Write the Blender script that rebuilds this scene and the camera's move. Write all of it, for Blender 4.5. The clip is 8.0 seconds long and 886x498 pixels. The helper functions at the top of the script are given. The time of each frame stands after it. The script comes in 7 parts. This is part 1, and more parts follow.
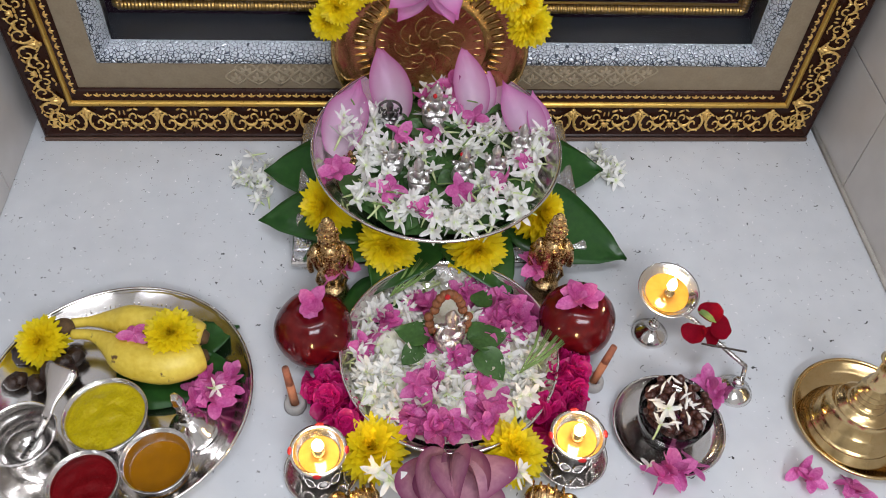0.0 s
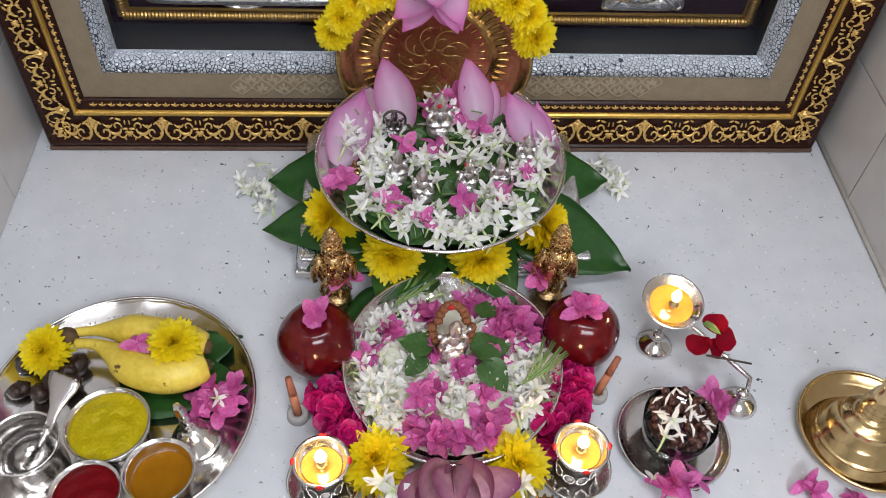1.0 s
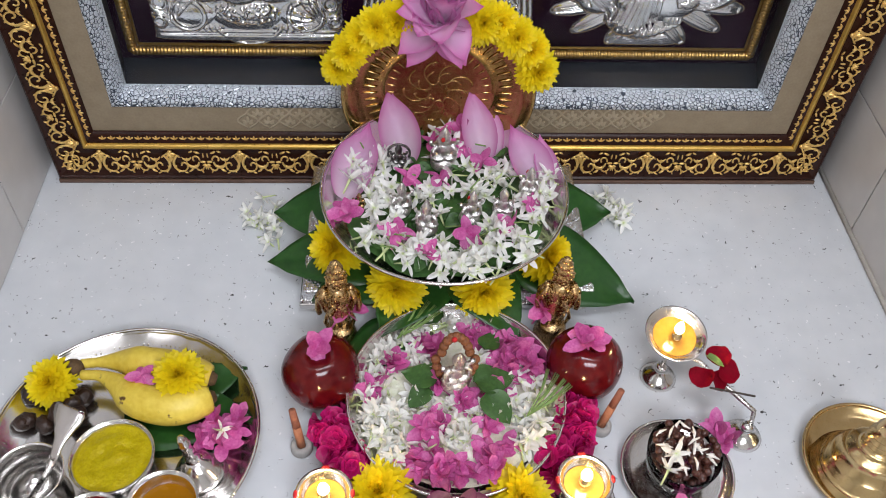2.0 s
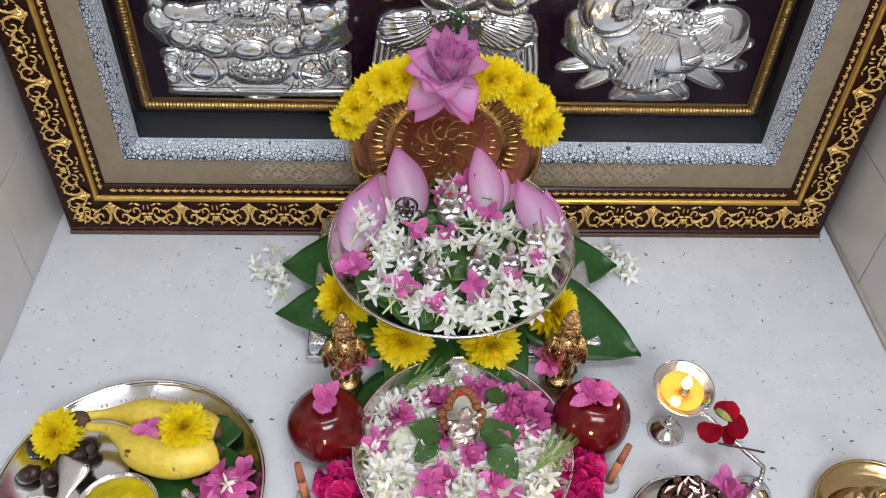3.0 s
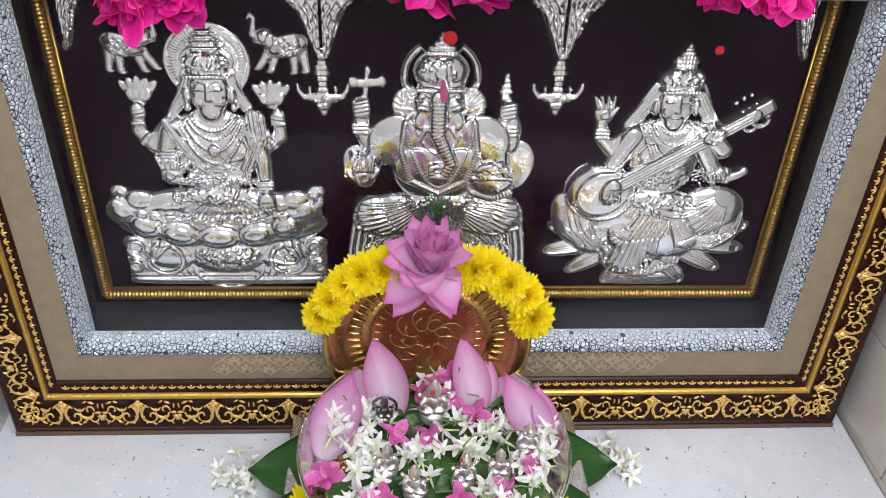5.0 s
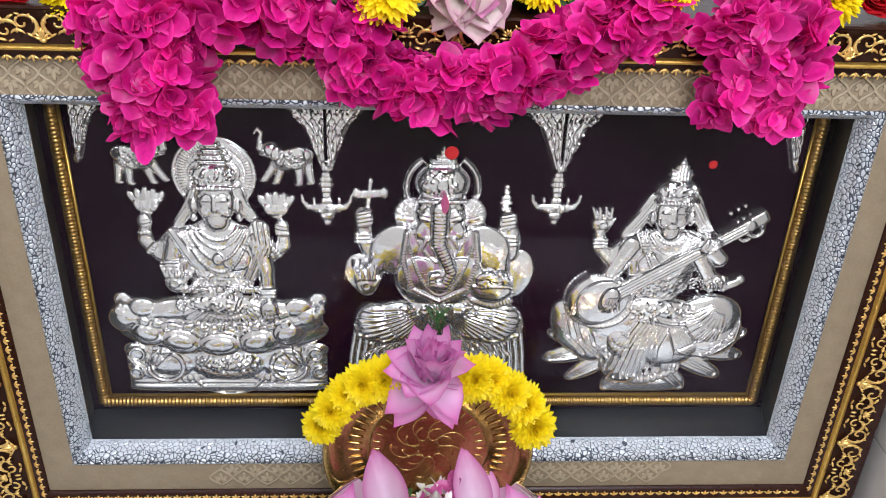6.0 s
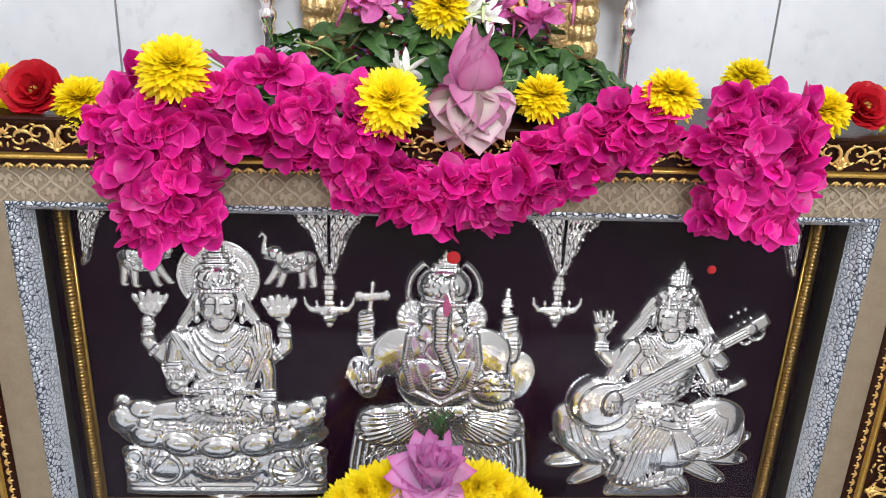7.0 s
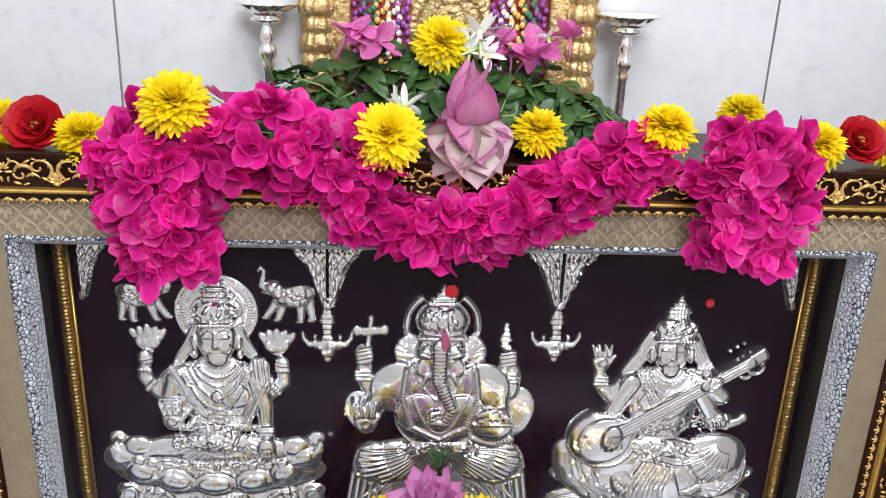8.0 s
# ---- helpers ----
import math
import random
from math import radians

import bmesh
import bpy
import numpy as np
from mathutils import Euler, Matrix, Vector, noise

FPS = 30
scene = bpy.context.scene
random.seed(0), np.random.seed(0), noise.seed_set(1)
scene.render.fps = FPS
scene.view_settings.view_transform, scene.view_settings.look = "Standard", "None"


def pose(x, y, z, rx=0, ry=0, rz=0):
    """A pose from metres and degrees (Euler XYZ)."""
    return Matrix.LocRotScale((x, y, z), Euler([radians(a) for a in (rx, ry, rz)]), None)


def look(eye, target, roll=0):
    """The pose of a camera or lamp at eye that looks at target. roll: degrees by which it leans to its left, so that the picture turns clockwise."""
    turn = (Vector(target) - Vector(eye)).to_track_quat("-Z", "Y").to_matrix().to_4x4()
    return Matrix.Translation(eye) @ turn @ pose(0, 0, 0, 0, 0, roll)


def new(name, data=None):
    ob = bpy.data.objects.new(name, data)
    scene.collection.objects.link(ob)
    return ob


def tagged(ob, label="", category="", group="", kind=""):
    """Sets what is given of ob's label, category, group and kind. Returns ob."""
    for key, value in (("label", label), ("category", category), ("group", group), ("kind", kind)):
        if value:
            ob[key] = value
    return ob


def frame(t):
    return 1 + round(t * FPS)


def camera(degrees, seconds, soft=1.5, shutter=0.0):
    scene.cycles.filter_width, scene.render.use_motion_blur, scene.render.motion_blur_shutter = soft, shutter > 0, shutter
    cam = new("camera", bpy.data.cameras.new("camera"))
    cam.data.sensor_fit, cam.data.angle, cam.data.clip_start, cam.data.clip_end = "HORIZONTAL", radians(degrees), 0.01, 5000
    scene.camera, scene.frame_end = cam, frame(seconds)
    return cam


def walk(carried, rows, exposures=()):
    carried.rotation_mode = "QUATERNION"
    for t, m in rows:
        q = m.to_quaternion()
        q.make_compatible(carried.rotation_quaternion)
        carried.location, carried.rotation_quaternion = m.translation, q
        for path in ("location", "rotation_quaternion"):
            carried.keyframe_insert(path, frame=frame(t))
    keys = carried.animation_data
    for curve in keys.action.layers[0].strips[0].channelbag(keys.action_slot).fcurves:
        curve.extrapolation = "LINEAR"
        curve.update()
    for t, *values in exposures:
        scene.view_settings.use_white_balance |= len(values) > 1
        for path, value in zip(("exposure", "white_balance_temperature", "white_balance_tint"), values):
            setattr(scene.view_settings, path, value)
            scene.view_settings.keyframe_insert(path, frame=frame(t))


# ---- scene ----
cam = camera(54.6, 8.0, soft=1.0)
PATH = [
    (0, (-0.0599, -0.8147, 0.7672), (0.0015, -0.1844, -0.0068), 3.9),
    (0.5, (-0.0613, -0.8157, 0.7671), (-0.0008, -0.1847, -0.0064), 4.0),
    (1, (-0.0595, -0.8130, 0.7670), (-0.0029, -0.1743, -0.0003), 3.7),
    (2.5, (-0.0554, -0.8146, 0.7784), (-0.0108, -0.1319, 0.0491), 2.8),
    (3, (-0.0567, -0.8146, 0.7800), (-0.0161, -0.1082, 0.0733), 2.6),
    (3.5, (-0.0549, -0.8024, 0.7808), (-0.0198, -0.0711, 0.0997), 2.2),
    (4, (-0.0487, -0.7639, 0.7675), (-0.0146, -0.0085, 0.1132), 1.7),
    (4.5, (-0.0482, -0.7313, 0.7614), (0.0004, 0.0558, 0.1465), 1.9),
    (6, (-0.0554, -0.7291, 0.7827), (0.0058, 0.1480, 0.3062), 2.4),
    (6.5, (-0.0576, -0.7322, 0.7877), (0.0045, 0.1692, 0.3592), 2.5),
    (7, (-0.0560, -0.7301, 0.7977), (0.0019, 0.1924, 0.4159), 2.4),
    (7.5, (-0.0532, -0.7294, 0.7961), (0.0020, 0.2024, 0.4373), 2.3),
    (8, (-0.0552, -0.7323, 0.7951), (0.0029, 0.2058, 0.4539), 2.3),
]
walk(cam, [(t, look(eye, target, roll)) for t, eye, target, roll in PATH],
     exposures=[(0, 0.19, 6500, 14.5), (1.0, 0.22, 6500, 14.5), (2.5, 0.36, 6500, 14.5), (3.5, 0.46, 6500, 14.5), (4.5, 0.58, 6500, 14.5), (6.0, 0.82, 6500, 14.5), (7.0, 0.78, 6500, 14.5), (8.0, 0.72, 6500, 14.5)])

# ---- light ----
world = bpy.data.worlds.new("room_air")
scene.world = world
world.use_nodes = True
world.node_tree.nodes["Background"].inputs[0].default_value = (0.75, 0.85, 1.0, 1)
world.node_tree.nodes["Background"].inputs[1].default_value = 0.25


def area_lamp(name, eye, target, sx, sy, watts, colour):
    data = bpy.data.lights.new(name, "AREA")
    data.shape, data.size, data.size_y, data.energy, data.color = "RECTANGLE", sx, sy, watts, colour
    ob = new(name, data)
    ob.matrix_world = look(eye, target)
    return ob


LAMP_COLOUR = (0.89, 0.94, 1.0)
area_lamp("ceiling_lamp_light", (0.15, -0.85, 1.86), (0.12, -0.45, 0), 1.0, 0.35, 11, LAMP_COLOUR)
area_lamp("room_lamp_light", (0.3, -2.0, 1.7), (0.0, -0.2, 0.3), 0.9, 0.5, 21, LAMP_COLOUR)


# ---- materials ----
def mat(name, c1, c2=None, rough=0.5, metal=0.0, scale=30.0, bump=0.0, bscale=150.0, rvar=0.08, sss=0.0, sheen=0.0, trans=0.0,
        coat=0.0, island=0.0, ramp=None, edge=None, spec=0.5, thin=0.0):
    """Base colour c1 to c2 over two scales of noise, or ramp along a petal's length; rough, metal, bump."""
    m = bpy.data.materials.new(name)
    m.use_nodes = True
    nt = m.node_tree
    n, ln = nt.nodes, nt.links
    b = n["Principled BSDF"]
    co = n.new("ShaderNodeTexCoord")
    noise_a, noise_b = n.new("ShaderNodeTexNoise"), n.new("ShaderNodeTexNoise")
    for node, s, d in ((noise_a, scale, 4), (noise_b, scale * 6.3, 3)):
        node.inputs["Scale"].default_value, node.inputs["Detail"].default_value = s, d
        ln.new(co.outputs["Object"], node.inputs["Vector"])
    both = n.new("ShaderNodeMath")
    both.operation = "MULTIPLY_ADD"
    both.inputs[1].default_value = 0.55
    half = n.new("ShaderNodeMath")
    half.operation = "MULTIPLY"
    half.inputs[1].default_value = 0.45
    ln.new(noise_b.outputs[0], half.inputs[0])
    ln.new(noise_a.outputs[0], both.inputs[0])
    ln.new(half.outputs[0], both.inputs[2])
    spread = n.new("ShaderNodeMapRange")
    spread.inputs[1].default_value, spread.inputs[2].default_value = 0.32, 0.68
    ln.new(both.outputs[0], spread.inputs[0])
    mix = n.new("ShaderNodeMix")
    mix.data_type = "RGBA"
    ln.new(spread.outputs[0], mix.inputs[0])
    mix.inputs[6].default_value, mix.inputs[7].default_value = (*c1, 1), (*(c2 or c1), 1)
    colour = mix.outputs[2]
    if ramp:
        uv = n.new("ShaderNodeSeparateXYZ")
        ln.new(co.outputs["UV"], uv.inputs[0])
        cr = n.new("ShaderNodeValToRGB")
        els = cr.color_ramp.elements
        while len(els) < len(ramp):
            els.new(0.5)
        for el, (p, c) in zip(els, ramp):
            el.position, el.color = p, (*c, 1)
        ln.new(uv.outputs[1], cr.inputs[0])
        over = n.new("ShaderNodeMix")
        over.data_type, over.blend_type = "RGBA", "MULTIPLY"
        over.inputs[0].default_value = 1.0
        ln.new(cr.outputs[0], over.inputs[6])
        ln.new(colour, over.inputs[7])
        colour = over.outputs[2]
    if edge:
        uve, mid, sq = n.new("ShaderNodeSeparateXYZ"), n.new("ShaderNodeMath"), n.new("ShaderNodeMath")
        ln.new(co.outputs["UV"], uve.inputs[0])
        mid.operation, mid.inputs[1].default_value = "SUBTRACT", 0.5
        sq.operation, sq.inputs[1].default_value = "POWER", 3.5
        ln.new(uve.outputs[0], mid.inputs[0])
        width = n.new("ShaderNodeMath")
        width.operation, width.inputs[1].default_value = "MULTIPLY", 2.0
        ln.new(mid.outputs[0], width.inputs[0])
        ab = n.new("ShaderNodeMath")
        ab.operation = "ABSOLUTE"
        ln.new(width.outputs[0], ab.inputs[0])
        ln.new(ab.outputs[0], sq.inputs[0])
        em = n.new("ShaderNodeMix")
        em.data_type = "RGBA"
        ln.new(sq.outputs[0], em.inputs[0])
        ln.new(colour, em.inputs[6])
        em.inputs[7].default_value = (*edge, 1)
        colour = em.outputs[2]
    if island:
        geo, ob = n.new("ShaderNodeNewGeometry"), n.new("ShaderNodeObjectInfo")
        add = n.new("ShaderNodeMath")
        add.operation = "ADD"
        ln.new(geo.outputs["Random Per Island"], add.inputs[0])
        ln.new(ob.outputs["Random"], add.inputs[1])
        rng = n.new("ShaderNodeMapRange")
        rng.inputs[2].default_value, rng.inputs[3].default_value, rng.inputs[4].default_value = 2.0, 1.0 - island, 1.0 + island
        ln.new(add.outputs[0], rng.inputs[0])
        hsv = n.new("ShaderNodeHueSaturation")
        ln.new(rng.outputs[0], hsv.inputs["Value"])
        ln.new(colour, hsv.inputs["Color"])
        colour = hsv.outputs[0]
    ln.new(colour, b.inputs["Base Color"])
    rr = n.new("ShaderNodeMapRange")
    rr.inputs[3].default_value, rr.inputs[4].default_value = max(0.02, rough - rvar), min(1, rough + rvar)
    ln.new(noise_b.outputs[0], rr.inputs[0])
    ln.new(rr.outputs[0], b.inputs["Roughness"])
    b.inputs["Metallic"].default_value = metal
    b.inputs["Specular IOR Level"].default_value = spec
    b.inputs["Transmission Weight"].default_value = trans
    b.inputs["Coat Weight"].default_value = coat
    b.inputs["Coat Roughness"].default_value = 0.08
    if sss:
        b.inputs["Subsurface Weight"].default_value = sss
        b.inputs["Subsurface Radius"].default_value = (0.004, 0.003, 0.002)
        b.inputs["Subsurface Scale"].default_value = 1.0
    if bump:
        nb = n.new("ShaderNodeTexNoise")
        nb.inputs["Scale"].default_value, nb.inputs["Detail"].default_value = bscale, 4
        ln.new(co.outputs["Object"], nb.inputs["Vector"])
        bp = n.new("ShaderNodeBump")
        bp.inputs["Strength"].default_value, bp.inputs["Distance"].default_value = bump, 0.002
        ln.new(nb.outputs[0], bp.inputs["Height"])
        ln.new(bp.outputs[0], b.inputs["Normal"])
    if thin:
        tl = n.new("ShaderNodeBsdfTranslucent")
        ln.new(colour, tl.inputs[0])
        ms = n.new("ShaderNodeMixShader")
        ms.inputs[0].default_value = thin
        ln.new(b.outputs[0], ms.inputs[1])
        ln.new(tl.outputs[0], ms.inputs[2])
        ln.new(ms.outputs[0], n["Material Output"].inputs[0])
    return m


def flecked(m, scale, level, colour):
    """Adds irregular dark flecks and smudges to a material's base colour."""
    n, ln = m.node_tree.nodes, m.node_tree.links
    b = n["Principled BSDF"]
    co, no, st, mx = n.new("ShaderNodeTexCoord"), n.new("ShaderNodeTexNoise"), n.new("ShaderNodeMapRange"), n.new("ShaderNodeMix")
    no.inputs["Scale"].default_value, no.inputs["Detail"].default_value = scale, 5
    st.inputs[1].default_value, st.inputs[2].default_value = level, level + 0.05
    mx.data_type = "RGBA"
    mx.inputs[7].default_value = (*colour, 1)
    ln.new(co.outputs["Object"], no.inputs["Vector"])
    ln.new(no.outputs[0], st.inputs[0])
    ln.new(st.outputs[0], mx.inputs[0])
    ln.new(b.inputs["Base Color"].links[0].from_socket, mx.inputs[6])
    ln.new(mx.outputs[2], b.inputs["Base Color"])
    return m


def glow(name, colour, strength):
    m = bpy.data.materials.new(name)
    m.use_nodes = True
    b = m.node_tree.nodes["Principled BSDF"]
    b.inputs["Base Color"].default_value = (*colour, 1)
    b.inputs["Emission Color"].default_value = (*colour, 1)
    b.inputs["Emission Strength"].default_value = strength
    return m


def speckled(name):
    """White engineered stone with grey flecks of two sizes and a low sheen."""
    m = mat(name, (0.56, 0.585, 0.61), (0.65, 0.67, 0.69), rough=0.24, scale=5, rvar=0.05)
    nt = m.node_tree
    n, ln = nt.nodes, nt.links
    b = n["Principled BSDF"]
    colour = b.inputs["Base Color"].links[0].from_socket
    co = n.new("ShaderNodeTexCoord")
    for s, thr, grey, wob in ((42, 0.064, 0.07, 0.02), (100, 0.09, 0.24, 0.01), (70, 0.075, 0.80, 0.01)):
        warp = n.new("ShaderNodeTexNoise")
        warp.inputs["Scale"].default_value = s * 2.7
        ln.new(co.outputs["Object"], warp.inputs["Vector"])
        wv = n.new("ShaderNodeVectorMath")
        wv.operation = "MULTIPLY_ADD"
        wv.inputs[1].default_value = (wob, wob, 0)
        ln.new(warp.outputs["Color"], wv.inputs[0])
        ln.new(co.outputs["Object"], wv.inputs[2])
        vo = n.new("ShaderNodeTexVoronoi")
        vo.voronoi_dimensions = "2D"
        vo.inputs["Scale"].default_value = s
        ln.new(wv.outputs[0], vo.inputs["Vector"])
        sep = n.new("ShaderNodeSeparateColor")
        ln.new(vo.outputs["Color"], sep.inputs[0])
        size = n.new("ShaderNodeMath")
        size.operation = "MULTIPLY"
        size.inputs[1].default_value = thr
        power = n.new("ShaderNodeMath")
        power.operation = "POWER"
        power.inputs[1].default_value = 2.4
        ln.new(sep.outputs[0], power.inputs[0])
        ln.new(power.outputs[0], size.inputs[0])
        less = n.new("ShaderNodeMath")
        less.operation = "LESS_THAN"
        ln.new(vo.outputs["Distance"], less.inputs[0])
        ln.new(size.outputs[0], less.inputs[1])
        mx = n.new("ShaderNodeMix")
        mx.data_type = "RGBA"
        ln.new(less.outputs[0], mx.inputs[0])
        ln.new(colour, mx.inputs[6])
        mx.inputs[7].default_value = (grey, grey, grey * 1.02, 1)
        colour = mx.outputs[2]
    ln.new(colour, b.inputs["Base Color"])
    return m


def crackled(name):
    """Silver foil with pebbled cells; the dark crackle fades towards the inner edge."""
    m = mat(name, (0.56, 0.61, 0.67), (0.66, 0.70, 0.75), rough=0.34, metal=0.40, scale=80)
    nt = m.node_tree
    n, ln = nt.nodes, nt.links
    b = n["Principled BSDF"]
    colour = b.inputs["Base Color"].links[0].from_socket
    co = n.new("ShaderNodeTexCoord")
    vo = n.new("ShaderNodeTexVoronoi")
    vo.feature = "DISTANCE_TO_EDGE"
    vo.inputs["Scale"].default_value = 215
    ln.new(co.outputs["Object"], vo.inputs["Vector"])
    sep = n.new("ShaderNodeSeparateXYZ")
    ln.new(co.outputs["UV"], sep.inputs[0])
    wide = n.new("ShaderNodeMapRange")
    wide.inputs[1].default_value, wide.inputs[2].default_value = 0.15, 0.95
    wide.inputs[3].default_value, wide.inputs[4].default_value = 0.12, 0.0
    ln.new(sep.outputs[1], wide.inputs[0])
    less = n.new("ShaderNodeMath")
    less.operation = "LESS_THAN"
    ln.new(vo.outputs["Distance"], less.inputs[0])
    ln.new(wide.outputs[0], less.inputs[1])
    mx = n.new("ShaderNodeMix")
    mx.data_type = "RGBA"
    ln.new(less.outputs[0], mx.inputs[0])
    ln.new(colour, mx.inputs[6])
    mx.inputs[7].default_value = (0.06, 0.075, 0.10, 1)
    ln.new(mx.outputs[2], b.inputs["Base Color"])
    top = n.new("ShaderNodeMapRange")
    top.inputs[2].default_value = 0.25
    ln.new(vo.outputs["Distance"], top.inputs[0])
    bp = n.new("ShaderNodeBump")
    bp.inputs["Strength"].default_value, bp.inputs["Distance"].default_value = 0.7, 0.0014
    ln.new(top.outputs[0], bp.inputs["Height"])
    ln.new(bp.outputs[0], b.inputs["Normal"])
    return m


def clear_pane(name):
    m = bpy.data.materials.new(name)
    m.use_nodes = True
    n, ln = m.node_tree.nodes, m.node_tree.links
    n.remove(n["Principled BSDF"])
    fr, tr, gl, mx = n.new("ShaderNodeFresnel"), n.new("ShaderNodeBsdfTransparent"), n.new("ShaderNodeBsdfGlossy"), n.new("ShaderNodeMixShader")
    fr.inputs[0].default_value = 1.2
    gl.inputs["Roughness"].default_value = 0.01
    tr.inputs[0].default_value = (0.97, 0.98, 0.98, 1)
    ln.new(fr.outputs[0], mx.inputs[0])
    ln.new(tr.outputs[0], mx.inputs[1])
    ln.new(gl.outputs[0], mx.inputs[2])
    ln.new(mx.outputs[0], n["Material Output"].inputs[0])
    return m


STONE = speckled("speckled_white_stone")
TILE = mat("glossy_wall_tile", (0.55, 0.53, 0.51), (0.64, 0.62, 0.60), rough=0.22, scale=4, rvar=0.06)
WALL_TILE = mat("pale_back_tile", (0.58, 0.60, 0.61), (0.67, 0.685, 0.69), rough=0.30, scale=9, rvar=0.08, bump=0.04, bscale=60)
GROUT = mat("grey_grout", (0.26, 0.25, 0.24), (0.34, 0.33, 0.31), rough=0.9, bump=0.3)
PAINT = mat("room_paint", (0.76, 0.75, 0.72), (0.82, 0.80, 0.77), rough=0.8, scale=2, bump=0.05)
DARK_WOOD = mat("maroon_lacquer", (0.016, 0.004, 0.002), (0.032, 0.008, 0.004), rough=0.30, scale=25, spec=0.22)
GOLD = mat("gilt", (0.70, 0.43, 0.12), (0.86, 0.60, 0.22), rough=0.34, metal=0.65, scale=120, bump=0.15, bscale=500)
GILT_BAND = mat("gilt_band", (0.50, 0.30, 0.06), (0.62, 0.40, 0.10), rough=0.30, metal=0.8, scale=60, bump=0.1)
MATBOARD = mat("beige_matboard", (0.215, 0.165, 0.105), (0.275, 0.22, 0.145), rough=0.75, scale=60, bump=0.15, bscale=900)
DAMASK = mat("pale_damask", (0.31, 0.25, 0.165), (0.37, 0.305, 0.21), rough=0.5, scale=80)
CRACKLE = crackled("pebbled_silver_foil")
BLACK = mat("black_velvet_panel", (0.006, 0.0006, 0.005), (0.013, 0.0012, 0.010), rough=0.5, scale=3, spec=0.12)
BOXBLACK = mat("black_box_lining", (0.012, 0.014, 0.02), (0.02, 0.022, 0.03), rough=0.35, scale=10, spec=0.3)
SILVER = mat("embossed_silver", (0.93, 0.915, 0.92), (0.98, 0.965, 0.97), rough=0.06, metal=0.93, scale=60, bump=0.10, bscale=480, rvar=0.04)
STEEL = mat("polished_silver", (0.72, 0.70, 0.68), (0.80, 0.78, 0.76), rough=0.16, metal=1.0, scale=40, rvar=0.08, bump=0.03, bscale=90)
TARNISH = mat("worn_silver", (0.50, 0.47, 0.44), (0.72, 0.70, 0.67), rough=0.28, metal=1.0, scale=70, bump=0.25, bscale=300)
FOIL = mat("hammered_silver_foil", (0.70, 0.71, 0.72), (0.82, 0.83, 0.84), rough=0.25, metal=1.0, scale=90, bump=0.8, bscale=350)
BRASS = mat("polished_brass", (0.62, 0.44, 0.20), (0.74, 0.56, 0.30), rough=0.2, metal=1.0, scale=30, rvar=0.08, bump=0.03)
OLD_BRASS = mat("antique_brass", (0.18, 0.10, 0.035), (0.84, 0.60, 0.30), rough=0.26, metal=1.0, scale=150, bump=0.35, bscale=420)
COPPERY = mat("coppery_brass", (0.34, 0.20, 0.065), (0.58, 0.39, 0.155), rough=0.24, metal=1.0, scale=35, bump=0.10, bscale=90)
PANE = clear_pane("picture_glass")


# ---- mesh helpers ----
class Geo:
    """A growing mesh: places, faces and one uv a vertex."""

    def __init__(self):
        self.v, self.f, self.uv = [], [], []

    def add(self, other, m=None):
        k = len(self.v)
        self.v += [tuple(m @ Vector(p)) for p in other.v] if m is not None else other.v
        self.f += [tuple(i + k for i in f) for f in other.f]
        self.uv += other.uv
        return self

    def grid(self, rows, closed=False, uvs=None):
        """Joins rows of places to a sheet; closed: each row is a ring."""
        k, n = len(self.v), len(rows[0])
        for a, row in enumerate(rows):
            for c, p in enumerate(row):
                self.v.append(tuple(p))
                self.uv.append(uvs[a][c] if uvs else (c / max(1, n - 1), a / max(1, len(rows) - 1)))
        for a in range(len(rows) - 1):
            for c in range(n if closed else n - 1):
                d = (c + 1) % n
                self.f.append((k + a * n + c, k + a * n + d, k + (a + 1) * n + d, k + (a + 1) * n + c))
        return self


def mesh_of(name, g, material, smooth=True):
    me = bpy.data.meshes.new(name)
    me.from_pydata(g.v, [], g.f)
    layer = me.uv_layers.new(name="UVMap")
    idx = np.empty(len(me.loops), np.int32)
    me.loops.foreach_get("vertex_index", idx)
    layer.data.foreach_set("uv", np.array(g.uv, np.float32)[idx].ravel())
    me.materials.append(material)
    if smooth:
        me.polygons.foreach_set("use_smooth", np.ones(len(me.polygons), bool))
    me.update()
    return me


def part(name, g, material, parent=None, label="", m=None, smooth=True):
    ob = new(name, g if isinstance(g, bpy.types.Mesh) else mesh_of(name, g, material, smooth))
    if parent:
        ob.parent = parent
    if m is not None:
        ob.matrix_basis = m
    return tagged(ob, label)


def thing(name, label, category, m=None, group="", kind=""):
    ob = new(name)
    ob.empty_display_size = 0.02
    if m is not None:
        ob.matrix_basis = m
    return tagged(ob, label, category, group, kind)


def box(x0, x1, y0, y1, z0, z1, bev=0.0):
    bm = bmesh.new()
    bmesh.ops.create_cube(bm, size=1, matrix=Matrix.Translation(((x0 + x1) / 2, (y0 + y1) / 2, (z0 + z1) / 2)) @ Matrix.Diagonal((x1 - x0, y1 - y0, z1 - z0, 1)))
    if bev:
        bmesh.ops.bevel(bm, geom=bm.edges[:], offset=bev, segments=2, affect="EDGES", profile=0.5)
    g = Geo()
    bm.verts.index_update()
    for p in bm.verts:
        g.v.append(tuple(p.co))
        g.uv.append((p.co.x, p.co.z))
    g.f = [tuple(q.index for q in f.verts) for f in bm.faces]
    bm.free()
    return g


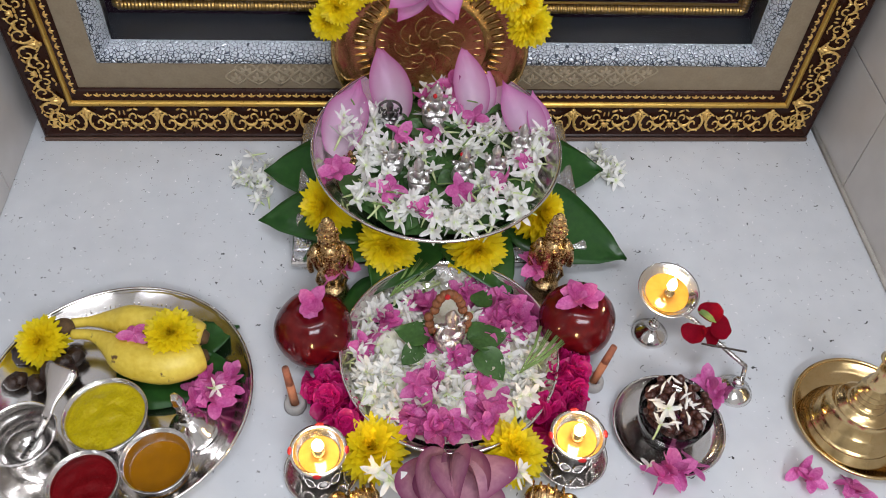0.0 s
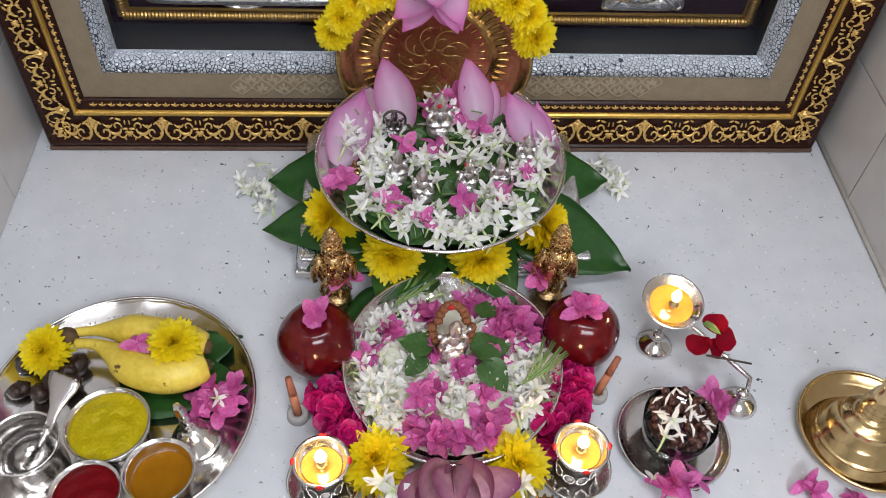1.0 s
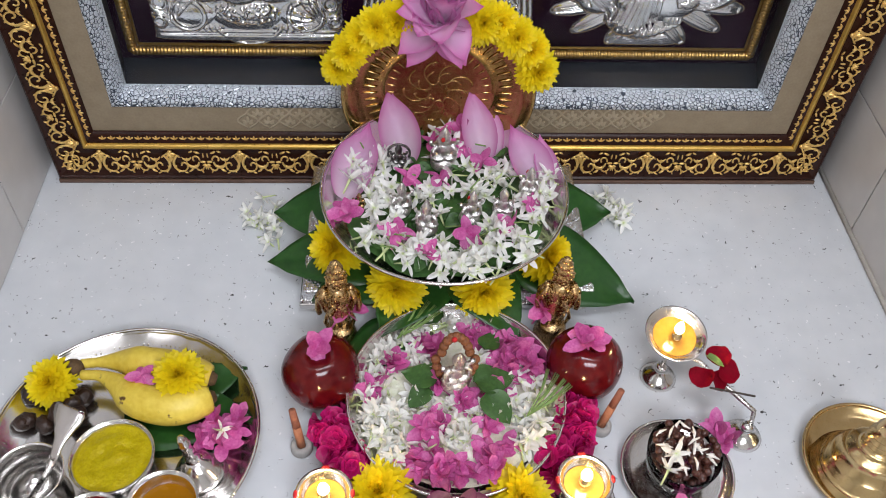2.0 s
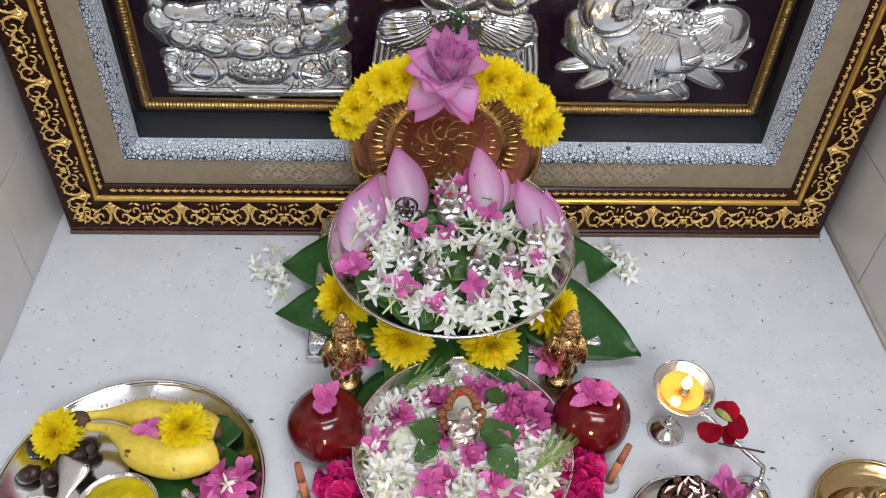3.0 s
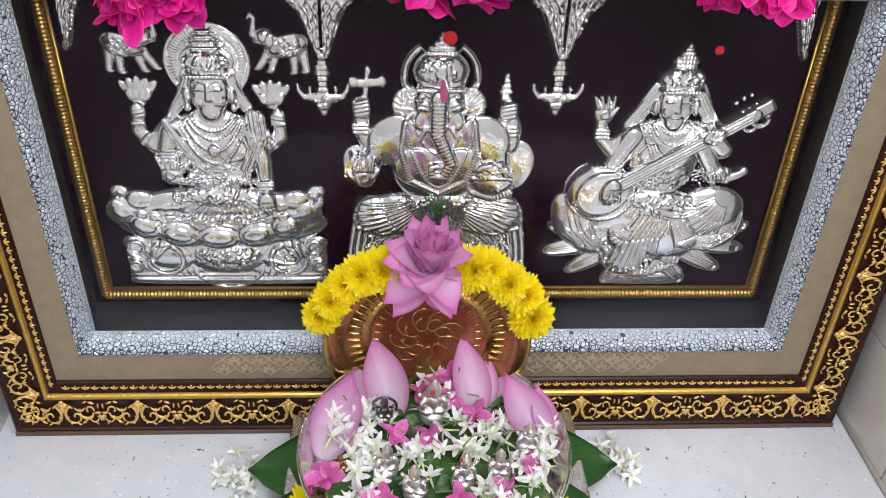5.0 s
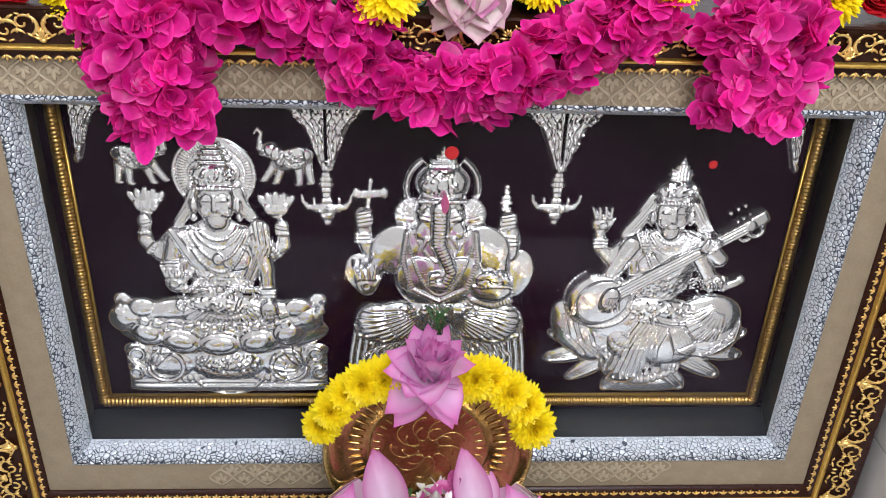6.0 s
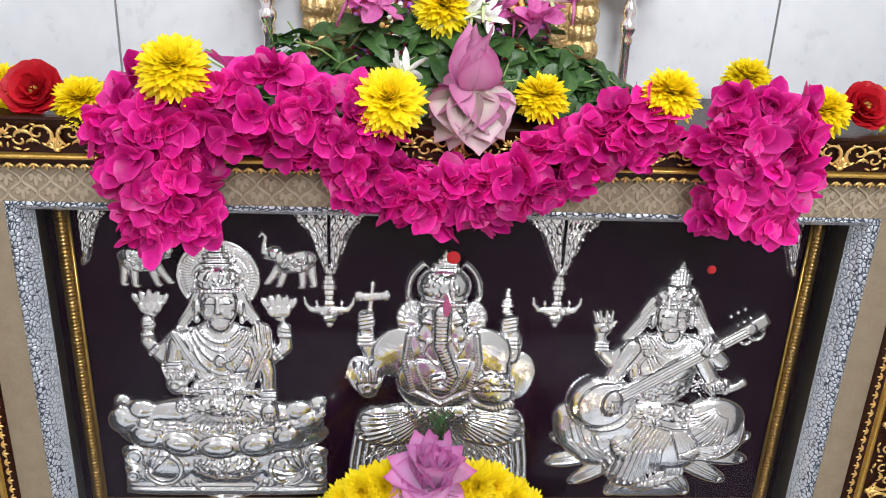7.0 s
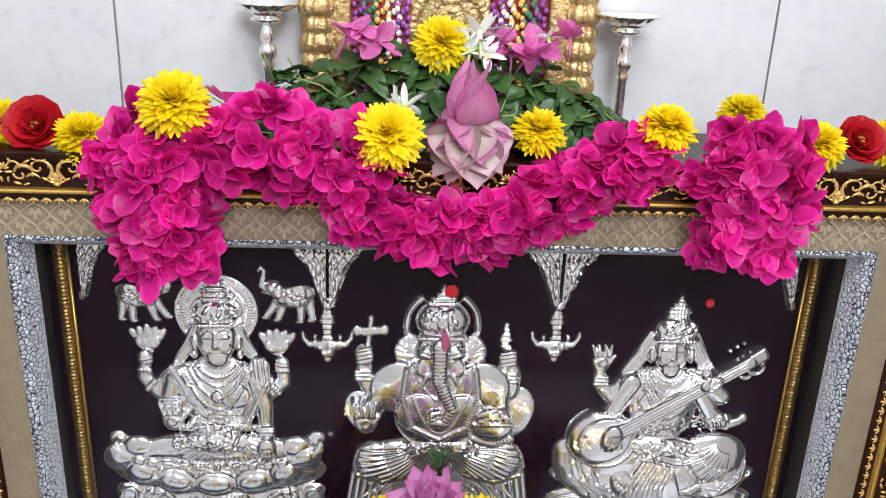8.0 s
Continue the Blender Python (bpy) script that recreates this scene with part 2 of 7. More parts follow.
def lathe(profile, n=40, wave=None):
    """Turns (radius, height) pairs round z. wave(angle, r): radius change."""
    g = Geo()
    rows = []
    for r, z in profile:
        rows.append([((r + (wave(a, r) if wave else 0)) * math.cos(a), (r + (wave(a, r) if wave else 0)) * math.sin(a), z)
                     for a in (2 * math.pi * k / n for k in range(n))])
    return g.grid(rows, closed=True)


def tube(points, radii, n=8, flat=1.0, cap=True):
    """A tube along points; radii one or many; flat squashes it along z."""
    pts = [Vector(p) for p in points]
    if not hasattr(radii, "__len__"):
        radii = [radii] * len(pts)
    rows, side = [], None
    for i, p in enumerate(pts):
        d = (pts[min(i + 1, len(pts) - 1)] - pts[max(i - 1, 0)]).normalized()
        if side is None:
            side = d.cross(Vector((0, 0, 1)) if abs(d.z) < 0.9 else Vector((1, 0, 0))).normalized()
        side = (side - d * side.dot(d)).normalized()
        up = side.cross(d)
        rows.append([p + (side * math.cos(a) + up * math.sin(a) * flat) * radii[i] for a in (2 * math.pi * k / n for k in range(n))])
    if cap:
        rows = [[pts[0]] * n] + rows + [[pts[-1]] * n]
    return Geo().grid(rows, closed=True)


def arc(cx, cy, r, a0, a1, n=10, r1=None):
    """Points on a circle or spiral in the x-y plane, in degrees."""
    out = []
    for k in range(n + 1):
        s = k / n
        a, q = radians(a0 + (a1 - a0) * s), r + ((r1 if r1 is not None else r) - r) * s
        out.append((cx + q * math.cos(a), cy + q * math.sin(a), 0.0))
    return out


def blob(rx, ry, rz, n=12, m=8):
    rows = []
    for k in range(m + 1):
        t = math.pi * k / m - math.pi / 2
        rows.append([(rx * math.cos(t) * math.cos(a), ry * math.cos(t) * math.sin(a), rz * math.sin(t)) for a in (2 * math.pi * i / n for i in range(n))])
    return Geo().grid(rows, closed=True)


def petal(length, width, cup=0.2, curl=0.3, tip=0.6, rows=5, cols=4, base=0.25, frill=0.0, seed=0, point=0.0):
    """A petal along +y from the origin: curl bends it up (+z), cup raises its sides, tip sharpens it."""
    rnd = random.Random(seed)
    out, uvs = [], []
    for a in range(rows + 1):
        s = a / rows
        w = width * 0.5 * (base * (1 - s) + math.sin(math.pi * min(1, s ** 0.85 * 0.93 + 0.02)) ** tip) * (1.0 if s < 1 else 0.35)
        if point:
            w *= max(0.02, 1 - s ** (6 - 3 * point)) ** 0.9
        bend = curl * s * s
        row, uvr = [], []
        for c in range(cols + 1):
            u = 2 * c / cols - 1
            z = length * bend + cup * width * u * u * math.sin(math.pi * min(1, s + 0.15)) + frill * width * rnd.uniform(-1, 1) * s
            row.append((u * w, length * s * (1 - 0.25 * abs(curl) * s), z))
            uvr.append((c / cols, s))
        out.append(row)
        uvs.append(uvr)
    return Geo().grid(out, uvs=uvs)


# ---- room and niche ----
WALL_Y, LX, RX = 0.150, -0.513, 0.512
floor = part("floor", box(-0.53, 0.53, -0.72, 0.17, -0.03, 0.0), STONE, smooth=False)
tagged(floor, "white speckled engineered stone shelf floor of the niche", "floor", kind="structure")


def tiled_wall(name, label, spans, heights, place, tile=TILE):
    """Wall with proud tiles; spans and heights are joint positions, place(u0, u1, z0, z1, d0, d1) gives a box."""
    wall = part(name, place(spans[0], spans[-1], heights[0], heights[-1], 0.0, 0.05), GROUT, smooth=False)
    tagged(wall, label, "wall", kind="structure")
    for a in range(len(spans) - 1):
        for c in range(len(heights) - 1):
            part("tile", place(spans[a] + 0.0012, spans[a + 1] - 0.0012, heights[c] + 0.0012, heights[c + 1] - 0.0012, -0.004, -0.0005), tile, wall, smooth=False)
    return wall


tiled_wall("wall_north", "pale glossy tiled wall behind the picture frame", (-0.50, -0.330, 0.328, 0.50), (0.0, 0.137, 0.79, 1.45, 1.9),
           lambda u0, u1, z0, z1, d0, d1: box(u0, u1, WALL_Y + d0, WALL_Y + d1, z0, z1), WALL_TILE)
tiled_wall("wall_west", "pale glossy tiled side wall of the niche", (-0.72, -0.097, 0.144), (0.0005, 0.140, 0.79, 1.45, 1.9),
           lambda u0, u1, z0, z1, d0, d1: box(LX - d1, LX - d0, u0, u1, z0, z1))
tiled_wall("wall_east", "pale glossy tiled side wall of the niche", (-0.72, -0.097, 0.144), (0.0005, 0.133, 0.79, 1.45, 1.9),
           lambda u0, u1, z0, z1, d0, d1: box(RX + d0, RX + d1, u0, u1, z0, z1))
for sx in (-1, 1):
    seam = tube([(sx * 0.5095 - 0.003, y, 0.002) for y in (-0.72, -0.3, 0.02)], 0.0035, 6)
    tagged(part("trim", seam, mat("sealant", (0.45, 0.43, 0.38), (0.6, 0.58, 0.53), rough=0.5, scale=90, bump=0.4)), "off-white sealant bead along the shelf edge", "trim", kind="structure")

room = (-1.7, 1.7, -2.6, -0.72, -0.95, 1.9)
X0, X1, Y0, Y1, Z0, Z1 = room
for nm, b in (("wall_south", (X0, X1, Y0 - 0.1, Y0, Z0, Z1)), ("wall_room_west", (X0 - 0.1, X0, Y0, Y1, Z0, Z1)), ("wall_room_east", (X1, X1 + 0.1, Y0, Y1, Z0, Z1)),
              ("wall_front_west", (X0, -0.565, Y1 - 0.0, Y1 + 0.1, Z0, Z1)), ("wall_front_east", (0.562, X1, Y1 - 0.0, Y1 + 0.1, Z0, Z1)),
              ("wall_front_low", (-0.565, 0.562, Y1, Y1 + 0.1, Z0, -0.031))):
    tagged(part(nm, box(*b), PAINT, smooth=False), "plain painted room wall", "wall", kind="structure")
tagged(part("floor_room", box(X0, X1, Y0, Y1, Z0 - 0.05, Z0), mat("room_floor", (0.30, 0.27, 0.23), (0.36, 0.32, 0.28), rough=0.4, scale=3), smooth=False), "plain room floor", "floor", kind="structure")
tagged(part("ceiling", box(X0, X1, Y0, 0.2, Z1, Z1 + 0.05), PAINT, smooth=False), "plain painted ceiling", "ceiling", kind="structure")


# ---- picture frame ----
def sides_of(rows):
    """Four mitred strips from rows of (half width, z low, z high, y); returns one Geo a side: bottom, right, top, left."""
    out = []
    for k in range(4):
        g, n = Geo(), len(rows)
        for i, (hx, z0, z1, y) in enumerate(rows):
            ring = [(-hx, y, z0), (hx, y, z0), (hx, y, z1), (-hx, y, z1)]
            a, c = ring[k], ring[(k + 1) % 4]
            for p in (a, c):
                g.v.append(p)
                g.uv.append((p[0] + p[2], i / (n - 1)))
        g.f = [(2 * i, 2 * i + 1, 2 * i + 3, 2 * i + 2) for i in range(n - 1)]
        out.append(g)
    return out


frame_thing = thing("picture_frame", "deep glazed maroon and gilt frame holding embossed silver seated figures", "picture frame", pose(0, 0, 0))
RAIL = [(0.486, 0.0, 0.606, 0.14), (0.490, 0.003, 0.613, 0.136), (0.490, 0.003, 0.613, -0.002), (0.4885, 0.006, 0.6125, -0.009), (0.486, 0.009, 0.6105, -0.011),
        (0.484, 0.011, 0.609, -0.009), (0.470, 0.027, 0.599, -0.0045), (0.456, 0.043, 0.588, -0.003), (0.4475, 0.053, 0.580, -0.004)]
BEAD = [(0.4475, 0.053, 0.580, -0.004), (0.4465, 0.054, 0.579, -0.0075), (0.4445, 0.0565, 0.577, -0.0085), (0.4425, 0.059, 0.575, -0.0070), (0.4415, 0.060, 0.574, -0.003)]
LIP = [(0.4415, 0.060, 0.574, -0.003), (0.438, 0.066, 0.571, -0.002), (0.433, 0.073, 0.567, 0.001), (0.432, 0.074, 0.566, 0.004)]
BOARD = [(0.434, 0.072, 0.568, 0.0045), (0.420, 0.089, 0.554, 0.0035), (0.400, 0.112, 0.533, 0.003)]
FOILED = [(0.400, 0.112, 0.533, 0.0025), (0.3975, 0.115, 0.530, 0.0005), (0.392, 0.1205, 0.5245, 0.010), (0.3855, 0.1265, 0.5185, 0.0225), (0.384, 0.128, 0.517, 0.026)]
LINING = [(0.384, 0.128, 0.517, 0.026), (0.402, 0.122, 0.523, 0.088)]


def scroll_motif():
    """One repeat of the gilt scrollwork, 94 mm long (x) and 34 mm tall (y)."""
    g = Geo()
    for sgn in (-1, 1):
        f = Matrix.Diagonal((sgn, 1, 1, 1))
        for pts, r in ((arc(0.0135, 0.020, 0.012, 250, 60, 10, 0.009), (0.0008, 0.0016, 0.0019, 0.0019, 0.0017, 0.0016, 0.0015, 0.0014, 0.0013, 0.0011, 0.0007)),
                       (arc(0.0155, 0.0215, 0.0065, 60, -190, 10, 0.002), 0.0011),
                       (arc(0.030, 0.0155, 0.0095, 170, 10, 10, 0.007), (0.0006, 0.001, 0.0015, 0.002, 0.0022, 0.002, 0.0018, 0.0016, 0.0014, 0.0012, 0.001)),
                       (arc(0.0325, 0.0135, 0.0062, 10, -230, 10, 0.002), 0.0011),
                       (arc(0.0385, 0.023, 0.007, 200, 20, 8, 0.004), 0.001),
                       (arc(0.022, 0.007, 0.008, 160, 30, 6, 0.006), (0.0004, 0.001, 0.0015, 0.0017, 0.0014, 0.001, 0.0004))):
            g.add(tube(pts, [q * 1.12 for q in (r if isinstance(r, tuple) else [r] * len(pts))], 6, 0.5), f)
        for ang, ln in ((12, 0.011), (38, 0.010), (66, 0.0085)):
            d = radians(90 - ang)
            g.add(blob(ln * 0.5, 0.0015, 0.0012, 8, 4), f @ Matrix.Translation((math.cos(d) * ln * 0.55, 0.004 + math.sin(d) * ln * 0.55, 0)) @ Matrix.Rotation(d, 4, "Z"))
            g.add(blob(ln * 0.36, 0.0013, 0.0011, 8, 4), f @ Matrix.Translation((0.047 - math.cos(d) * ln * 0.42, 0.019 + math.sin(d) * ln * 0.42, 0)) @ Matrix.Rotation(-d, 4, "Z"))
        g.add(blob(0.0014, 0.0014, 0.0012, 8, 4), f @ Matrix.Translation((0.008, 0.030, 0)))
        g.add(blob(0.0045, 0.0016, 0.0013, 8, 4), f @ Matrix.Translation((0.0425, 0.0165, 0)))
        for x, y, a, ln in ((0.010, 0.009, 35, 0.008), (0.025, 0.028, 150, 0.009), (0.021, 0.014, 100, 0.007), (0.036, 0.004, 20, 0.009), (0.040, 0.029, 60, 0.007), (0.028, 0.003, 160, 0.007),
                            (0.005, 0.024, 110, 0.007), (0.044, 0.008, 95, 0.007), (0.018, 0.031, 20, 0.006), (0.033, 0.024, 100, 0.006)):
            g.add(blob(ln * 0.5, ln * 0.17, 0.0012, 7, 4), f @ Matrix.Translation((x, y, 0)) @ Matrix.Rotation(radians(a), 4, "Z"))
    g.add(blob(0.0022, 0.006, 0.0018, 8, 5), Matrix.Translation((0, 0.0115, 0)))
    g.add(blob(0.0035, 0.0026, 0.0018, 8, 5), Matrix.Translation((0, 0.0035, 0)))
    return g


MOTIF = scroll_motif()
CREST = Geo()
for ang in (-55, 0, 55):
    CREST.add(blob(0.0036, 0.0013, 0.0010, 6, 4), Matrix.Rotation(radians(90 + ang), 4, "Z") @ Matrix.Translation((0.0026, 0, 0)))
LEAFLET = Geo()  # one ogee of the damask lattice, 25 mm wide and 26 mm tall, with a palmette inside
for sgn in (-1, 1):
    LEAFLET.add(tube([(sgn * (0.0122 * math.sin(math.pi * j / 10) ** 1.4), 0.026 * j / 10, 0) for j in range(11)], 0.0015, 5, 0.2))
for ang, ln in ((90, 0.013), (52, 0.009), (128, 0.009), (20, 0.006), (160, 0.006)):
    LEAFLET.add(blob(ln * 0.5, 0.0022, 0.0003, 8, 4), Matrix.Translation((0, 0.007, 0)) @ Matrix.Rotation(radians(ang), 4, "Z") @ Matrix.Translation((ln * 0.5 + 0.001, 0, 0)))

for k, (rail, bead, lip, board, foil, lin) in enumerate(zip(*(sides_of(p) for p in (RAIL, BEAD, LIP, BOARD, FOILED, LINING)))):
    rail_ob = part("rail", rail, DARK_WOOD, frame_thing, "maroon lacquered moulding", smooth=False)
    part("gilt_bead", bead, GILT_BAND, rail_ob, "gilt bead")
    part("lip", lip, DARK_WOOD, rail_ob)
    board_ob = part("mat_board", board, MATBOARD, frame_thing, "beige damask mat board", smooth=False)
    part("foil_border", foil, CRACKLE, frame_thing, "pebbled silver foil border")
    part("box_lining", lin, BOXBLACK, frame_thing, "black lining", smooth=False)
    length, across = ((0.98, 0.617) if k % 2 == 0 else (0.617, 0.98))
    turn = Matrix.Rotation(radians(-90 * k), 4, "Y")
    mid = Vector((0, 0, 0.3115))
    half = across / 2
    count = 11 if k % 2 == 0 else 7
    period = (length - 0.035) / count
    work, crest, dam = Geo(), Geo(), Geo()
    tilt = Matrix.Rotation(radians(90), 4, "X")
    for i in range(count):
        s = (i + 0.5 - count / 2) * period
        work.add(MOTIF, Matrix.Translation(mid) @ turn @ Matrix.Translation((s, -0.0098, -half + (0.0105, 0.0075, 0.0115, 0.0075)[k])) @ Matrix.Rotation(radians(83), 4, "X") @ Matrix.Diagonal((period / 0.094, (1.13, 1.0, 0.82, 1.0)[k], 1.2, 1)) @ Matrix.Translation((0, 0.034, 0)) @ Matrix.Rotation(math.pi, 4, "Z"))
    m2 = int((length - 0.125) / 0.0108)
    for i in range(m2):
        s = (i + 0.5 - m2 / 2) * 0.0108
        crest.add(CREST, Matrix.Translation(mid) @ turn @ Matrix.Translation((s, -0.0022, -half + (0.0622, 0.0512, 0.0505, 0.0512)[k])) @ tilt)
    m3 = int((length - 0.14) / 0.0255)
    for i in range(m3):
        s = (i + 0.5 - m3 / 2) * 0.0255
        if k % 2 == 1 or (k == 0 and abs(s) > 0.26):
            continue
        low = {0: 0.0795, 2: 0.0585}[k]
        for dx, dz in ((0, -0.003), (0.01275, 0.0095)):
            dam.add(LEAFLET, Matrix.Translation(mid) @ turn @ Matrix.Translation((s + dx, 0.0031, -half + low + dz)) @ tilt @ Matrix.Diagonal((1, 0.92, 1, 1)))
    tagged(part("scrollwork", work, GOLD, rail_ob, "raised gilt scrollwork"), kind="stuff")
    tagged(part("crest_band", crest, GOLD, rail_ob), kind="stuff")
    if dam.v:
        tagged(part("damask", dam, DAMASK, board_ob), kind="stuff")

part("foot_strip", box(-0.489, 0.489, -0.0122, -0.0085, 0.0003, 0.0060, 0.001), mat("brown_edge_paint", (0.09, 0.050, 0.034), (0.13, 0.075, 0.05), rough=0.45, scale=30), frame_thing, "plain brown edge strip")
part("back_panel", box(-0.402, 0.402, 0.086, 0.092, 0.118, 0.527), BLACK, frame_thing, "dark plum panel", smooth=False)
part("backing", box(-0.482, 0.482, 0.10, 0.138, 0.008, 0.610), BOXBLACK, frame_thing, smooth=False)
pane = part("glass_pane", box(-0.386, 0.386, 0.0215, 0.0225, 0.125, 0.520), PANE, frame_thing, "clear glass", smooth=False)
pane.visible_shadow = False

ROPE = mat("gilt_rope", (0.42, 0.24, 0.06), (0.62, 0.38, 0.12), rough=0.3, metal=0.9, scale=150)
for a, c in (((-0.385, 0.137), (0.385, 0.137)), ((0.385, 0.137), (0.385, 0.512)), ((-0.385, 0.137), (-0.385, 0.512)), ((-0.385, 0.512), (0.385, 0.512))):
    n = int(math.dist(a, c) / 0.0013)
    pts = [(a[0] + (c[0] - a[0]) * i / n, 0.0815, a[1] + (c[1] - a[1]) * i / n) for i in range(n + 1)]
    rope = part("gilt_rope", tube(pts, [0.0060 + 0.0009 * math.sin(i * 1.9) for i in range(n + 1)], 8), ROPE, frame_thing, "ribbed gilt rope moulding")
    inx, inz = 0.377 / 0.385, 0.0095
    f = lambda p: (p[0] * inx, 0.081, p[1] + (inz if p[1] < 0.3 else -inz))
    part("gilt_line", tube([f(a), f(c)], 0.0018, 6), GILT_BAND, rope)


# ---- embossed silver figures ----
class Relief:
    """A bossed sheet: the highest of many rounded shapes over a grid in x and z."""

    def __init__(self, x0, x1, z0, z1, step=0.0008):
        self.x, self.z = np.meshgrid(np.arange(x0, x1, step), np.arange(z0, z1, step))
        self.h = np.zeros_like(self.x)
        self.x0, self.z0, self.step = x0, z0, step

    def near(self, cx, cz, r):
        """The part of the grid within r of a place."""
        i, k = int((cx - r - self.x0) / self.step), int((cz - r - self.z0) / self.step)
        n = int(2 * r / self.step) + 2
        return slice(max(0, k), max(0, k + n)), slice(max(0, i), max(0, i + n))

    def put(self, w, d2, high, lift, rip, u, v):
        inside = np.clip(1 - d2, 0, 1)
        h = high * np.sqrt(inside) + lift
        if rip:
            kind, freq, amp = rip
            c = {"u": u, "v": v, "a": np.arctan2(v, u), "d": np.sqrt(d2), "s": u + 0.35 * v}[kind]
            h = h + amp * (1 - 2 * np.abs(np.sin(0.5 * freq * c))) * np.clip(inside * 5, 0, 1)
        self.h[w] = np.where((d2 < 1) & (h > self.h[w]), h, self.h[w])
        return self

    def egg(self, cx, cz, rx, rz, high, rot=0, lift=0.002, rip=None):
        return self.slab(cx, cz, rx, rz, high, rot, lift, rip, 2)

    def slab(self, cx, cz, hx, hz, high, rot=0, lift=0.002, rip=None, p=8):
        a, w = radians(rot), self.near(cx, cz, 1.45 * max(hx, hz))
        dx, dz = self.x[w] - cx, self.z[w] - cz
        u, v = dx * math.cos(a) + dz * math.sin(a), -dx * math.sin(a) + dz * math.cos(a)
        return self.put(w, np.abs(u / hx) ** p + np.abs(v / hz) ** p, high, lift, rip, u, v)

    def limb(self, pts, r0, r1, high, lift=0.002, rip=None):
        n = len(pts) - 1
        for i in range(n):
            (ax, az), (bx, bz) = pts[i], pts[i + 1]
            ex, ez = bx - ax, bz - az
            l2 = ex * ex + ez * ez + 1e-12
            w = self.near((ax + bx) / 2, (az + bz) / 2, math.sqrt(l2) / 2 + max(r0, r1) + 0.001)
            x, z = self.x[w], self.z[w]
            t = np.clip(((x - ax) * ex + (z - az) * ez) / l2, 0, 1)
            r = r0 + (r1 - r0) * (i + t) / n
            d2 = ((x - ax - t * ex) ** 2 + (z - az - t * ez) ** 2) / r ** 2
            l = math.sqrt(l2)
            self.put(w, d2, high * (0.5 + 0.5 * r / max(r0, r1)), lift, rip, ((x - ax) * ex + (z - az) * ez) / l, (-(x - ax) * ez + (z - az) * ex) / l)
        return self

    def ring(self, cx, cz, r, w, high, lift=0.002, a0=-180, a1=180, rip=None):
        win = self.near(cx, cz, r + w + 0.001)
        dx, dz = self.x[win] - cx, self.z[win] - cz
        q, ang = np.sqrt(dx * dx + dz * dz), np.degrees(np.arctan2(dz, dx))
        d2 = ((q - r) / w) ** 2 + np.where((ang >= a0) & (ang <= a1), 0, 9)
        return self.put(win, d2, high, lift, rip, dx, dz)

    def over(self, x, z):
        """Height already there."""
        k, i = int((z - self.z0) / self.step), int((x - self.x0) / self.step)
        return float(self.h[min(max(k, 0), self.h.shape[0] - 1), min(max(i, 0), self.h.shape[1] - 1)])

    def beads(self, pts, r, high=0.0036, gap=2.0):
        """A string of round beads lying on what is there."""
        run = 0.0
        for (ax, az), (bx, bz) in zip(pts, pts[1:]):
            l = math.dist((ax, az), (bx, bz))
            while run < l:
                x, z = ax + (bx - ax) * run / l, az + (bz - az) * run / l
                self.egg(x, z, r, r, high, lift=self.over(x, z))
                run += gap * r
            run -= l
        return self

    def sag(self, cx, cz, half, drop, r, n=9):
        """A hanging bead chain."""
        return self.beads([(cx + half * (2 * k / n - 1), cz - drop * (1 - (2 * k / n - 1) ** 2)) for k in range(n + 1)], r)

    def tool(self, spots, r, high=0.0030):
        """Raised grain at many places on what is there."""
        for x, z in spots:
            self.egg(x, z, r, r, high, lift=self.over(x, z))
        return self

    def incise(self, pts, r, deep):
        """A groove along points."""
        for (ax, az), (bx, bz) in zip(pts, pts[1:]):
            ex, ez = bx - ax, bz - az
            l2 = ex * ex + ez * ez + 1e-12
            w = self.near((ax + bx) / 2, (az + bz) / 2, math.sqrt(l2) / 2 + r)
            t = np.clip(((self.x[w] - ax) * ex + (self.z[w] - az) * ez) / l2, 0, 1)
            d2 = ((self.x[w] - ax - t * ex) ** 2 + (self.z[w] - az - t * ez) ** 2) / r ** 2
            self.h[w] -= np.minimum(deep * np.clip(1 - d2, 0, 1), np.maximum(self.h[w] - 0.001, 0))
        return self

    def fan(self, cx, cz, a0, a1, r0, r1, n, w, deep):
        """Pleats: grooves spreading from a place between two angles."""
        for k in range(n):
            a = radians(a0 + (a1 - a0) * k / (n - 1))
            self.incise([(cx + r0 * math.cos(a), cz + r0 * math.sin(a)), (cx + (r0 + r1) / 2 * math.cos(a + 0.05), cz + (r0 + r1) / 2 * math.sin(a + 0.05)), (cx + r1 * math.cos(a), cz + r1 * math.sin(a))], w, deep)
        return self

    def geo(self, back):
        inside = self.h > 0.0006
        soft = self.h.copy()
        p = np.pad(soft, 1, mode="edge")
        soft = (3 * soft + p[:-2, 1:-1] + p[2:, 1:-1] + p[1:-1, :-2] + p[1:-1, 2:]) / 7
        h = np.where(inside, 0.42 * soft + 0.00030 * noise_sheet(self.x, self.z) + 0.00010 * noise_sheet(3.1 * self.x, 3.1 * self.z), -0.001)
        near = inside.copy()
        near[1:], near[:-1] = near[1:] | inside[:-1], near[:-1] | inside[1:]
        near[:, 1:], near[:, :-1] = near[:, 1:] | inside[:, :-1], near[:, :-1] | inside[:, 1:]
        cell = near[:-1, :-1] & near[1:, :-1] & near[:-1, 1:] & near[1:, 1:]
        idx = np.full(near.shape, -1)
        used = np.zeros_like(near)
        for a in (slice(None, -1), slice(1, None)):
            for c in (slice(None, -1), slice(1, None)):
                used[a, c] |= cell
        idx[used] = np.arange(used.sum())
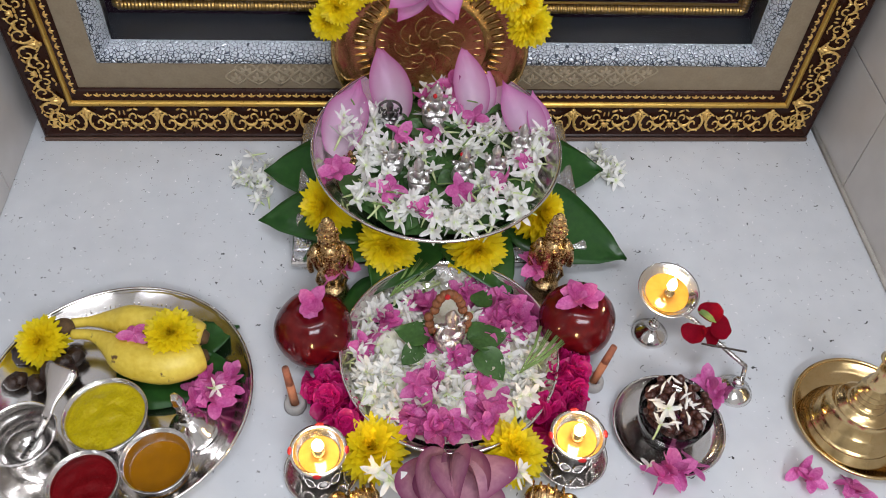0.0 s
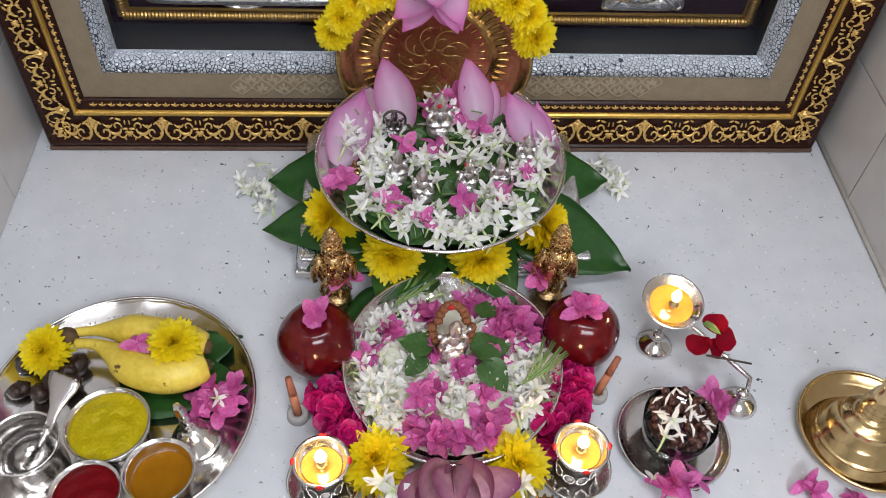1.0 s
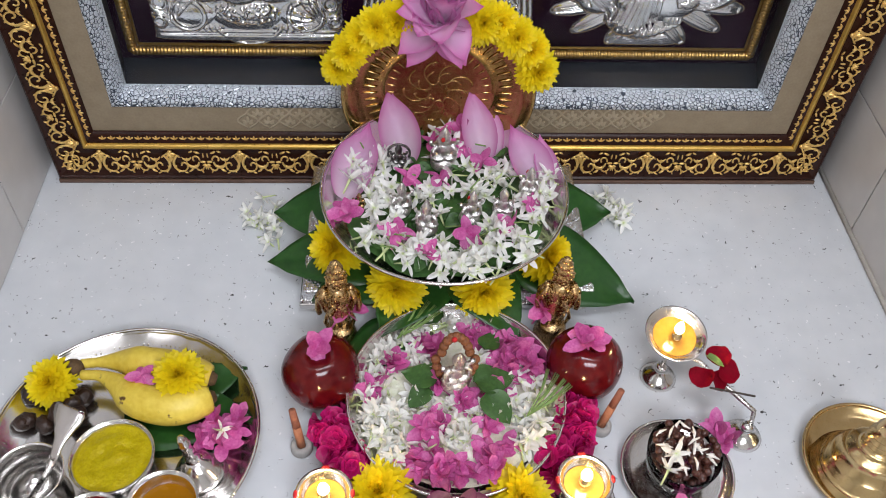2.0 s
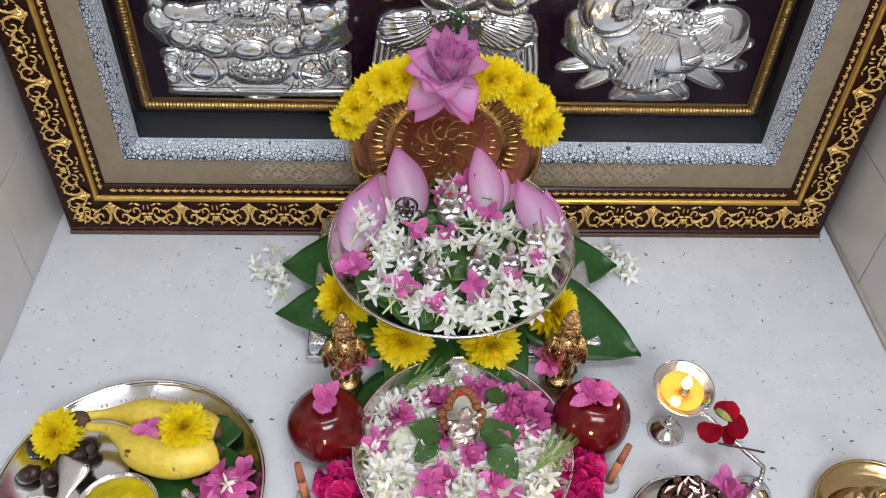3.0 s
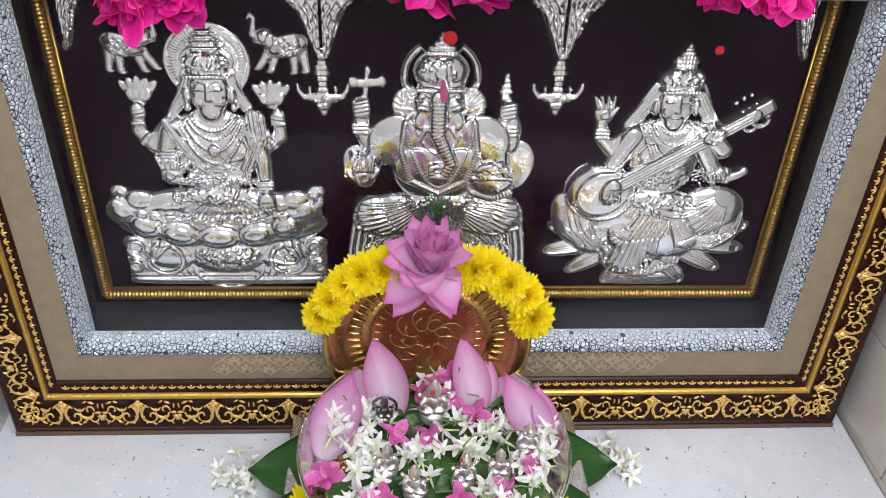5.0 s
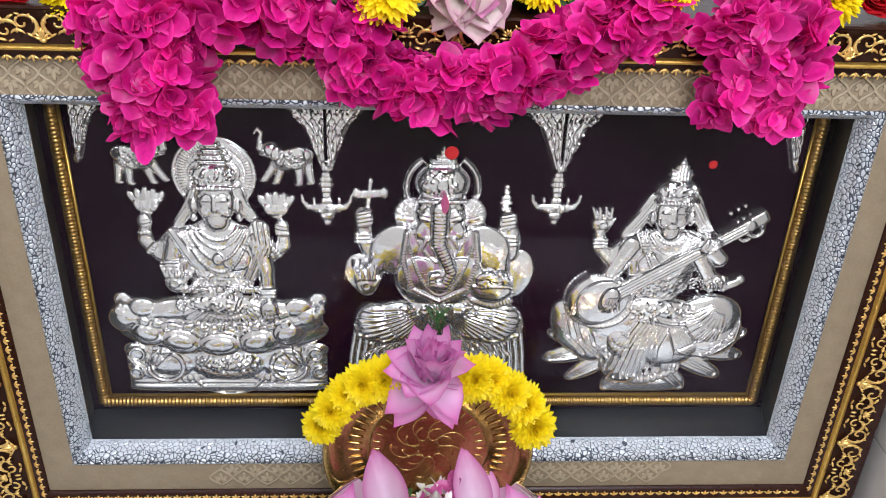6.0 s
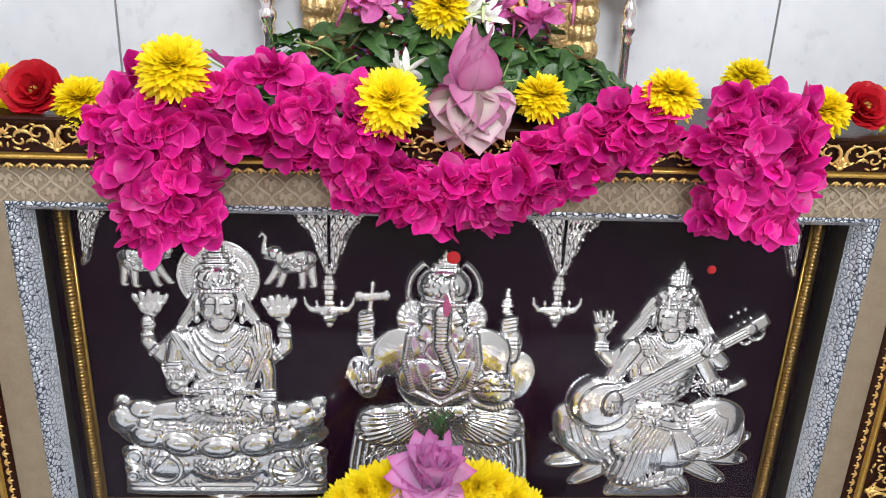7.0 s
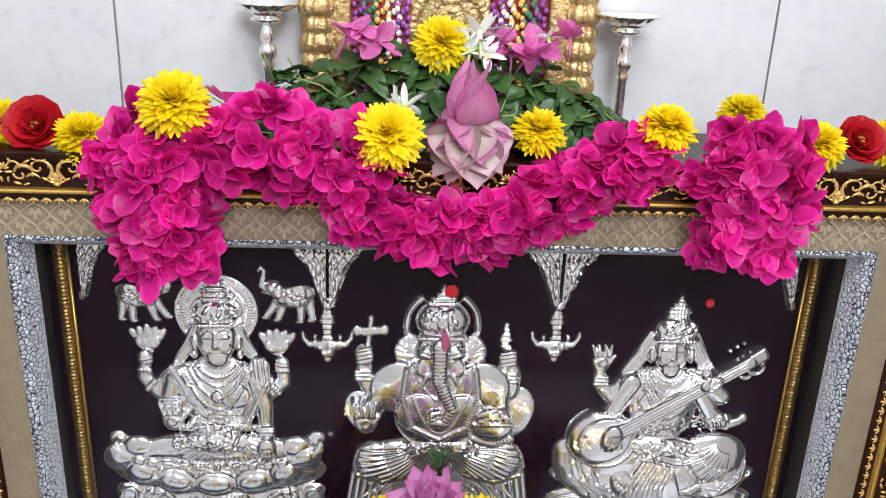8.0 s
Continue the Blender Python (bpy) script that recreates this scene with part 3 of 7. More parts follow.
        g = Geo()
        g.v = np.stack([self.x[used], back - h[used], self.z[used]], 1).tolist()
        g.uv = np.stack([self.x[used], self.z[used]], 1).tolist()
        g.f = np.stack([idx[:-1, :-1][cell], idx[:-1, 1:][cell], idx[1:, 1:][cell], idx[1:, :-1][cell]], 1).tolist()
        return g


def noise_sheet(x, z):
    out = np.zeros_like(x)
    rng = np.random.RandomState(5)
    for _ in range(10):
        fx, fz, ph = rng.uniform(-500, 500), rng.uniform(-500, 500), rng.uniform(0, 6.28)
        out += np.sin(fx * x + fz * z + ph) / 10
    return out


def scatter(seed, n, cx, cz, rx, rz):
    r, out = random.Random(seed), []
    while len(out) < n:
        u, v = r.uniform(-1, 1), r.uniform(-1, 1)
        if u * u + v * v < 1:
            out.append((cx + u * rx, cz + v * rz))
    return out


def open_hand(r, cx, cz, s, lean, lift):
    """A raised palm: four fingers, a thumb and the ball of the hand."""
    r.egg(cx, cz, 0.0105 * s, 0.012 * s, 0.010, lean, lift)
    for k in range(4):
        a = radians(lean + 90 + (k - 1.5) * -9)
        b = (cx + (k - 1.5) * 0.0048 * s * math.cos(radians(lean)), cz + 0.007 * s)
        r.limb([b, (b[0] + 0.012 * s * math.cos(a), b[1] + 0.012 * s * math.sin(a))], 0.0026 * s, 0.0019 * s, 0.006, lift + 0.005)
    r.limb([(cx + 0.008 * s, cz), (cx + 0.0125 * s, cz + 0.007 * s)], 0.003 * s, 0.002 * s, 0.005, lift + 0.004)
    r.ring(cx, cz, 0.0035 * s, 0.001, 0.002, lift + 0.010)
    return r


def held_lotus(r, cx, cz, s, lift):
    """A small lotus bloom of upright petals."""
    for k in (-2, 2, -1, 1, 0):
        r.egg(cx + k * 0.0042 * s, cz + (0.005 - 0.0012 * abs(k)) * s, 0.0042 * s, 0.0095 * s, 0.006, -20 * k, lift + 0.002 * (2 - abs(k)))
    for k in (-1.5, -0.5, 0.5, 1.5):
        r.egg(cx + k * 0.0042 * s, cz - 0.002 * s, 0.0036 * s, 0.0055 * s, 0.005, -16 * k, lift + 0.007)
    return r.egg(cx, cz - 0.008 * s, 0.005 * s, 0.003 * s, 0.006, lift=lift + 0.003)


def face(r, cx, cz, rx, rz, lift):
    """Brow, eyes, nose, lips and chin on an oval."""
    r.egg(cx, cz, rx, rz, 0.020, lift=lift)
    t = lift + 0.0195
    for sx in (-1, 1):
        r.egg(cx + sx * rx * 0.42, cz + rz * 0.18, rx * 0.26, rz * 0.09, 0.0022, lift=t - 0.002)
        r.incise([(cx + sx * rx * 0.18, cz + rz * 0.36), (cx + sx * rx * 0.45, cz + rz * 0.43), (cx + sx * rx * 0.7, cz + rz * 0.32)], 0.0013, 0.0022)
        r.incise([(cx + sx * rx * 0.2, cz + rz * 0.10), (cx + sx * rx * 0.62, cz + rz * 0.12)], 0.0012, 0.002)
        r.egg(cx + sx * rx * 0.45, cz - rz * 0.25, rx * 0.3, rz * 0.24, 0.003, lift=t - 0.003)
    r.limb([(cx, cz + rz * 0.35), (cx, cz - rz * 0.18)], rx * 0.09, rx * 0.17, 0.0045, t - 0.001)
    r.egg(cx, cz - rz * 0.47, rx * 0.30, rz * 0.085, 0.003, lift=t - 0.002)
    return r.incise([(cx - rx * 0.28, cz - rz * 0.47), (cx + rx * 0.28, cz - rz * 0.47)], 0.0009, 0.0018)


def fig_left():
    """Seated four-armed figure on a lotus throne."""
    r, c = Relief(-0.37, -0.12, 0.148, 0.475), -0.240
    # foot block with a medallion and leaf scrolls
    r.slab(c, 0.184, 0.114, 0.032, 0.006, p=14)
    r.slab(c, 0.156, 0.115, 0.005, 0.012, p=6).slab(c, 0.164, 0.113, 0.0022, 0.010, p=6)
    for sx in (-1, 1):
        r.egg(c + sx * 0.066, 0.189, 0.030, 0.020, 0.014, 8 * sx).ring(c + sx * 0.070, 0.187, 0.020, 0.0032, 0.006, 0.011)
        r.fan(c + sx * 0.088, 0.180, 90 - 70 * sx + 35, 90 + 80 * sx + 35, 0.006, 0.040, 9, 0.0017, 0.005)
        r.egg(c + sx * 0.099, 0.205, 0.017, 0.012, 0.013, 25 * sx).ring(c + sx * 0.100, 0.204, 0.008, 0.002, 0.005, 0.013)
        r.egg(c + sx * 0.104, 0.178, 0.010, 0.012, 0.011).ring(c + sx * 0.104, 0.178, 0.006, 0.0018, 0.004, 0.011)
        r.egg(c + sx * 0.045, 0.168, 0.022, 0.007, 0.010, -12 * sx, rip=("u", 900, 0.0016))
    r.egg(c, 0.188, 0.046, 0.024, 0.014).ring(c, 0.192, 0.045, 0.003, 0.006, 0.008, -150, -30)
    r.egg(c, 0.191, 0.039, 0.019, 0.022)
    r.tool(scatter(1, 90, c, 0.191, 0.036, 0.017), 0.0021)
    # lotus bowl: broad smooth petals below, a crown of small square ones above
    r.egg(c, 0.236, 0.116, 0.034, 0.020, lift=0.004)
    for k in (-3, 3, -2, 2, -1, 1, 0):
        a = k / 3.0
        r.egg(c - 0.005 + 0.104 * math.sin(a * 1.25), 0.222 + 0.036 * a * a, 0.0255 - 0.008 * abs(a), 0.0165 + 0.003 * abs(a), 0.016, 42 * a, lift=0.026)
        r.egg(c - 0.005 + 0.104 * math.sin(a * 1.25), 0.224 + 0.036 * a * a, 0.0165 - 0.006 * abs(a), 0.0085, 0.005, 42 * a, lift=0.0395)
    for k in range(-8, 9):
        a = k / 8
        r.slab(c + 0.111 * math.sin(a * 1.35), 0.246 + 0.022 * a * a, 0.0058, 0.0050, 0.006, 30 * a, lift=0.036, p=4)
        r.egg(c + 0.111 * math.sin((k + 0.5) / 8 * 1.35), 0.251 + 0.022 * a * a, 0.0040, 0.0055, 0.006, 0, lift=0.033)
    for sx in (-1, 1):
        r.egg(c + sx * 0.105, 0.276, 0.011, 0.010, 0.010, 40 * sx, lift=0.012, rip=("u", 800, 0.001))
    # crossed legs in a pleated robe
    for sx in (-1, 1):
        r.egg(c + sx * 0.044, 0.269, 0.050, 0.016, 0.022, -9 * sx, lift=0.020)
        r.egg(c + sx * 0.084, 0.270, 0.018, 0.014, 0.018, lift=0.024)
    r.egg(c, 0.260, 0.062, 0.012, 0.018, lift=0.022)
    r.fan(c + 0.006, 0.292, 188, 352, 0.014, 0.050, 24, 0.0013, 0.0042)
    r.egg(c, 0.276, 0.046, 0.014, 0.024, lift=0.022)
    r.tool(scatter(2, 130, c, 0.278, 0.046, 0.016), 0.0017)
    # trunk and shoulders
    r.egg(c + 0.004, 0.330, 0.041, 0.050, 0.026, lift=0.014).egg(c + 0.004, 0.353, 0.051, 0.021, 0.024, lift=0.014)
    for sx in (-1, 1):
        r.egg(c + 0.004 + sx * 0.017, 0.334, 0.017, 0.016, 0.008, lift=0.036)
    # arms
    r.limb([(-0.284, 0.352), (-0.297, 0.334), (-0.312, 0.352), (-0.309, 0.372)], 0.0115, 0.0065, 0.015, 0.014).egg(-0.309, 0.374, 0.0085, 0.010, 0.010, 10, 0.020, ("v", 1500, 0.0012))
    r.limb([(-0.190, 0.352), (-0.184, 0.334), (-0.168, 0.346), (-0.168, 0.366)], 0.0115, 0.0065, 0.015, 0.014).egg(-0.169, 0.368, 0.0085, 0.010, 0.010, -10, 0.020, ("v", 1500, 0.0012))
    for x, z, q in ((-0.3045, 0.344, 50), (-0.1765, 0.341, -50)):
        r.slab(x, z, 0.010, 0.0035, 0.006, q, 0.026, ("u", 1800, 0.0012), 4)
    for x in (-0.3105, -0.1685):
        r.slab(x, 0.362, 0.0082, 0.0026, 0.006, 0, 0.024, ("u", 1800, 0.001), 4)
    held_lotus(r, -0.306, 0.393, 1.3, 0.008)
    held_lotus(r, -0.174, 0.390, 1.3, 0.008)
    r.limb([(-0.279, 0.350), (-0.288, 0.322), (-0.284, 0.306)], 0.0125, 0.008, 0.018, 0.022)
    r.limb([(-0.196, 0.350), (-0.188, 0.318), (-0.187, 0.288)], 0.0125, 0.008, 0.018, 0.022)
    open_hand(r, -0.284, 0.305, 1.15, 6, 0.034)
    r.egg(-0.187, 0.268, 0.0105, 0.015, 0.012, 0, 0.038).fan(-0.187, 0.285, 255, 285, 0.014, 0.030, 4, 0.0013, 0.005)
    for x, z in ((-0.285, 0.322), (-0.187, 0.288)):
        for j in range(3):
            r.slab(x, z + 0.0042 * j, 0.0105, 0.0019, 0.004, 0, 0.040, None, 4)
    # robe edge, necklaces, girdle
    r.limb([(-0.282, 0.366), (-0.268, 0.338), (-0.250, 0.310)], 0.0045, 0.006, 0.006, 0.036, ("v", 1900, 0.0014))
    r.limb([(-0.192, 0.368), (-0.190, 0.345), (-0.205, 0.312)], 0.011, 0.008, 0.008, 0.032, ("v", 1500, 0.0018))
    for half, drop in ((0.021, 0.012), (0.026, 0.022), (0.031, 0.035), (0.036, 0.050)):
        r.sag(c + 0.005, 0.368, half, drop, 0.0019)
    r.egg(c + 0.004, 0.334, 0.006, 0.007, 0.004, lift=0.044)
    r.slab(c, 0.296, 0.043, 0.0045, 0.008, 0, 0.036, ("u", 1500, 0.0016), 6)
    r.tool(scatter(3, 90, c, 0.303, 0.040, 0.012), 0.0016)
    # halo, hair, crown, face
    d = c + 0.005
    r.egg(d, 0.425, 0.0430, 0.0430, 0.002, lift=0.004).ring(d, 0.425, 0.0405, 0.0026, 0.005, 0.006).ring(d, 0.425, 0.0335, 0.0045, 0.004, 0.005, rip=("a", 70, 0.0014))
    for sx in (-1, 1):
        r.limb([(d + sx * 0.017, 0.412), (d + sx * 0.026, 0.392), (d + sx * 0.040, 0.372)], 0.010, 0.006, 0.010, 0.014, ("v", 2200, 0.0012))
    r.egg(d, 0.376, 0.013, 0.012, 0.018, lift=0.026)
    face(r, d, 0.397, 0.0205, 0.027, 0.022)
    for sx in (-1, 1):
        r.egg(d + sx * 0.0225, 0.392, 0.0045, 0.010, 0.012, lift=0.020).egg(d + sx * 0.0235, 0.380, 0.004, 0.005, 0.010, lift=0.022)
    r.egg(d, 0.427, 0.0255, 0.017, 0.026, lift=0.018)
    r.tool(scatter(4, 70, d, 0.428, 0.023, 0.013), 0.0017)
    r.slab(d, 0.416, 0.0245, 0.0030, 0.008, 0, 0.040, ("u", 1700, 0.0016), 4)
    for j in range(4):
        r.slab(d, 0.4435 + 0.0052 * j, 0.0185 - 0.0035 * j, 0.0026, 0.020 - 0.003 * j, 0, 0.014, ("u", 1900, 0.001), 4)
    return r.geo(0.0865)


def fig_middle():
    """Seated pot-bellied figure with large ears and a curled trunk."""
    r = Relief(-0.118, 0.118, 0.150, 0.468)
    # cushion discs behind, falling robe ends, seat
    r.egg(-0.088, 0.310, 0.016, 0.024, 0.006, 12, 0.003).egg(0.084, 0.310, 0.018, 0.030, 0.006, -8, 0.003)
    for sx in (-1, 1):
        for k in range(6):
            r.limb([(sx * (0.052 + 0.008 * k), 0.240), (sx * (0.060 + 0.0075 * k), 0.200), (sx * (0.062 + 0.0075 * k), 0.160)], 0.0042, 0.0050, 0.008, 0.004 + 0.001 * (k % 2))
    r.egg(0, 0.205, 0.070, 0.050, 0.014).slab(0, 0.161, 0.088, 0.009, 0.012, p=6)
    r.fan(0, 0.262, 215, 325, 0.03, 0.10, 18, 0.0018, 0.006)
    # legs and lap with bands of pleats
    for sx in (-1, 1):
        r.egg(sx * 0.050, 0.252, 0.047, 0.027, 0.028, -10 * sx, lift=0.016)
        r.egg(sx * 0.071, 0.252, 0.024, 0.025, 0.028, lift=0.018)
        r.fan(sx * 0.005, 0.272, 270 + sx * 20, 270 + sx * 88, 0.022, 0.090, 13, 0.0015, 0.005)
        r.limb([(sx * 0.030, 0.236), (sx * 0.062, 0.228), (sx * 0.088, 0.236)], 0.006, 0.005, 0.010, 0.026, ("v", 1500, 0.0016))
    # belly, chest
    r.egg(-0.002, 0.308, 0.050, 0.043, 0.034, lift=0.014).egg(-0.002, 0.346, 0.052, 0.027, 0.026, lift=0.014)
    r.egg(-0.002, 0.270, 0.048, 0.014, 0.026, lift=0.020)
    r.tool(scatter(7, 110, -0.002, 0.268, 0.046, 0.011), 0.0017)
    # rear arms with axe and goad
    r.limb([(-0.048, 0.352), (-0.074, 0.338), (-0.084, 0.356), (-0.082, 0.374)], 0.014, 0.008, 0.016, 0.012)
    r.limb([(0.046, 0.350), (0.072, 0.338), (0.076, 0.356), (0.070, 0.376)], 0.014, 0.008, 0.016, 0.012)
    for x, z, q in ((-0.083, 0.380, 15), (0.069, 0.378, -15)):
        r.egg(x, z, 0.0105, 0.013, 0.012, q, 0.018)
        for k in range(4):
            r.slab(x, z - 0.006 + 0.0046 * k, 0.0095, 0.0021, 0.005, 12, 0.026, None, 3)
        for j in range(3):
            r.slab(x + (0.002 if x > 0 else -0.001), z - 0.018 - 0.0045 * j, 0.0105, 0.0020, 0.005, 0, 0.024, ("u", 1800, 0.001), 4)
    r.limb([(-0.080, 0.385), (-0.0765, 0.420)], 0.0035, 0.0030, 0.006, 0.012).slab(-0.0765, 0.407, 0.0125, 0.0055, 0.007, 4, 0.012, ("u", 700, 0.0012), 4)
    r.egg(-0.091, 0.407, 0.0055, 0.0070, 0.007, 0, 0.012).egg(-0.0625, 0.408, 0.0050, 0.0072, 0.007, 0, 0.012).egg(-0.0765, 0.421, 0.0035, 0.0045, 0.006, 0, 0.012)
    for z, q in ((0.392, 0.0062), (0.399, 0.0078), (0.405, 0.0060), (0.411, 0.0042), (0.417, 0.0030)):
        r.slab(0.0655, z, q, 0.0030, 0.009, 0, 0.012, None, 4)
    # front arms, palm and sweet bowl
    r.limb([(-0.044, 0.356), (-0.066, 0.330), (-0.080, 0.306)], 0.0165, 0.010, 0.022, 0.020)
    r.limb([(0.040, 0.356), (0.060, 0.332), (0.064, 0.308)], 0.0165, 0.011, 0.022, 0.020)
    for sx in (-1, 1):
        r.egg(sx * 0.047 - 0.002, 0.345, 0.027, 0.031, 0.012, 28 * sx, 0.030)
        r.egg(sx * 0.024 - 0.002, 0.316, 0.023, 0.022, 0.007, 0, 0.041)
    open_hand(r, -0.081, 0.303, 1.2, 8, 0.034)
    r.egg(0.056, 0.296, 0.023, 0.016, 0.018, 0, 0.034).slab(0.056, 0.304, 0.0235, 0.0024, 0.006, 0, 0.046, ("u", 1500, 0.0012), 4)
    for x, z in scatter(8, 26, 0.056, 0.312, 0.017, 0.008):
        r.egg(x, z, 0.0042, 0.0042, 0.006, 0, 0.046)
    r.limb([(0.036, 0.284), (0.056, 0.277), (0.076, 0.284)], 0.005, 0.005, 0.006, 0.040, ("u", 1700, 0.0012))
    # collar, chest chains, sacred thread
    for half, drop in ((0.028, 0.034), (0.038, 0.074)):
        r.sag(-0.002, 0.366, half, drop, 0.0017, 13)
    for sx in (-1, 1):
        r.limb([(sx * 0.036 - 0.002, 0.368), (sx * 0.040 - 0.002, 0.335), (sx * 0.030 - 0.002, 0.300), (-0.002, 0.284)], 0.0030, 0.0036, 0.005, 0.046, ("u", 1900, 0.0010))
    # halo arcs, ears, dome crown
    for a0, a1 in ((-20, 58), (122, 180), (-180, -160)):
        r.ring(-0.002, 0.414, 0.0375, 0.0042, 0.005, 0.008, a0, a1).ring(-0.002, 0.414, 0.0375, 0.0018, 0.003, 0.013, a0, a1, ("a", 110, 0.0008))
    for sx in (-1, 1):
        x = sx * 0.0345 - 0.003
        r.egg(x, 0.386, 0.0145, 0.0185, 0.010, 18 * sx, 0.014)
        r.fan(sx * 0.020 - 0.003, 0.380, 90 - sx * 78, 90 - sx * 20, 0.008, 0.034, 5, 0.0014, 0.005)
        r.egg(x - sx * 0.002, 0.370, 0.005, 0.008, 0.008, 0, 0.014)
    r.egg(-0.003, 0.386, 0.0285, 0.034, 0.034, lift=0.018)
    r.egg(-0.002, 0.421, 0.0290, 0.024, 0.032, lift=0.016)
    r.slab(-0.002, 0.405, 0.0290, 0.0030, 0.010, 0, 0.040, ("u", 1800, 0.0016), 5)
    r.tool(scatter(9, 46, -0.002, 0.424, 0.021, 0.012), 0.0019)
    r.egg(-0.002, 0.422, 0.0060, 0.0100, 0.006, lift=0.046)
    for z, q in ((0.4420, 0.0190), (0.4470, 0.0150), (0.4520, 0.0090), (0.4570, 0.0045), (0.4615, 0.0026)):
        r.slab(-0.002, z, q, 0.0028, 0.018, 0, 0.014, ("u", 1700, 0.0012), 4)
    for sx in (-1, 1):
        r.egg(sx * 0.0145 - 0.003, 0.387, 0.0080, 0.0052, 0.005, 22 * sx, 0.046)
        r.incise([(sx * 0.007 - 0.003, 0.394), (sx * 0.016 - 0.003, 0.398), (sx * 0.023 - 0.003, 0.392)], 0.0013, 0.004)
        r.incise([(sx * 0.008 - 0.003, 0.385), (sx * 0.021 - 0.003, 0.389)], 0.0011, 0.003)
        r.egg(sx * 0.017 - 0.003, 0.369, 0.0095, 0.0110, 0.008, 0, 0.040)
        r.limb([(sx * 0.014 - 0.003, 0.362), (sx * 0.020 - 0.003, 0.348)], 0.0042, 0.0015, 0.006, 0.046)
    r.limb([(-0.004, 0.396), (-0.004, 0.356), (0.004, 0.337), (0.010, 0.322), (0.003, 0.305), (-0.009, 0.307), (-0.010, 0.317), (-0.003, 0.319)], 0.0105, 0.0046, 0.018, 0.044, ("u", 1500, 0.0007))
    r.beads([(-0.004, 0.392), (-0.004, 0.358), (0.004, 0.338), (0.009, 0.323)], 0.0013, 0.0014, 2.2)
    return r.geo(0.0865)


def fig_right():
    """Seated figure with a long lute held aslant, on an open lotus."""
    r = Relief(0.12, 0.366, 0.148, 0.465)
    # open lotus: outer petals with veins, low foot
    for x, z, q, ln in ((0.150, 0.228, 165, 0.026), (0.156, 0.203, 192, 0.034), (0.182, 0.186, 212, 0.036), (0.214, 0.170, 232, 0.026), (0.280, 0.170, -48, 0.026), (0.306, 0.188, -28, 0.038), (0.326, 0.206, -8, 0.036), (0.336, 0.228, 18, 0.026)):
        r.egg(x, z, ln, 0.0125, 0.012, q)
        a = radians(q)
        for off in (-0.004, 0, 0.004):
            ox, oz = -math.sin(a) * off, math.cos(a) * off
            r.incise([(x + ox - ln * 0.7 * math.cos(a), z + oz - ln * 0.7 * math.sin(a)), (x + ox * 0.5 + ln * 0.75 * math.cos(a), z + oz * 0.5 + ln * 0.75 * math.sin(a))], 0.0013, 0.0045)
    r.slab(0.245, 0.158, 0.046, 0.009, 0.010, p=5)
    # deep bowl petals
    r.egg(0.240, 0.222, 0.090, 0.040, 0.018)
    r.egg(0.152, 0.244, 0.0235, 0.038, 0.020, 24, 0.010).egg(0.180, 0.226, 0.030, 0.030, 0.022, 30, 0.014).egg(0.212, 0.215, 0.026, 0.026, 0.020, 10, 0.016)
    for x0, z0, x1, z1 in ((0.140, 0.262, 0.168, 0.212), (0.152, 0.258, 0.186, 0.206), (0.168, 0.252, 0.200, 0.204)):
        r.incise([(x0, z0), ((x0 + x1) / 2 - 0.006, (z0 + z1) / 2 - 0.004), (x1, z1)], 0.0022, 0.007)
    # swung knee and falling drapery
    r.egg(0.302, 0.252, 0.046, 0.036, 0.030, 18, 0.014).egg(0.318, 0.236, 0.034, 0.032, 0.024, 40, 0.014)
    r.egg(0.266, 0.226, 0.042, 0.038, 0.026, 25, 0.018)
    for k in range(8):
        s = k / 7
        r.incise([(0.262 + 0.012 * s, 0.246 + 0.010 * s), (0.275 + 0.022 * s, 0.214 + 0.010 * s), (0.310 + 0.030 * s, 0.205 + 0.026 * s), (0.338 + 0.006 * s, 0.232 + 0.026 * s)], 0.0022, 0.0085)
    r.limb([(0.240, 0.252), (0.226, 0.222), (0.218, 0.192)], 0.026, 0.024, 0.024, 0.022)
    for k in range(9):
        s = k / 8 - 0.5
        r.incise([(0.244 + 0.040 * s, 0.256), (0.229 + 0.044 * s, 0.222), (0.222 + 0.060 * s, 0.180)], 0.0018, 0.008)
    for k in range(12):
        s = k / 11
        r.egg(0.196 + 0.084 * s, 0.186 - 0.016 * math.sin(math.pi * s), 0.0045, 0.0085, 0.010, 25 - 60 * s, 0.020)
    r.beads([(0.192 + 0.090 * k / 10, 0.194 - 0.014 * math.sin(math.pi * k / 10)) for k in range(11)], 0.0019)
    r.slab(0.272, 0.193, 0.012, 0.0055, 0.008, -8, 0.030, ("u", 1300, 0.0016), 4)
    r.egg(0.205, 0.250, 0.046, 0.024, 0.022, 14, 0.016)
    r.egg(0.208, 0.226, 0.015, 0.022, 0.014, 25, 0.030).fan(0.220, 0.245, 215, 260, 0.012, 0.040, 5, 0.0014, 0.005)
    r.egg(0.250, 0.270, 0.044, 0.016, 0.024, -4, 0.020)
    r.tool(scatter(12, 80, 0.250, 0.268, 0.042, 0.013), 0.0017)
    r.limb([(0.236, 0.262), (0.262, 0.254), (0.296, 0.256)], 0.007, 0.006, 0.010, 0.034, ("v", 1500, 0.0018))
    r.fan(0.325, 0.285, 200, 262, 0.02, 0.060, 8, 0.0017, 0.006)
    # trunk, shoulders, arms
    r.egg(0.243, 0.322, 0.038, 0.048, 0.026, lift=0.014).egg(0.245, 0.352, 0.046, 0.020, 0.024, lift=0.014)
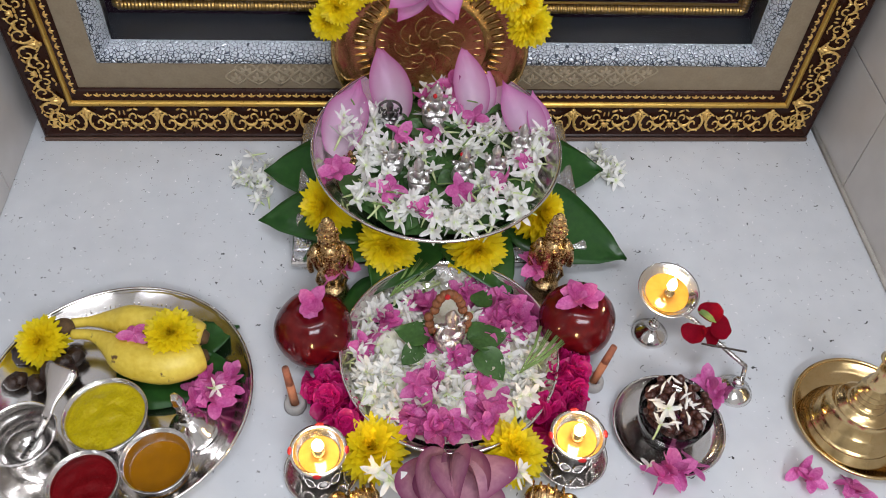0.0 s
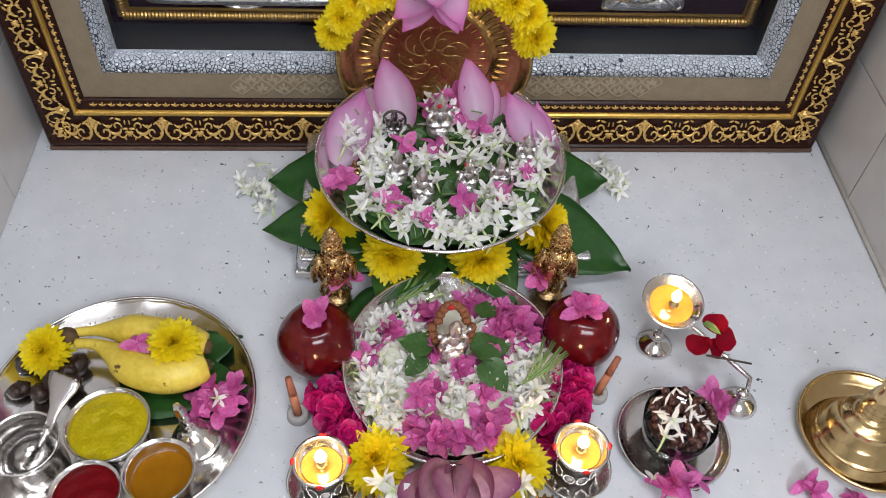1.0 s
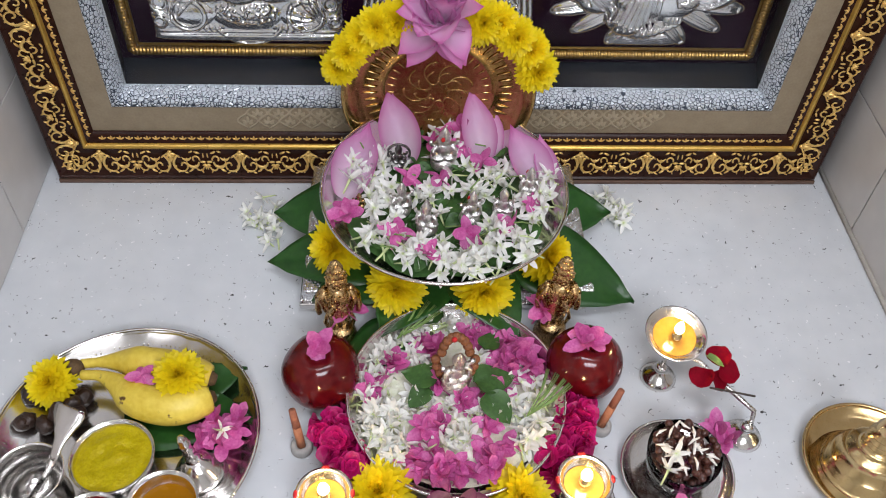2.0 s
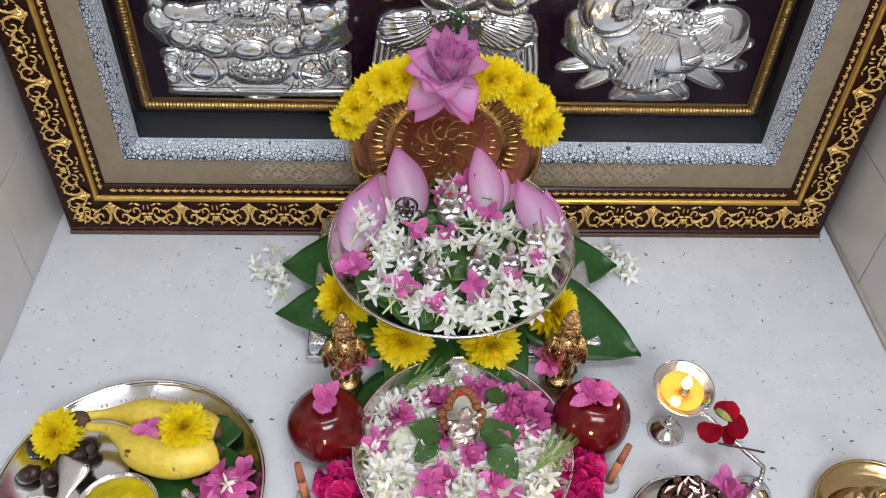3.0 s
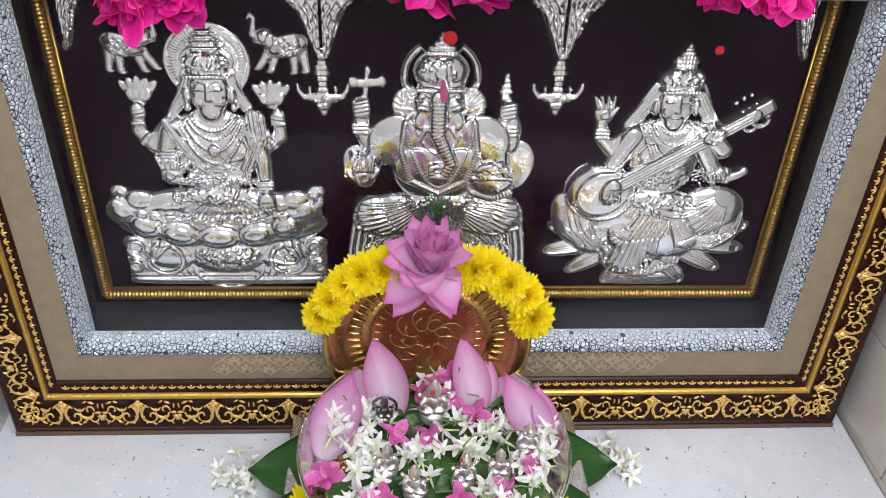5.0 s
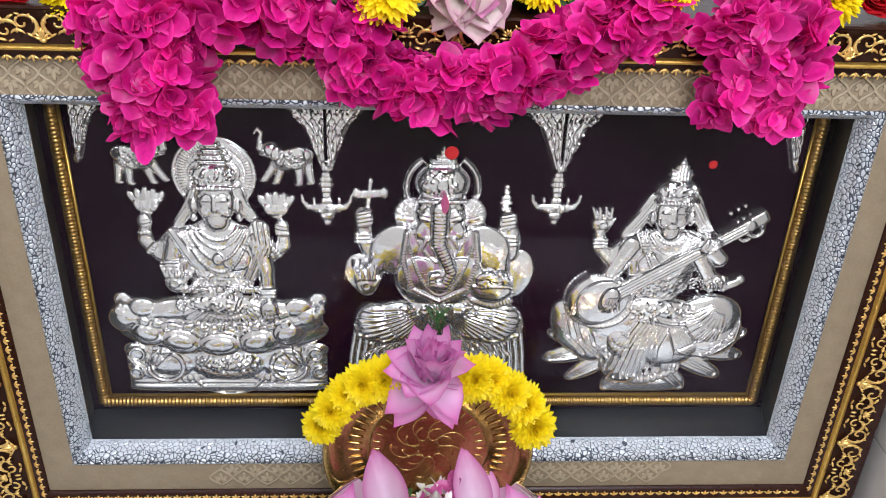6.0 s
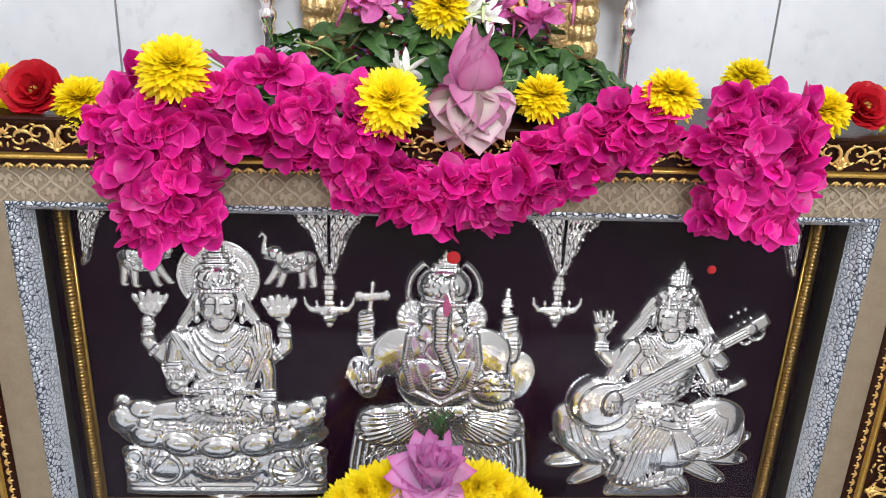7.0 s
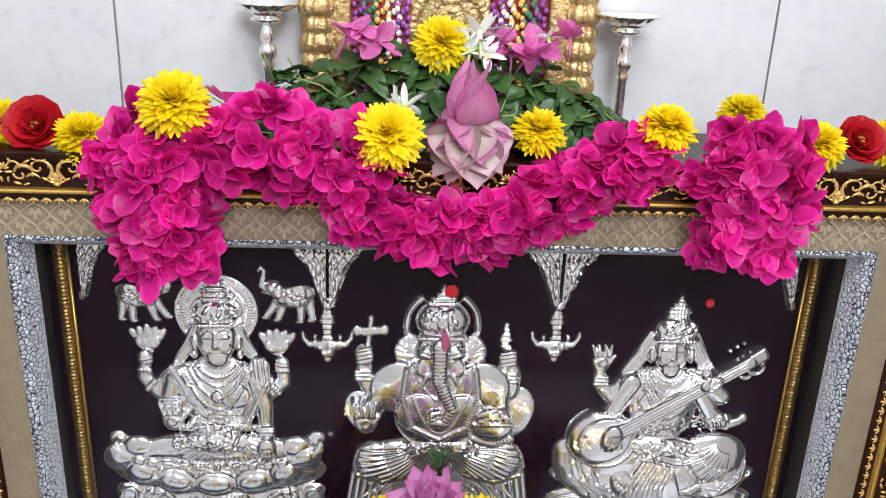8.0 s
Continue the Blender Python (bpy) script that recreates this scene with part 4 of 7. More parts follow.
    for sx in (-1, 1):
        r.egg(0.243 + sx * 0.015, 0.330, 0.015, 0.015, 0.008, lift=0.036)
    r.limb([(0.207, 0.354), (0.184, 0.334), (0.172, 0.346), (0.169, 0.366)], 0.0115, 0.0065, 0.015, 0.014)
    open_hand(r, 0.170, 0.376, 1.05, 8, 0.016)
    for j in range(3):
        r.slab(0.1705, 0.358 - 0.0042 * j, 0.0095, 0.0019, 0.005, 0, 0.024, ("u", 1800, 0.001), 4)
    r.limb([(0.205, 0.350), (0.188, 0.316), (0.184, 0.300)], 0.0130, 0.009, 0.018, 0.020)
    r.limb([(0.284, 0.352), (0.306, 0.334), (0.294, 0.348)], 0.0125, 0.009, 0.018, 0.016)
    r.limb([(0.282, 0.340), (0.298, 0.312), (0.316, 0.302)], 0.012, 0.008, 0.016, 0.018)
    r.egg(0.306, 0.305, 0.016, 0.010, 0.012, 20, 0.024, ("u", 1200, 0.0018)).slab(0.322, 0.303, 0.014, 0.0055, 0.010, 24, 0.022, None, 4).egg(0.334, 0.309, 0.006, 0.0065, 0.010, 20, 0.020)
    r.tool(scatter(13, 50, 0.298, 0.300, 0.020, 0.014), 0.0018)
    for half, drop in ((0.019, 0.012), (0.025, 0.024), (0.030, 0.040), (0.034, 0.056)):
        r.sag(0.246, 0.368, half, drop, 0.0019)
    r.tool(scatter(14, 70, 0.240, 0.300, 0.034, 0.014), 0.0016)
    # hair, head, tiered crown
    for sx in (-1, 1):
        r.limb([(0.245 + sx * 0.020, 0.402), (0.245 + sx * 0.032, 0.382), (0.245 + sx * 0.046, 0.362)], 0.011, 0.007, 0.010, 0.012, ("v", 2000, 0.0014))
    r.egg(0.245, 0.368, 0.012, 0.012, 0.018, lift=0.024)
    face(r, 0.244, 0.389, 0.0195, 0.026, 0.022)
    for sx in (-1, 1):
        r.egg(0.244 + sx * 0.0215, 0.384, 0.0042, 0.0095, 0.012, lift=0.020)
    r.egg(0.246, 0.416, 0.0245, 0.0150, 0.026, lift=0.018)
    r.tool(scatter(15, 56, 0.246, 0.417, 0.022, 0.012), 0.0018)
    r.slab(0.246, 0.405, 0.0235, 0.0028, 0.008, 0, 0.040, ("u", 1800, 0.0016), 4)
    for z, q in ((0.4310, 0.0130), (0.4355, 0.0150), (0.4400, 0.0125), (0.4445, 0.0085), (0.4490, 0.0050), (0.4535, 0.0030)):
        r.slab(0.246, z, q, 0.0026, 0.018, 0, 0.014, ("u", 1800, 0.001), 4)
    # lute: gourd with beaded rim, long fretted neck, scroll head
    r.egg(0.178, 0.282, 0.038, 0.034, 0.024, 30, 0.022).egg(0.180, 0.284, 0.030, 0.026, 0.004, 30, 0.044)
    r.beads([(0.178 + 0.0375 * math.cos(radians(a)), 0.282 + 0.0335 * math.sin(radians(a))) for a in range(70, 400, 12)], 0.0022, 0.004)
    r.limb([(0.186, 0.290), (0.326, 0.381)], 0.0082, 0.0076, 0.006, 0.048)
    for off in (-0.0035, 0, 0.0035):
        r.incise([(0.190 - off * 0.55, 0.2925 + off * 0.84), (0.322 - off * 0.55, 0.3785 + off * 0.84)], 0.0010, 0.003)
    r.slab(0.330, 0.384, 0.019, 0.0085, 0.012, 33, 0.036, None, 6)
    r.ring(0.338, 0.372, 0.0085, 0.0030, 0.008, 0.020).ring(0.328, 0.364, 0.0065, 0.0026, 0.008, 0.018).egg(0.343, 0.381, 0.005, 0.008, 0.010, 0, 0.026)
    for x, z in ((0.309, 0.389), (0.316, 0.394), (0.323, 0.398)):
        r.egg(x, z, 0.0028, 0.0032, 0.006, 0, 0.012)
    r.egg(0.187, 0.288, 0.0115, 0.017, 0.012, -12, 0.050).fan(0.190, 0.306, 250, 285, 0.014, 0.034, 4, 0.0013, 0.005)
    r.egg(0.288, 0.357, 0.0135, 0.0100, 0.012, 30, 0.050).fan(0.280, 0.350, 10, 70, 0.006, 0.022, 4, 0.0013, 0.005)
    return r.geo(0.0865)


def elephant(cx, cz, f):
    """A walking elephant with a raised trunk, a tasselled cloth on its back."""
    k = 0.74
    r = Relief(cx - 0.038, cx + 0.038, cz - 0.034, cz + 0.042, 0.0007)

    def at(u, v):
        return cx + f * u * k, cz + v * k

    for dx, lean, up in ((-0.024, -0.004, 0), (-0.012, 0.000, -0.002), (0.011, 0.008, 0), (0.019, 0.016, 0.004)):
        r.limb([at(dx, -0.004), at(dx + lean * 0.4, -0.020 + up), at(dx + lean, -0.034 + up)], 0.0075 * k, 0.0055 * k, 0.008, 0.004)
        r.egg(*at(dx + lean + 0.0015, -0.0365 + up), 0.0068 * k, 0.0036 * k, 0.008)
    r.egg(*at(-0.004, 0.002), 0.030 * k, 0.0175 * k, 0.020, -14 * f, 0.006)
    r.slab(*at(-0.006, 0.004), 0.016 * k, 0.016 * k, 0.005, -14 * f, 0.021, None, 5)
    r.tool(scatter(21, 46, *at(-0.006, 0.002), 0.014 * k, 0.013 * k), 0.0012)
    r.egg(*at(0.024, 0.014), 0.0135 * k, 0.0135 * k, 0.018, 0, 0.008).egg(*at(0.017, 0.010), 0.0080 * k, 0.0120 * k, 0.008, 12 * f, 0.022)
    r.incise([at(0.011, 0.019), at(0.009, 0.008), at(0.014, -0.001)], 0.0011, 0.009)
    r.limb([at(0.032, 0.012), at(0.040, 0.016), at(0.039, 0.028), at(0.036, 0.038), at(0.041, 0.044), at(0.045, 0.038)], 0.0056 * k, 0.0026 * k, 0.010, 0.006)
    r.limb([at(0.030, 0.006), at(0.041, 0.008)], 0.0026 * k, 0.0012 * k, 0.006, 0.012)
    return r.geo(0.0865)


def lamp_drop(cx, cz):
    """A hanging lamp: ring, ribbed stem, shallow pan with upturned spouts, drop."""
    r = Relief(cx - 0.030, cx + 0.030, cz - 0.038, cz + 0.042)
    r.ring(cx, cz + 0.035, 0.0036, 0.0014, 0.004)
    for z, q in ((0.029, 0.0030), (0.024, 0.0050), (0.019, 0.0070), (0.013, 0.0082), (0.007, 0.0058), (0.001, 0.0046), (-0.005, 0.0062)):
        r.slab(cx, cz + z, q, 0.0034, 0.008, 0, 0.003, ("u", 1500, 0.0010), 4)
    r.egg(cx, cz - 0.014, 0.018, 0.0068, 0.010).egg(cx, cz - 0.023, 0.0080, 0.0060, 0.010).egg(cx, cz - 0.030, 0.0045, 0.0050, 0.007)
    for sx in (-1, 1):
        r.limb([(cx + sx * 0.006, cz - 0.013), (cx + sx * 0.019, cz - 0.013), (cx + sx * 0.0245, cz - 0.006), (cx + sx * 0.0255, cz + 0.001)], 0.0046, 0.0018, 0.006, 0.004)
        r.egg(cx + sx * 0.013, cz - 0.005, 0.0022, 0.0042, 0.005, 0, 0.004)
    r.tool(scatter(23, 24, cx, cz - 0.016, 0.014, 0.007), 0.0013)
    return r.geo(0.0865)


def swag(cx, half, top, tip, edge=0):
    """A drawn curtain swag: two halves of folds running down to a point, with a parting between them."""
    r = Relief(cx - half - 0.004, cx + half + 0.004, tip - 0.006, top + 0.003, 0.0007)
    s = np.clip((r.z - tip) / (top - tip), 0, 1)
    wide = half * (0.10 + 0.62 * s + 0.28 * np.clip((s - 0.62) / 0.38, 0, 1) ** 0.6)
    u = (r.x - cx) / wide
    cloth = (np.abs(u) < 1) & (r.z < top) & (r.z > tip) & (np.abs(r.x - cx) > 0.0012) & (edge * (r.x - cx) >= 0)
    fold = np.abs(np.sin(u * 9.5 + 1.2 * s)) ** 0.6
    r.h = np.where(cloth, 0.004 + 0.014 * np.sqrt(np.clip(1 - u * u, 0, 1)) + 0.007 * fold + 0.0022 * np.sin(620 * r.x) * np.sin(560 * r.z), 0)
    for sx in (-1, 1):
        if edge * sx >= 0:
            r.beads([(cx + sx * half * q, tip + (top - tip) * t) for q, t in ((0.12, 0.03), (0.40, 0.48), (0.55, 0.68), (0.80, 0.80), (0.94, 0.95))], 0.0022, 0.006)
    return r.egg(cx, tip + 0.001, 0.0042, 0.006, 0.014).geo(0.0865)


part("seated_figure", fig_left(), SILVER, frame_thing, "embossed silver seated figure on a lotus throne")
part("seated_figure", fig_middle(), SILVER, frame_thing, "embossed silver seated figure with a curled trunk")
part("seated_figure", fig_right(), SILVER, frame_thing, "embossed silver seated figure holding a long lute")
part("elephant_relief", elephant(-0.311, 0.442, 1), SILVER, frame_thing, "embossed silver elephant")
part("elephant_relief", elephant(-0.158, 0.443, -1), SILVER, frame_thing, "embossed silver elephant")
part("lamp_relief", lamp_drop(-0.122, 0.402), SILVER, frame_thing, "embossed silver hanging lamp")
part("lamp_relief", lamp_drop(0.119, 0.405), SILVER, frame_thing, "embossed silver hanging lamp")
part("swag_relief", swag(-0.121, 0.045, 0.510, 0.432), SILVER, frame_thing, "embossed silver swag")
part("swag_relief", swag(0.119, 0.047, 0.510, 0.435), SILVER, frame_thing, "embossed silver swag")
part("swag_relief", swag(-0.368, 0.036, 0.510, 0.440, 1), SILVER, frame_thing, "embossed silver half swag")
part("swag_relief", swag(0.368, 0.036, 0.510, 0.440, -1), SILVER, frame_thing, "embossed silver half swag")
KUMKUM = mat("red_powder", (0.45, 0.01, 0.015), (0.60, 0.03, 0.03), rough=0.9, scale=300, bump=0.5, bscale=900)
part("red_dot", blob(0.0068, 0.001, 0.0068), KUMKUM, frame_thing, "red powder dot on the glass", m=pose(0.0015, 0.0210, 0.478))
part("red_dot", blob(0.0045, 0.001, 0.0045), KUMKUM, frame_thing, "red powder dot on the glass", m=pose(0.254, 0.0210, 0.470))
part("red_mark", blob(0.0042, 0.001, 0.0105), mat("pink_powder", (0.50, 0.08, 0.2), (0.6, 0.14, 0.28), rough=0.9, scale=200), frame_thing, "pink powder mark", m=pose(0.000, 0.0605, 0.405))


# ---- flowers ----
YELLOW = mat("yellow_petal", (0.90, 0.72, 0.006), (0.97, 0.85, 0.015), rough=0.5, scale=60, island=0.12, ramp=[(0.0, (0.98, 0.90, 0.7)), (0.4, (1, 0.97, 0.9)), (1.0, (1, 1, 1))], thin=0.46)
MAGENTA = mat("magenta_petal", (0.58, 0.002, 0.19), (0.88, 0.022, 0.35), rough=0.42, scale=45, island=0.40, ramp=[(0.0, (1.0, 1.0, 1.0)), (0.22, (0.74, 0.6, 0.75)), (1.0, (1, 1, 1))], edge=(0.92, 0.06, 0.42), spec=0.35, thin=0.36)
PINK = mat("pink_petal", (0.56, 0.05, 0.29), (0.86, 0.30, 0.60), rough=0.45, scale=60, island=0.26, ramp=[(0.0, (1.0, 1.0, 1.0)), (0.3, (0.92, 0.72, 0.88)), (1.0, (1, 1, 1))], thin=0.3)
CRIMSON = mat("crimson_petal", (0.40, 0.002, 0.085), (0.66, 0.012, 0.19), rough=0.45, scale=60, island=0.34, edge=(0.72, 0.02, 0.24), thin=0.3)
WILTED = mat("wilted_rose_petal", (0.13, 0.0002, 0.006), (0.22, 0.0008, 0.012), rough=0.75, scale=60, island=0.2, spec=0.1)
RED_ROSE = mat("red_rose_petal", (0.40, 0.003, 0.010), (0.55, 0.008, 0.018), rough=0.5, scale=60, island=0.2, thin=0.2)
WHITE_FLOWER = mat("jasmine_petal", (0.84, 0.84, 0.79), (0.93, 0.93, 0.90), rough=0.45, scale=50, island=0.07, ramp=[(0.0, (0.80, 0.90, 0.50)), (0.12, (0.93, 0.98, 0.80)), (0.35, (1, 1, 1))], thin=0.25)
LOTUS = mat("lotus_petal", (0.84, 0.63, 0.79), (0.92, 0.75, 0.88), rough=0.42, scale=14, island=0.10, ramp=[(0.0, (1.0, 1.0, 0.98)), (0.25, (1.0, 0.96, 1.0)), (0.6, (0.96, 0.74, 0.92)), (0.85, (0.90, 0.45, 0.75)), (1.0, (0.72, 0.16, 0.48))], edge=(0.66, 0.20, 0.50), thin=0.45)
FADED = mat("faded_lotus_petal", (0.60, 0.55, 0.50), (0.74, 0.67, 0.62), rough=0.55, scale=20, island=0.12, ramp=[(0.0, (0.85, 1.0, 0.75)), (0.5, (0.98, 0.97, 0.92)), (0.85, (1.0, 0.84, 0.92)), (1.0, (0.9, 0.6, 0.75))], edge=(0.50, 0.24, 0.34), thin=0.2, bump=0.2)
FADED_TOP = mat("faded_pink_lotus_petal", (0.60, 0.26, 0.42), (0.74, 0.38, 0.56), rough=0.5, scale=20, island=0.14, ramp=[(0.0, (1.0, 1.0, 0.95)), (1.0, (0.92, 0.72, 0.86))], edge=(0.50, 0.12, 0.30), thin=0.2, bump=0.15)
MAUVE = mat("mauve_lotus_petal", (0.40, 0.17, 0.27), (0.72, 0.47, 0.50), rough=0.5, scale=26, island=0.2, ramp=[(0.0, (1.1, 1.05, 0.9)), (0.6, (0.95, 0.82, 0.9)), (1.0, (0.62, 0.34, 0.5))], edge=(0.24, 0.05, 0.14), thin=0.15, bump=0.4, bscale=110)
LEAF = mat("betel_leaf", (0.012, 0.062, 0.012), (0.030, 0.110, 0.018), rough=0.32, scale=22, bump=0.15, bscale=120, thin=0.12)
SPRIG = mat("basil_leaf", (0.026, 0.075, 0.018), (0.075, 0.175, 0.042), rough=0.42, scale=40, island=0.38, bump=0.25, bscale=250, thin=0.14)
STEM = mat("green_stem", (0.14, 0.24, 0.06), (0.22, 0.32, 0.10), rough=0.6, scale=60)
rnd = random.Random(11)


def rot(m3, ax, ay, az):
    return m3 @ Euler((radians(ax), radians(ay), radians(az))).to_matrix().to_4x4()


def chrysanthemum_geo(seed, R=0.03):
    r, g = random.Random(seed), Geo()
    for count, el, ln in ((32, -14, 1.0), (32, -3, 1.0), (32, 8, 0.96), (30, 19, 0.93), (28, 30, 0.88), (26, 41, 0.82), (24, 51, 0.76), (22, 60, 0.71), (19, 69, 0.67), (14, 78, 0.64), (8, 86, 0.62)):
        for k in range(count):
            L = R * ln * r.uniform(0.88, 1.08)
            p = petal(L * 1.10, R * 0.225, cup=0.30, curl=r.uniform(-0.22, 0.04), tip=0.28, rows=4, cols=2, base=0.8)
            a = 360 * (k + r.uniform(-0.3, 0.3)) / count
            g.add(p, Matrix.Translation((0, 0, R * 0.12 * math.sin(radians(max(0, el))))) @ rot(Matrix(), 0, 0, a) @ rot(Matrix(), el + r.uniform(-8, 8), r.uniform(-12, 12), 0))
    g.add(blob(R * 0.30, R * 0.30, R * 0.30, 14, 8), Matrix.Translation((0, 0, R * 0.12)))
    return g


CHRYS = [mesh_of("chrysanthemum", chrysanthemum_geo(s), YELLOW) for s in (1, 2, 3)]


CALYX = mesh_of("calyx", lathe([(0.0, -0.011), (0.003, -0.010), (0.006, -0.007), (0.007, -0.004), (0.0, -0.004)], 14), STEM)


def chrysanthemum(x, y, z, R, tx, ty, label, group, k=0):
    ob = thing("chrysanthemum", label, "flower", pose(x, y, z, tx, ty, 0) @ pose(0, 0, 0, 0, 0, 37 * k) @ Matrix.Scale(R / 0.03, 4), group)
    tagged(part("petal_head", CHRYS[k % 3], None, ob, "dense ray petals"), kind="stuff")
    part("calyx", CALYX, None, ob, "green calyx")
    return ob


def blossom_geo(seed, n=5, L=0.0185, W=0.0120, layers=1, el=22, tube_len=0.012, frill=0.05, tip=0.5, wild=1.0):
    r, g = random.Random(seed), Geo()
    for layer in range(layers):
        for k in range(n):
            s = (1 - 0.28 * layer) * r.uniform(0.9, 1.1)
            p = petal(L * s, W * s, cup=r.uniform(0.05, 0.3), curl=r.uniform(-0.25, 0.2), tip=tip, rows=5, cols=4, base=0.2, frill=frill, seed=seed * 31 + k)
            g.add(p, rot(Matrix(), 0, 0, 360 * k / n + 36 * layer + r.uniform(-10, 10)) @ rot(Matrix(), el + 24 * layer + wild * r.uniform(-14, 14), r.uniform(-18, 18), 0))
    if tube_len:
        t = tube([(0, 0, 0.001), (0.0005, 0, -tube_len * 0.5), (0.002, 0, -tube_len)], [0.0016, 0.0012, 0.0008], 5)
        t.uv = [(0, 0)] * len(t.v)
        g.add(t)
    return g


PINKS = [mesh_of("pink_blossom", blossom_geo(s, n=5 - (s % 3 == 0), L=0.0205, W=0.0118, frill=0.05, tip=0.55, wild=2.4, el=14 + 9 * (s % 4), tube_len=0.020), PINK) for s in (5, 6, 7, 8, 9, 10)]
MAGENTAS = [mesh_of("blossom", blossom_geo(s, layers=1 + (s % 4 == 0), L=0.0205, W=0.0150, el=6 + 12 * (s % 5), tube_len=0.0, frill=0.035, tip=0.50, wild=2.0), MAGENTA) for s in (15, 16, 17, 18, 19, 20, 21, 22)]
CRIMSONS = [mesh_of("blossom", blossom_geo(s, layers=2, L=0.0165, W=0.017, tube_len=0.0), CRIMSON) for s in (25, 26, 27)]
JASMINE_GEOS = [blossom_geo(s, n=5 + s % 3, L=0.0155, W=0.0050, el=14 + 8 * (s % 3), tube_len=0.018, frill=0.05, tip=0.55, wild=2.4) for s in (35, 36, 37, 38, 39, 40)]
JASMINES = [mesh_of("jasmine", g, WHITE_FLOWER) for g in JASMINE_GEOS]


def flower(meshes, name, x, y, z, tx, ty, tz, s, label, group):
    ob = new(name, rnd.choice(meshes))
    ob.matrix_basis = pose(x, y, z, tx, ty, tz) @ Matrix.Scale(s, 4)
    return tagged(ob, label, "flower", group)


def pinks(spots, group, s=1.0, label="fresh pink five-petalled blossom"):
    for x, y, z in spots:
        flower(PINKS, "pink_blossom", x, y, z, rnd.uniform(5, 40), rnd.uniform(-30, 30), rnd.uniform(0, 360), s * rnd.uniform(0.85, 1.15), label, group)


def jasmines(spots, group, s=1.0, keep=400):
    """White jasmine; those past keep are joined into one object."""
    spots = list(spots)
    rnd.shuffle(spots)
    rest = Geo()
    for x, y, z in spots[keep:]:
        rest.add(rnd.choice(JASMINE_GEOS), pose(x, y, z, rnd.uniform(-20, 78), rnd.uniform(-58, 58), rnd.uniform(0, 360)) @ Matrix.Scale(s * rnd.uniform(0.85, 1.15), 4))
    if rest.v:
        tagged(part("jasmine_heap", rest, WHITE_FLOWER), "heaped white jasmine blossoms and loose petals", "flowers", group, "stuff")
    for x, y, z in spots[:keep]:
        flower(JASMINES, "jasmine_blossom", x, y, z, rnd.uniform(-20, 78), rnd.uniform(-58, 58), rnd.uniform(0, 360), s * rnd.uniform(0.85, 1.15), "white jasmine blossom with a slim tube", group)


def lotus(name, m, label, material, plan, core=None):
    """plan: rows of (count, elevation, length, width, curl, cup); each petal is a part."""
    ob = thing(name, label, "flower", m)
    k = 0
    for count, el, L, W, curl, cup, *other in plan:
        for i in range(count):
            k += 1
            me = mesh_of("petal", petal(L * rnd.uniform(0.9, 1.08), W, cup=cup, curl=curl, tip=0.72, rows=12, cols=8, base=0.35, frill=0.006, seed=k, point=0.3), other[0] if other else material)
            o = part("petal", me, None, ob, m=rot(Matrix(), 0, 0, 360 * (i + rnd.uniform(-0.15, 0.15)) / count + 29 * k) @ rot(Matrix(), el + rnd.uniform(-8, 8), rnd.uniform(-10, 10), 0))
    return ob


def leaf_geo(L, W, wavy=0.03, droop=0.2, seed=0):
    """Broad pointed leaf along +y with a sunken midrib."""
    r, rows, uvs = random.Random(seed), [], []
    ph = r.uniform(0, 6)
    for a in range(13):
        s = a / 12
        w = W * 0.5 * (math.sin(math.pi * s ** 0.62) ** 0.8 if s < 0.985 else 0.01) * (1 if s < 0.86 else 0.55 + 0.45 * (0.985 - s) / 0.125)
        row, ur = [], []
        for c in range(9):
            u = c / 4 - 1
            z = -droop * L * s * s + wavy * L * math.sin(5 * s + ph) * abs(u) + 0.05 * W * abs(u) - 0.004 * W * (u == 0)
            row.append((u * w, L * s, z))
            ur.append((c / 8, s))
        rows.append(row)
        uvs.append(ur)
    return Geo().grid(rows, uvs=uvs)


def betel_leaf(x, y, z, tip, L, W, droop, tilt=0, seed=0):
    """A leaf whose stalk is at x, y and whose tip points along the angle tip (degrees from +x)."""
    ob = part("betel_leaf", leaf_geo(L, W, 0.03, droop, seed), LEAF, m=pose(x, y, z, 0, 0, tip - 90) @ pose(0, 0, 0, 0, tilt, 0))
    solid = ob.modifiers.new("thickness", "SOLIDIFY")
    solid.thickness = 0.0005
    return tagged(ob, "glossy dark green pointed betel leaf on the silver stool", "leaf", "betel leaves")


# ---- on top of the picture frame ----
G = "flowers along the frame top"
for k, (x, y, z, R, tx) in enumerate(((-0.3980, 0.0300, 0.6260, 0.024, 30), (-0.3240, 0.0100, 0.6210, 0.025, 26), (-0.2330, -0.0350, 0.6610, 0.029, 40), (-0.0610, -0.0350, 0.6390, 0.029, 44), (0.0700, 0.0000, 0.6380, 0.0235, 24),
                                     (0.1740, -0.0250, 0.6490, 0.0245, 26), (0.2600, 0.0300, 0.6540, 0.021, 24), (0.3220, 0.0, 0.6330, 0.023, 30), (0.3990, 0.0300, 0.6300, 0.024, 30))):
    chrysanthemum(x, y, z, R, tx, rnd.uniform(-12, 12), "fresh yellow chrysanthemum on the frame top", G, k)


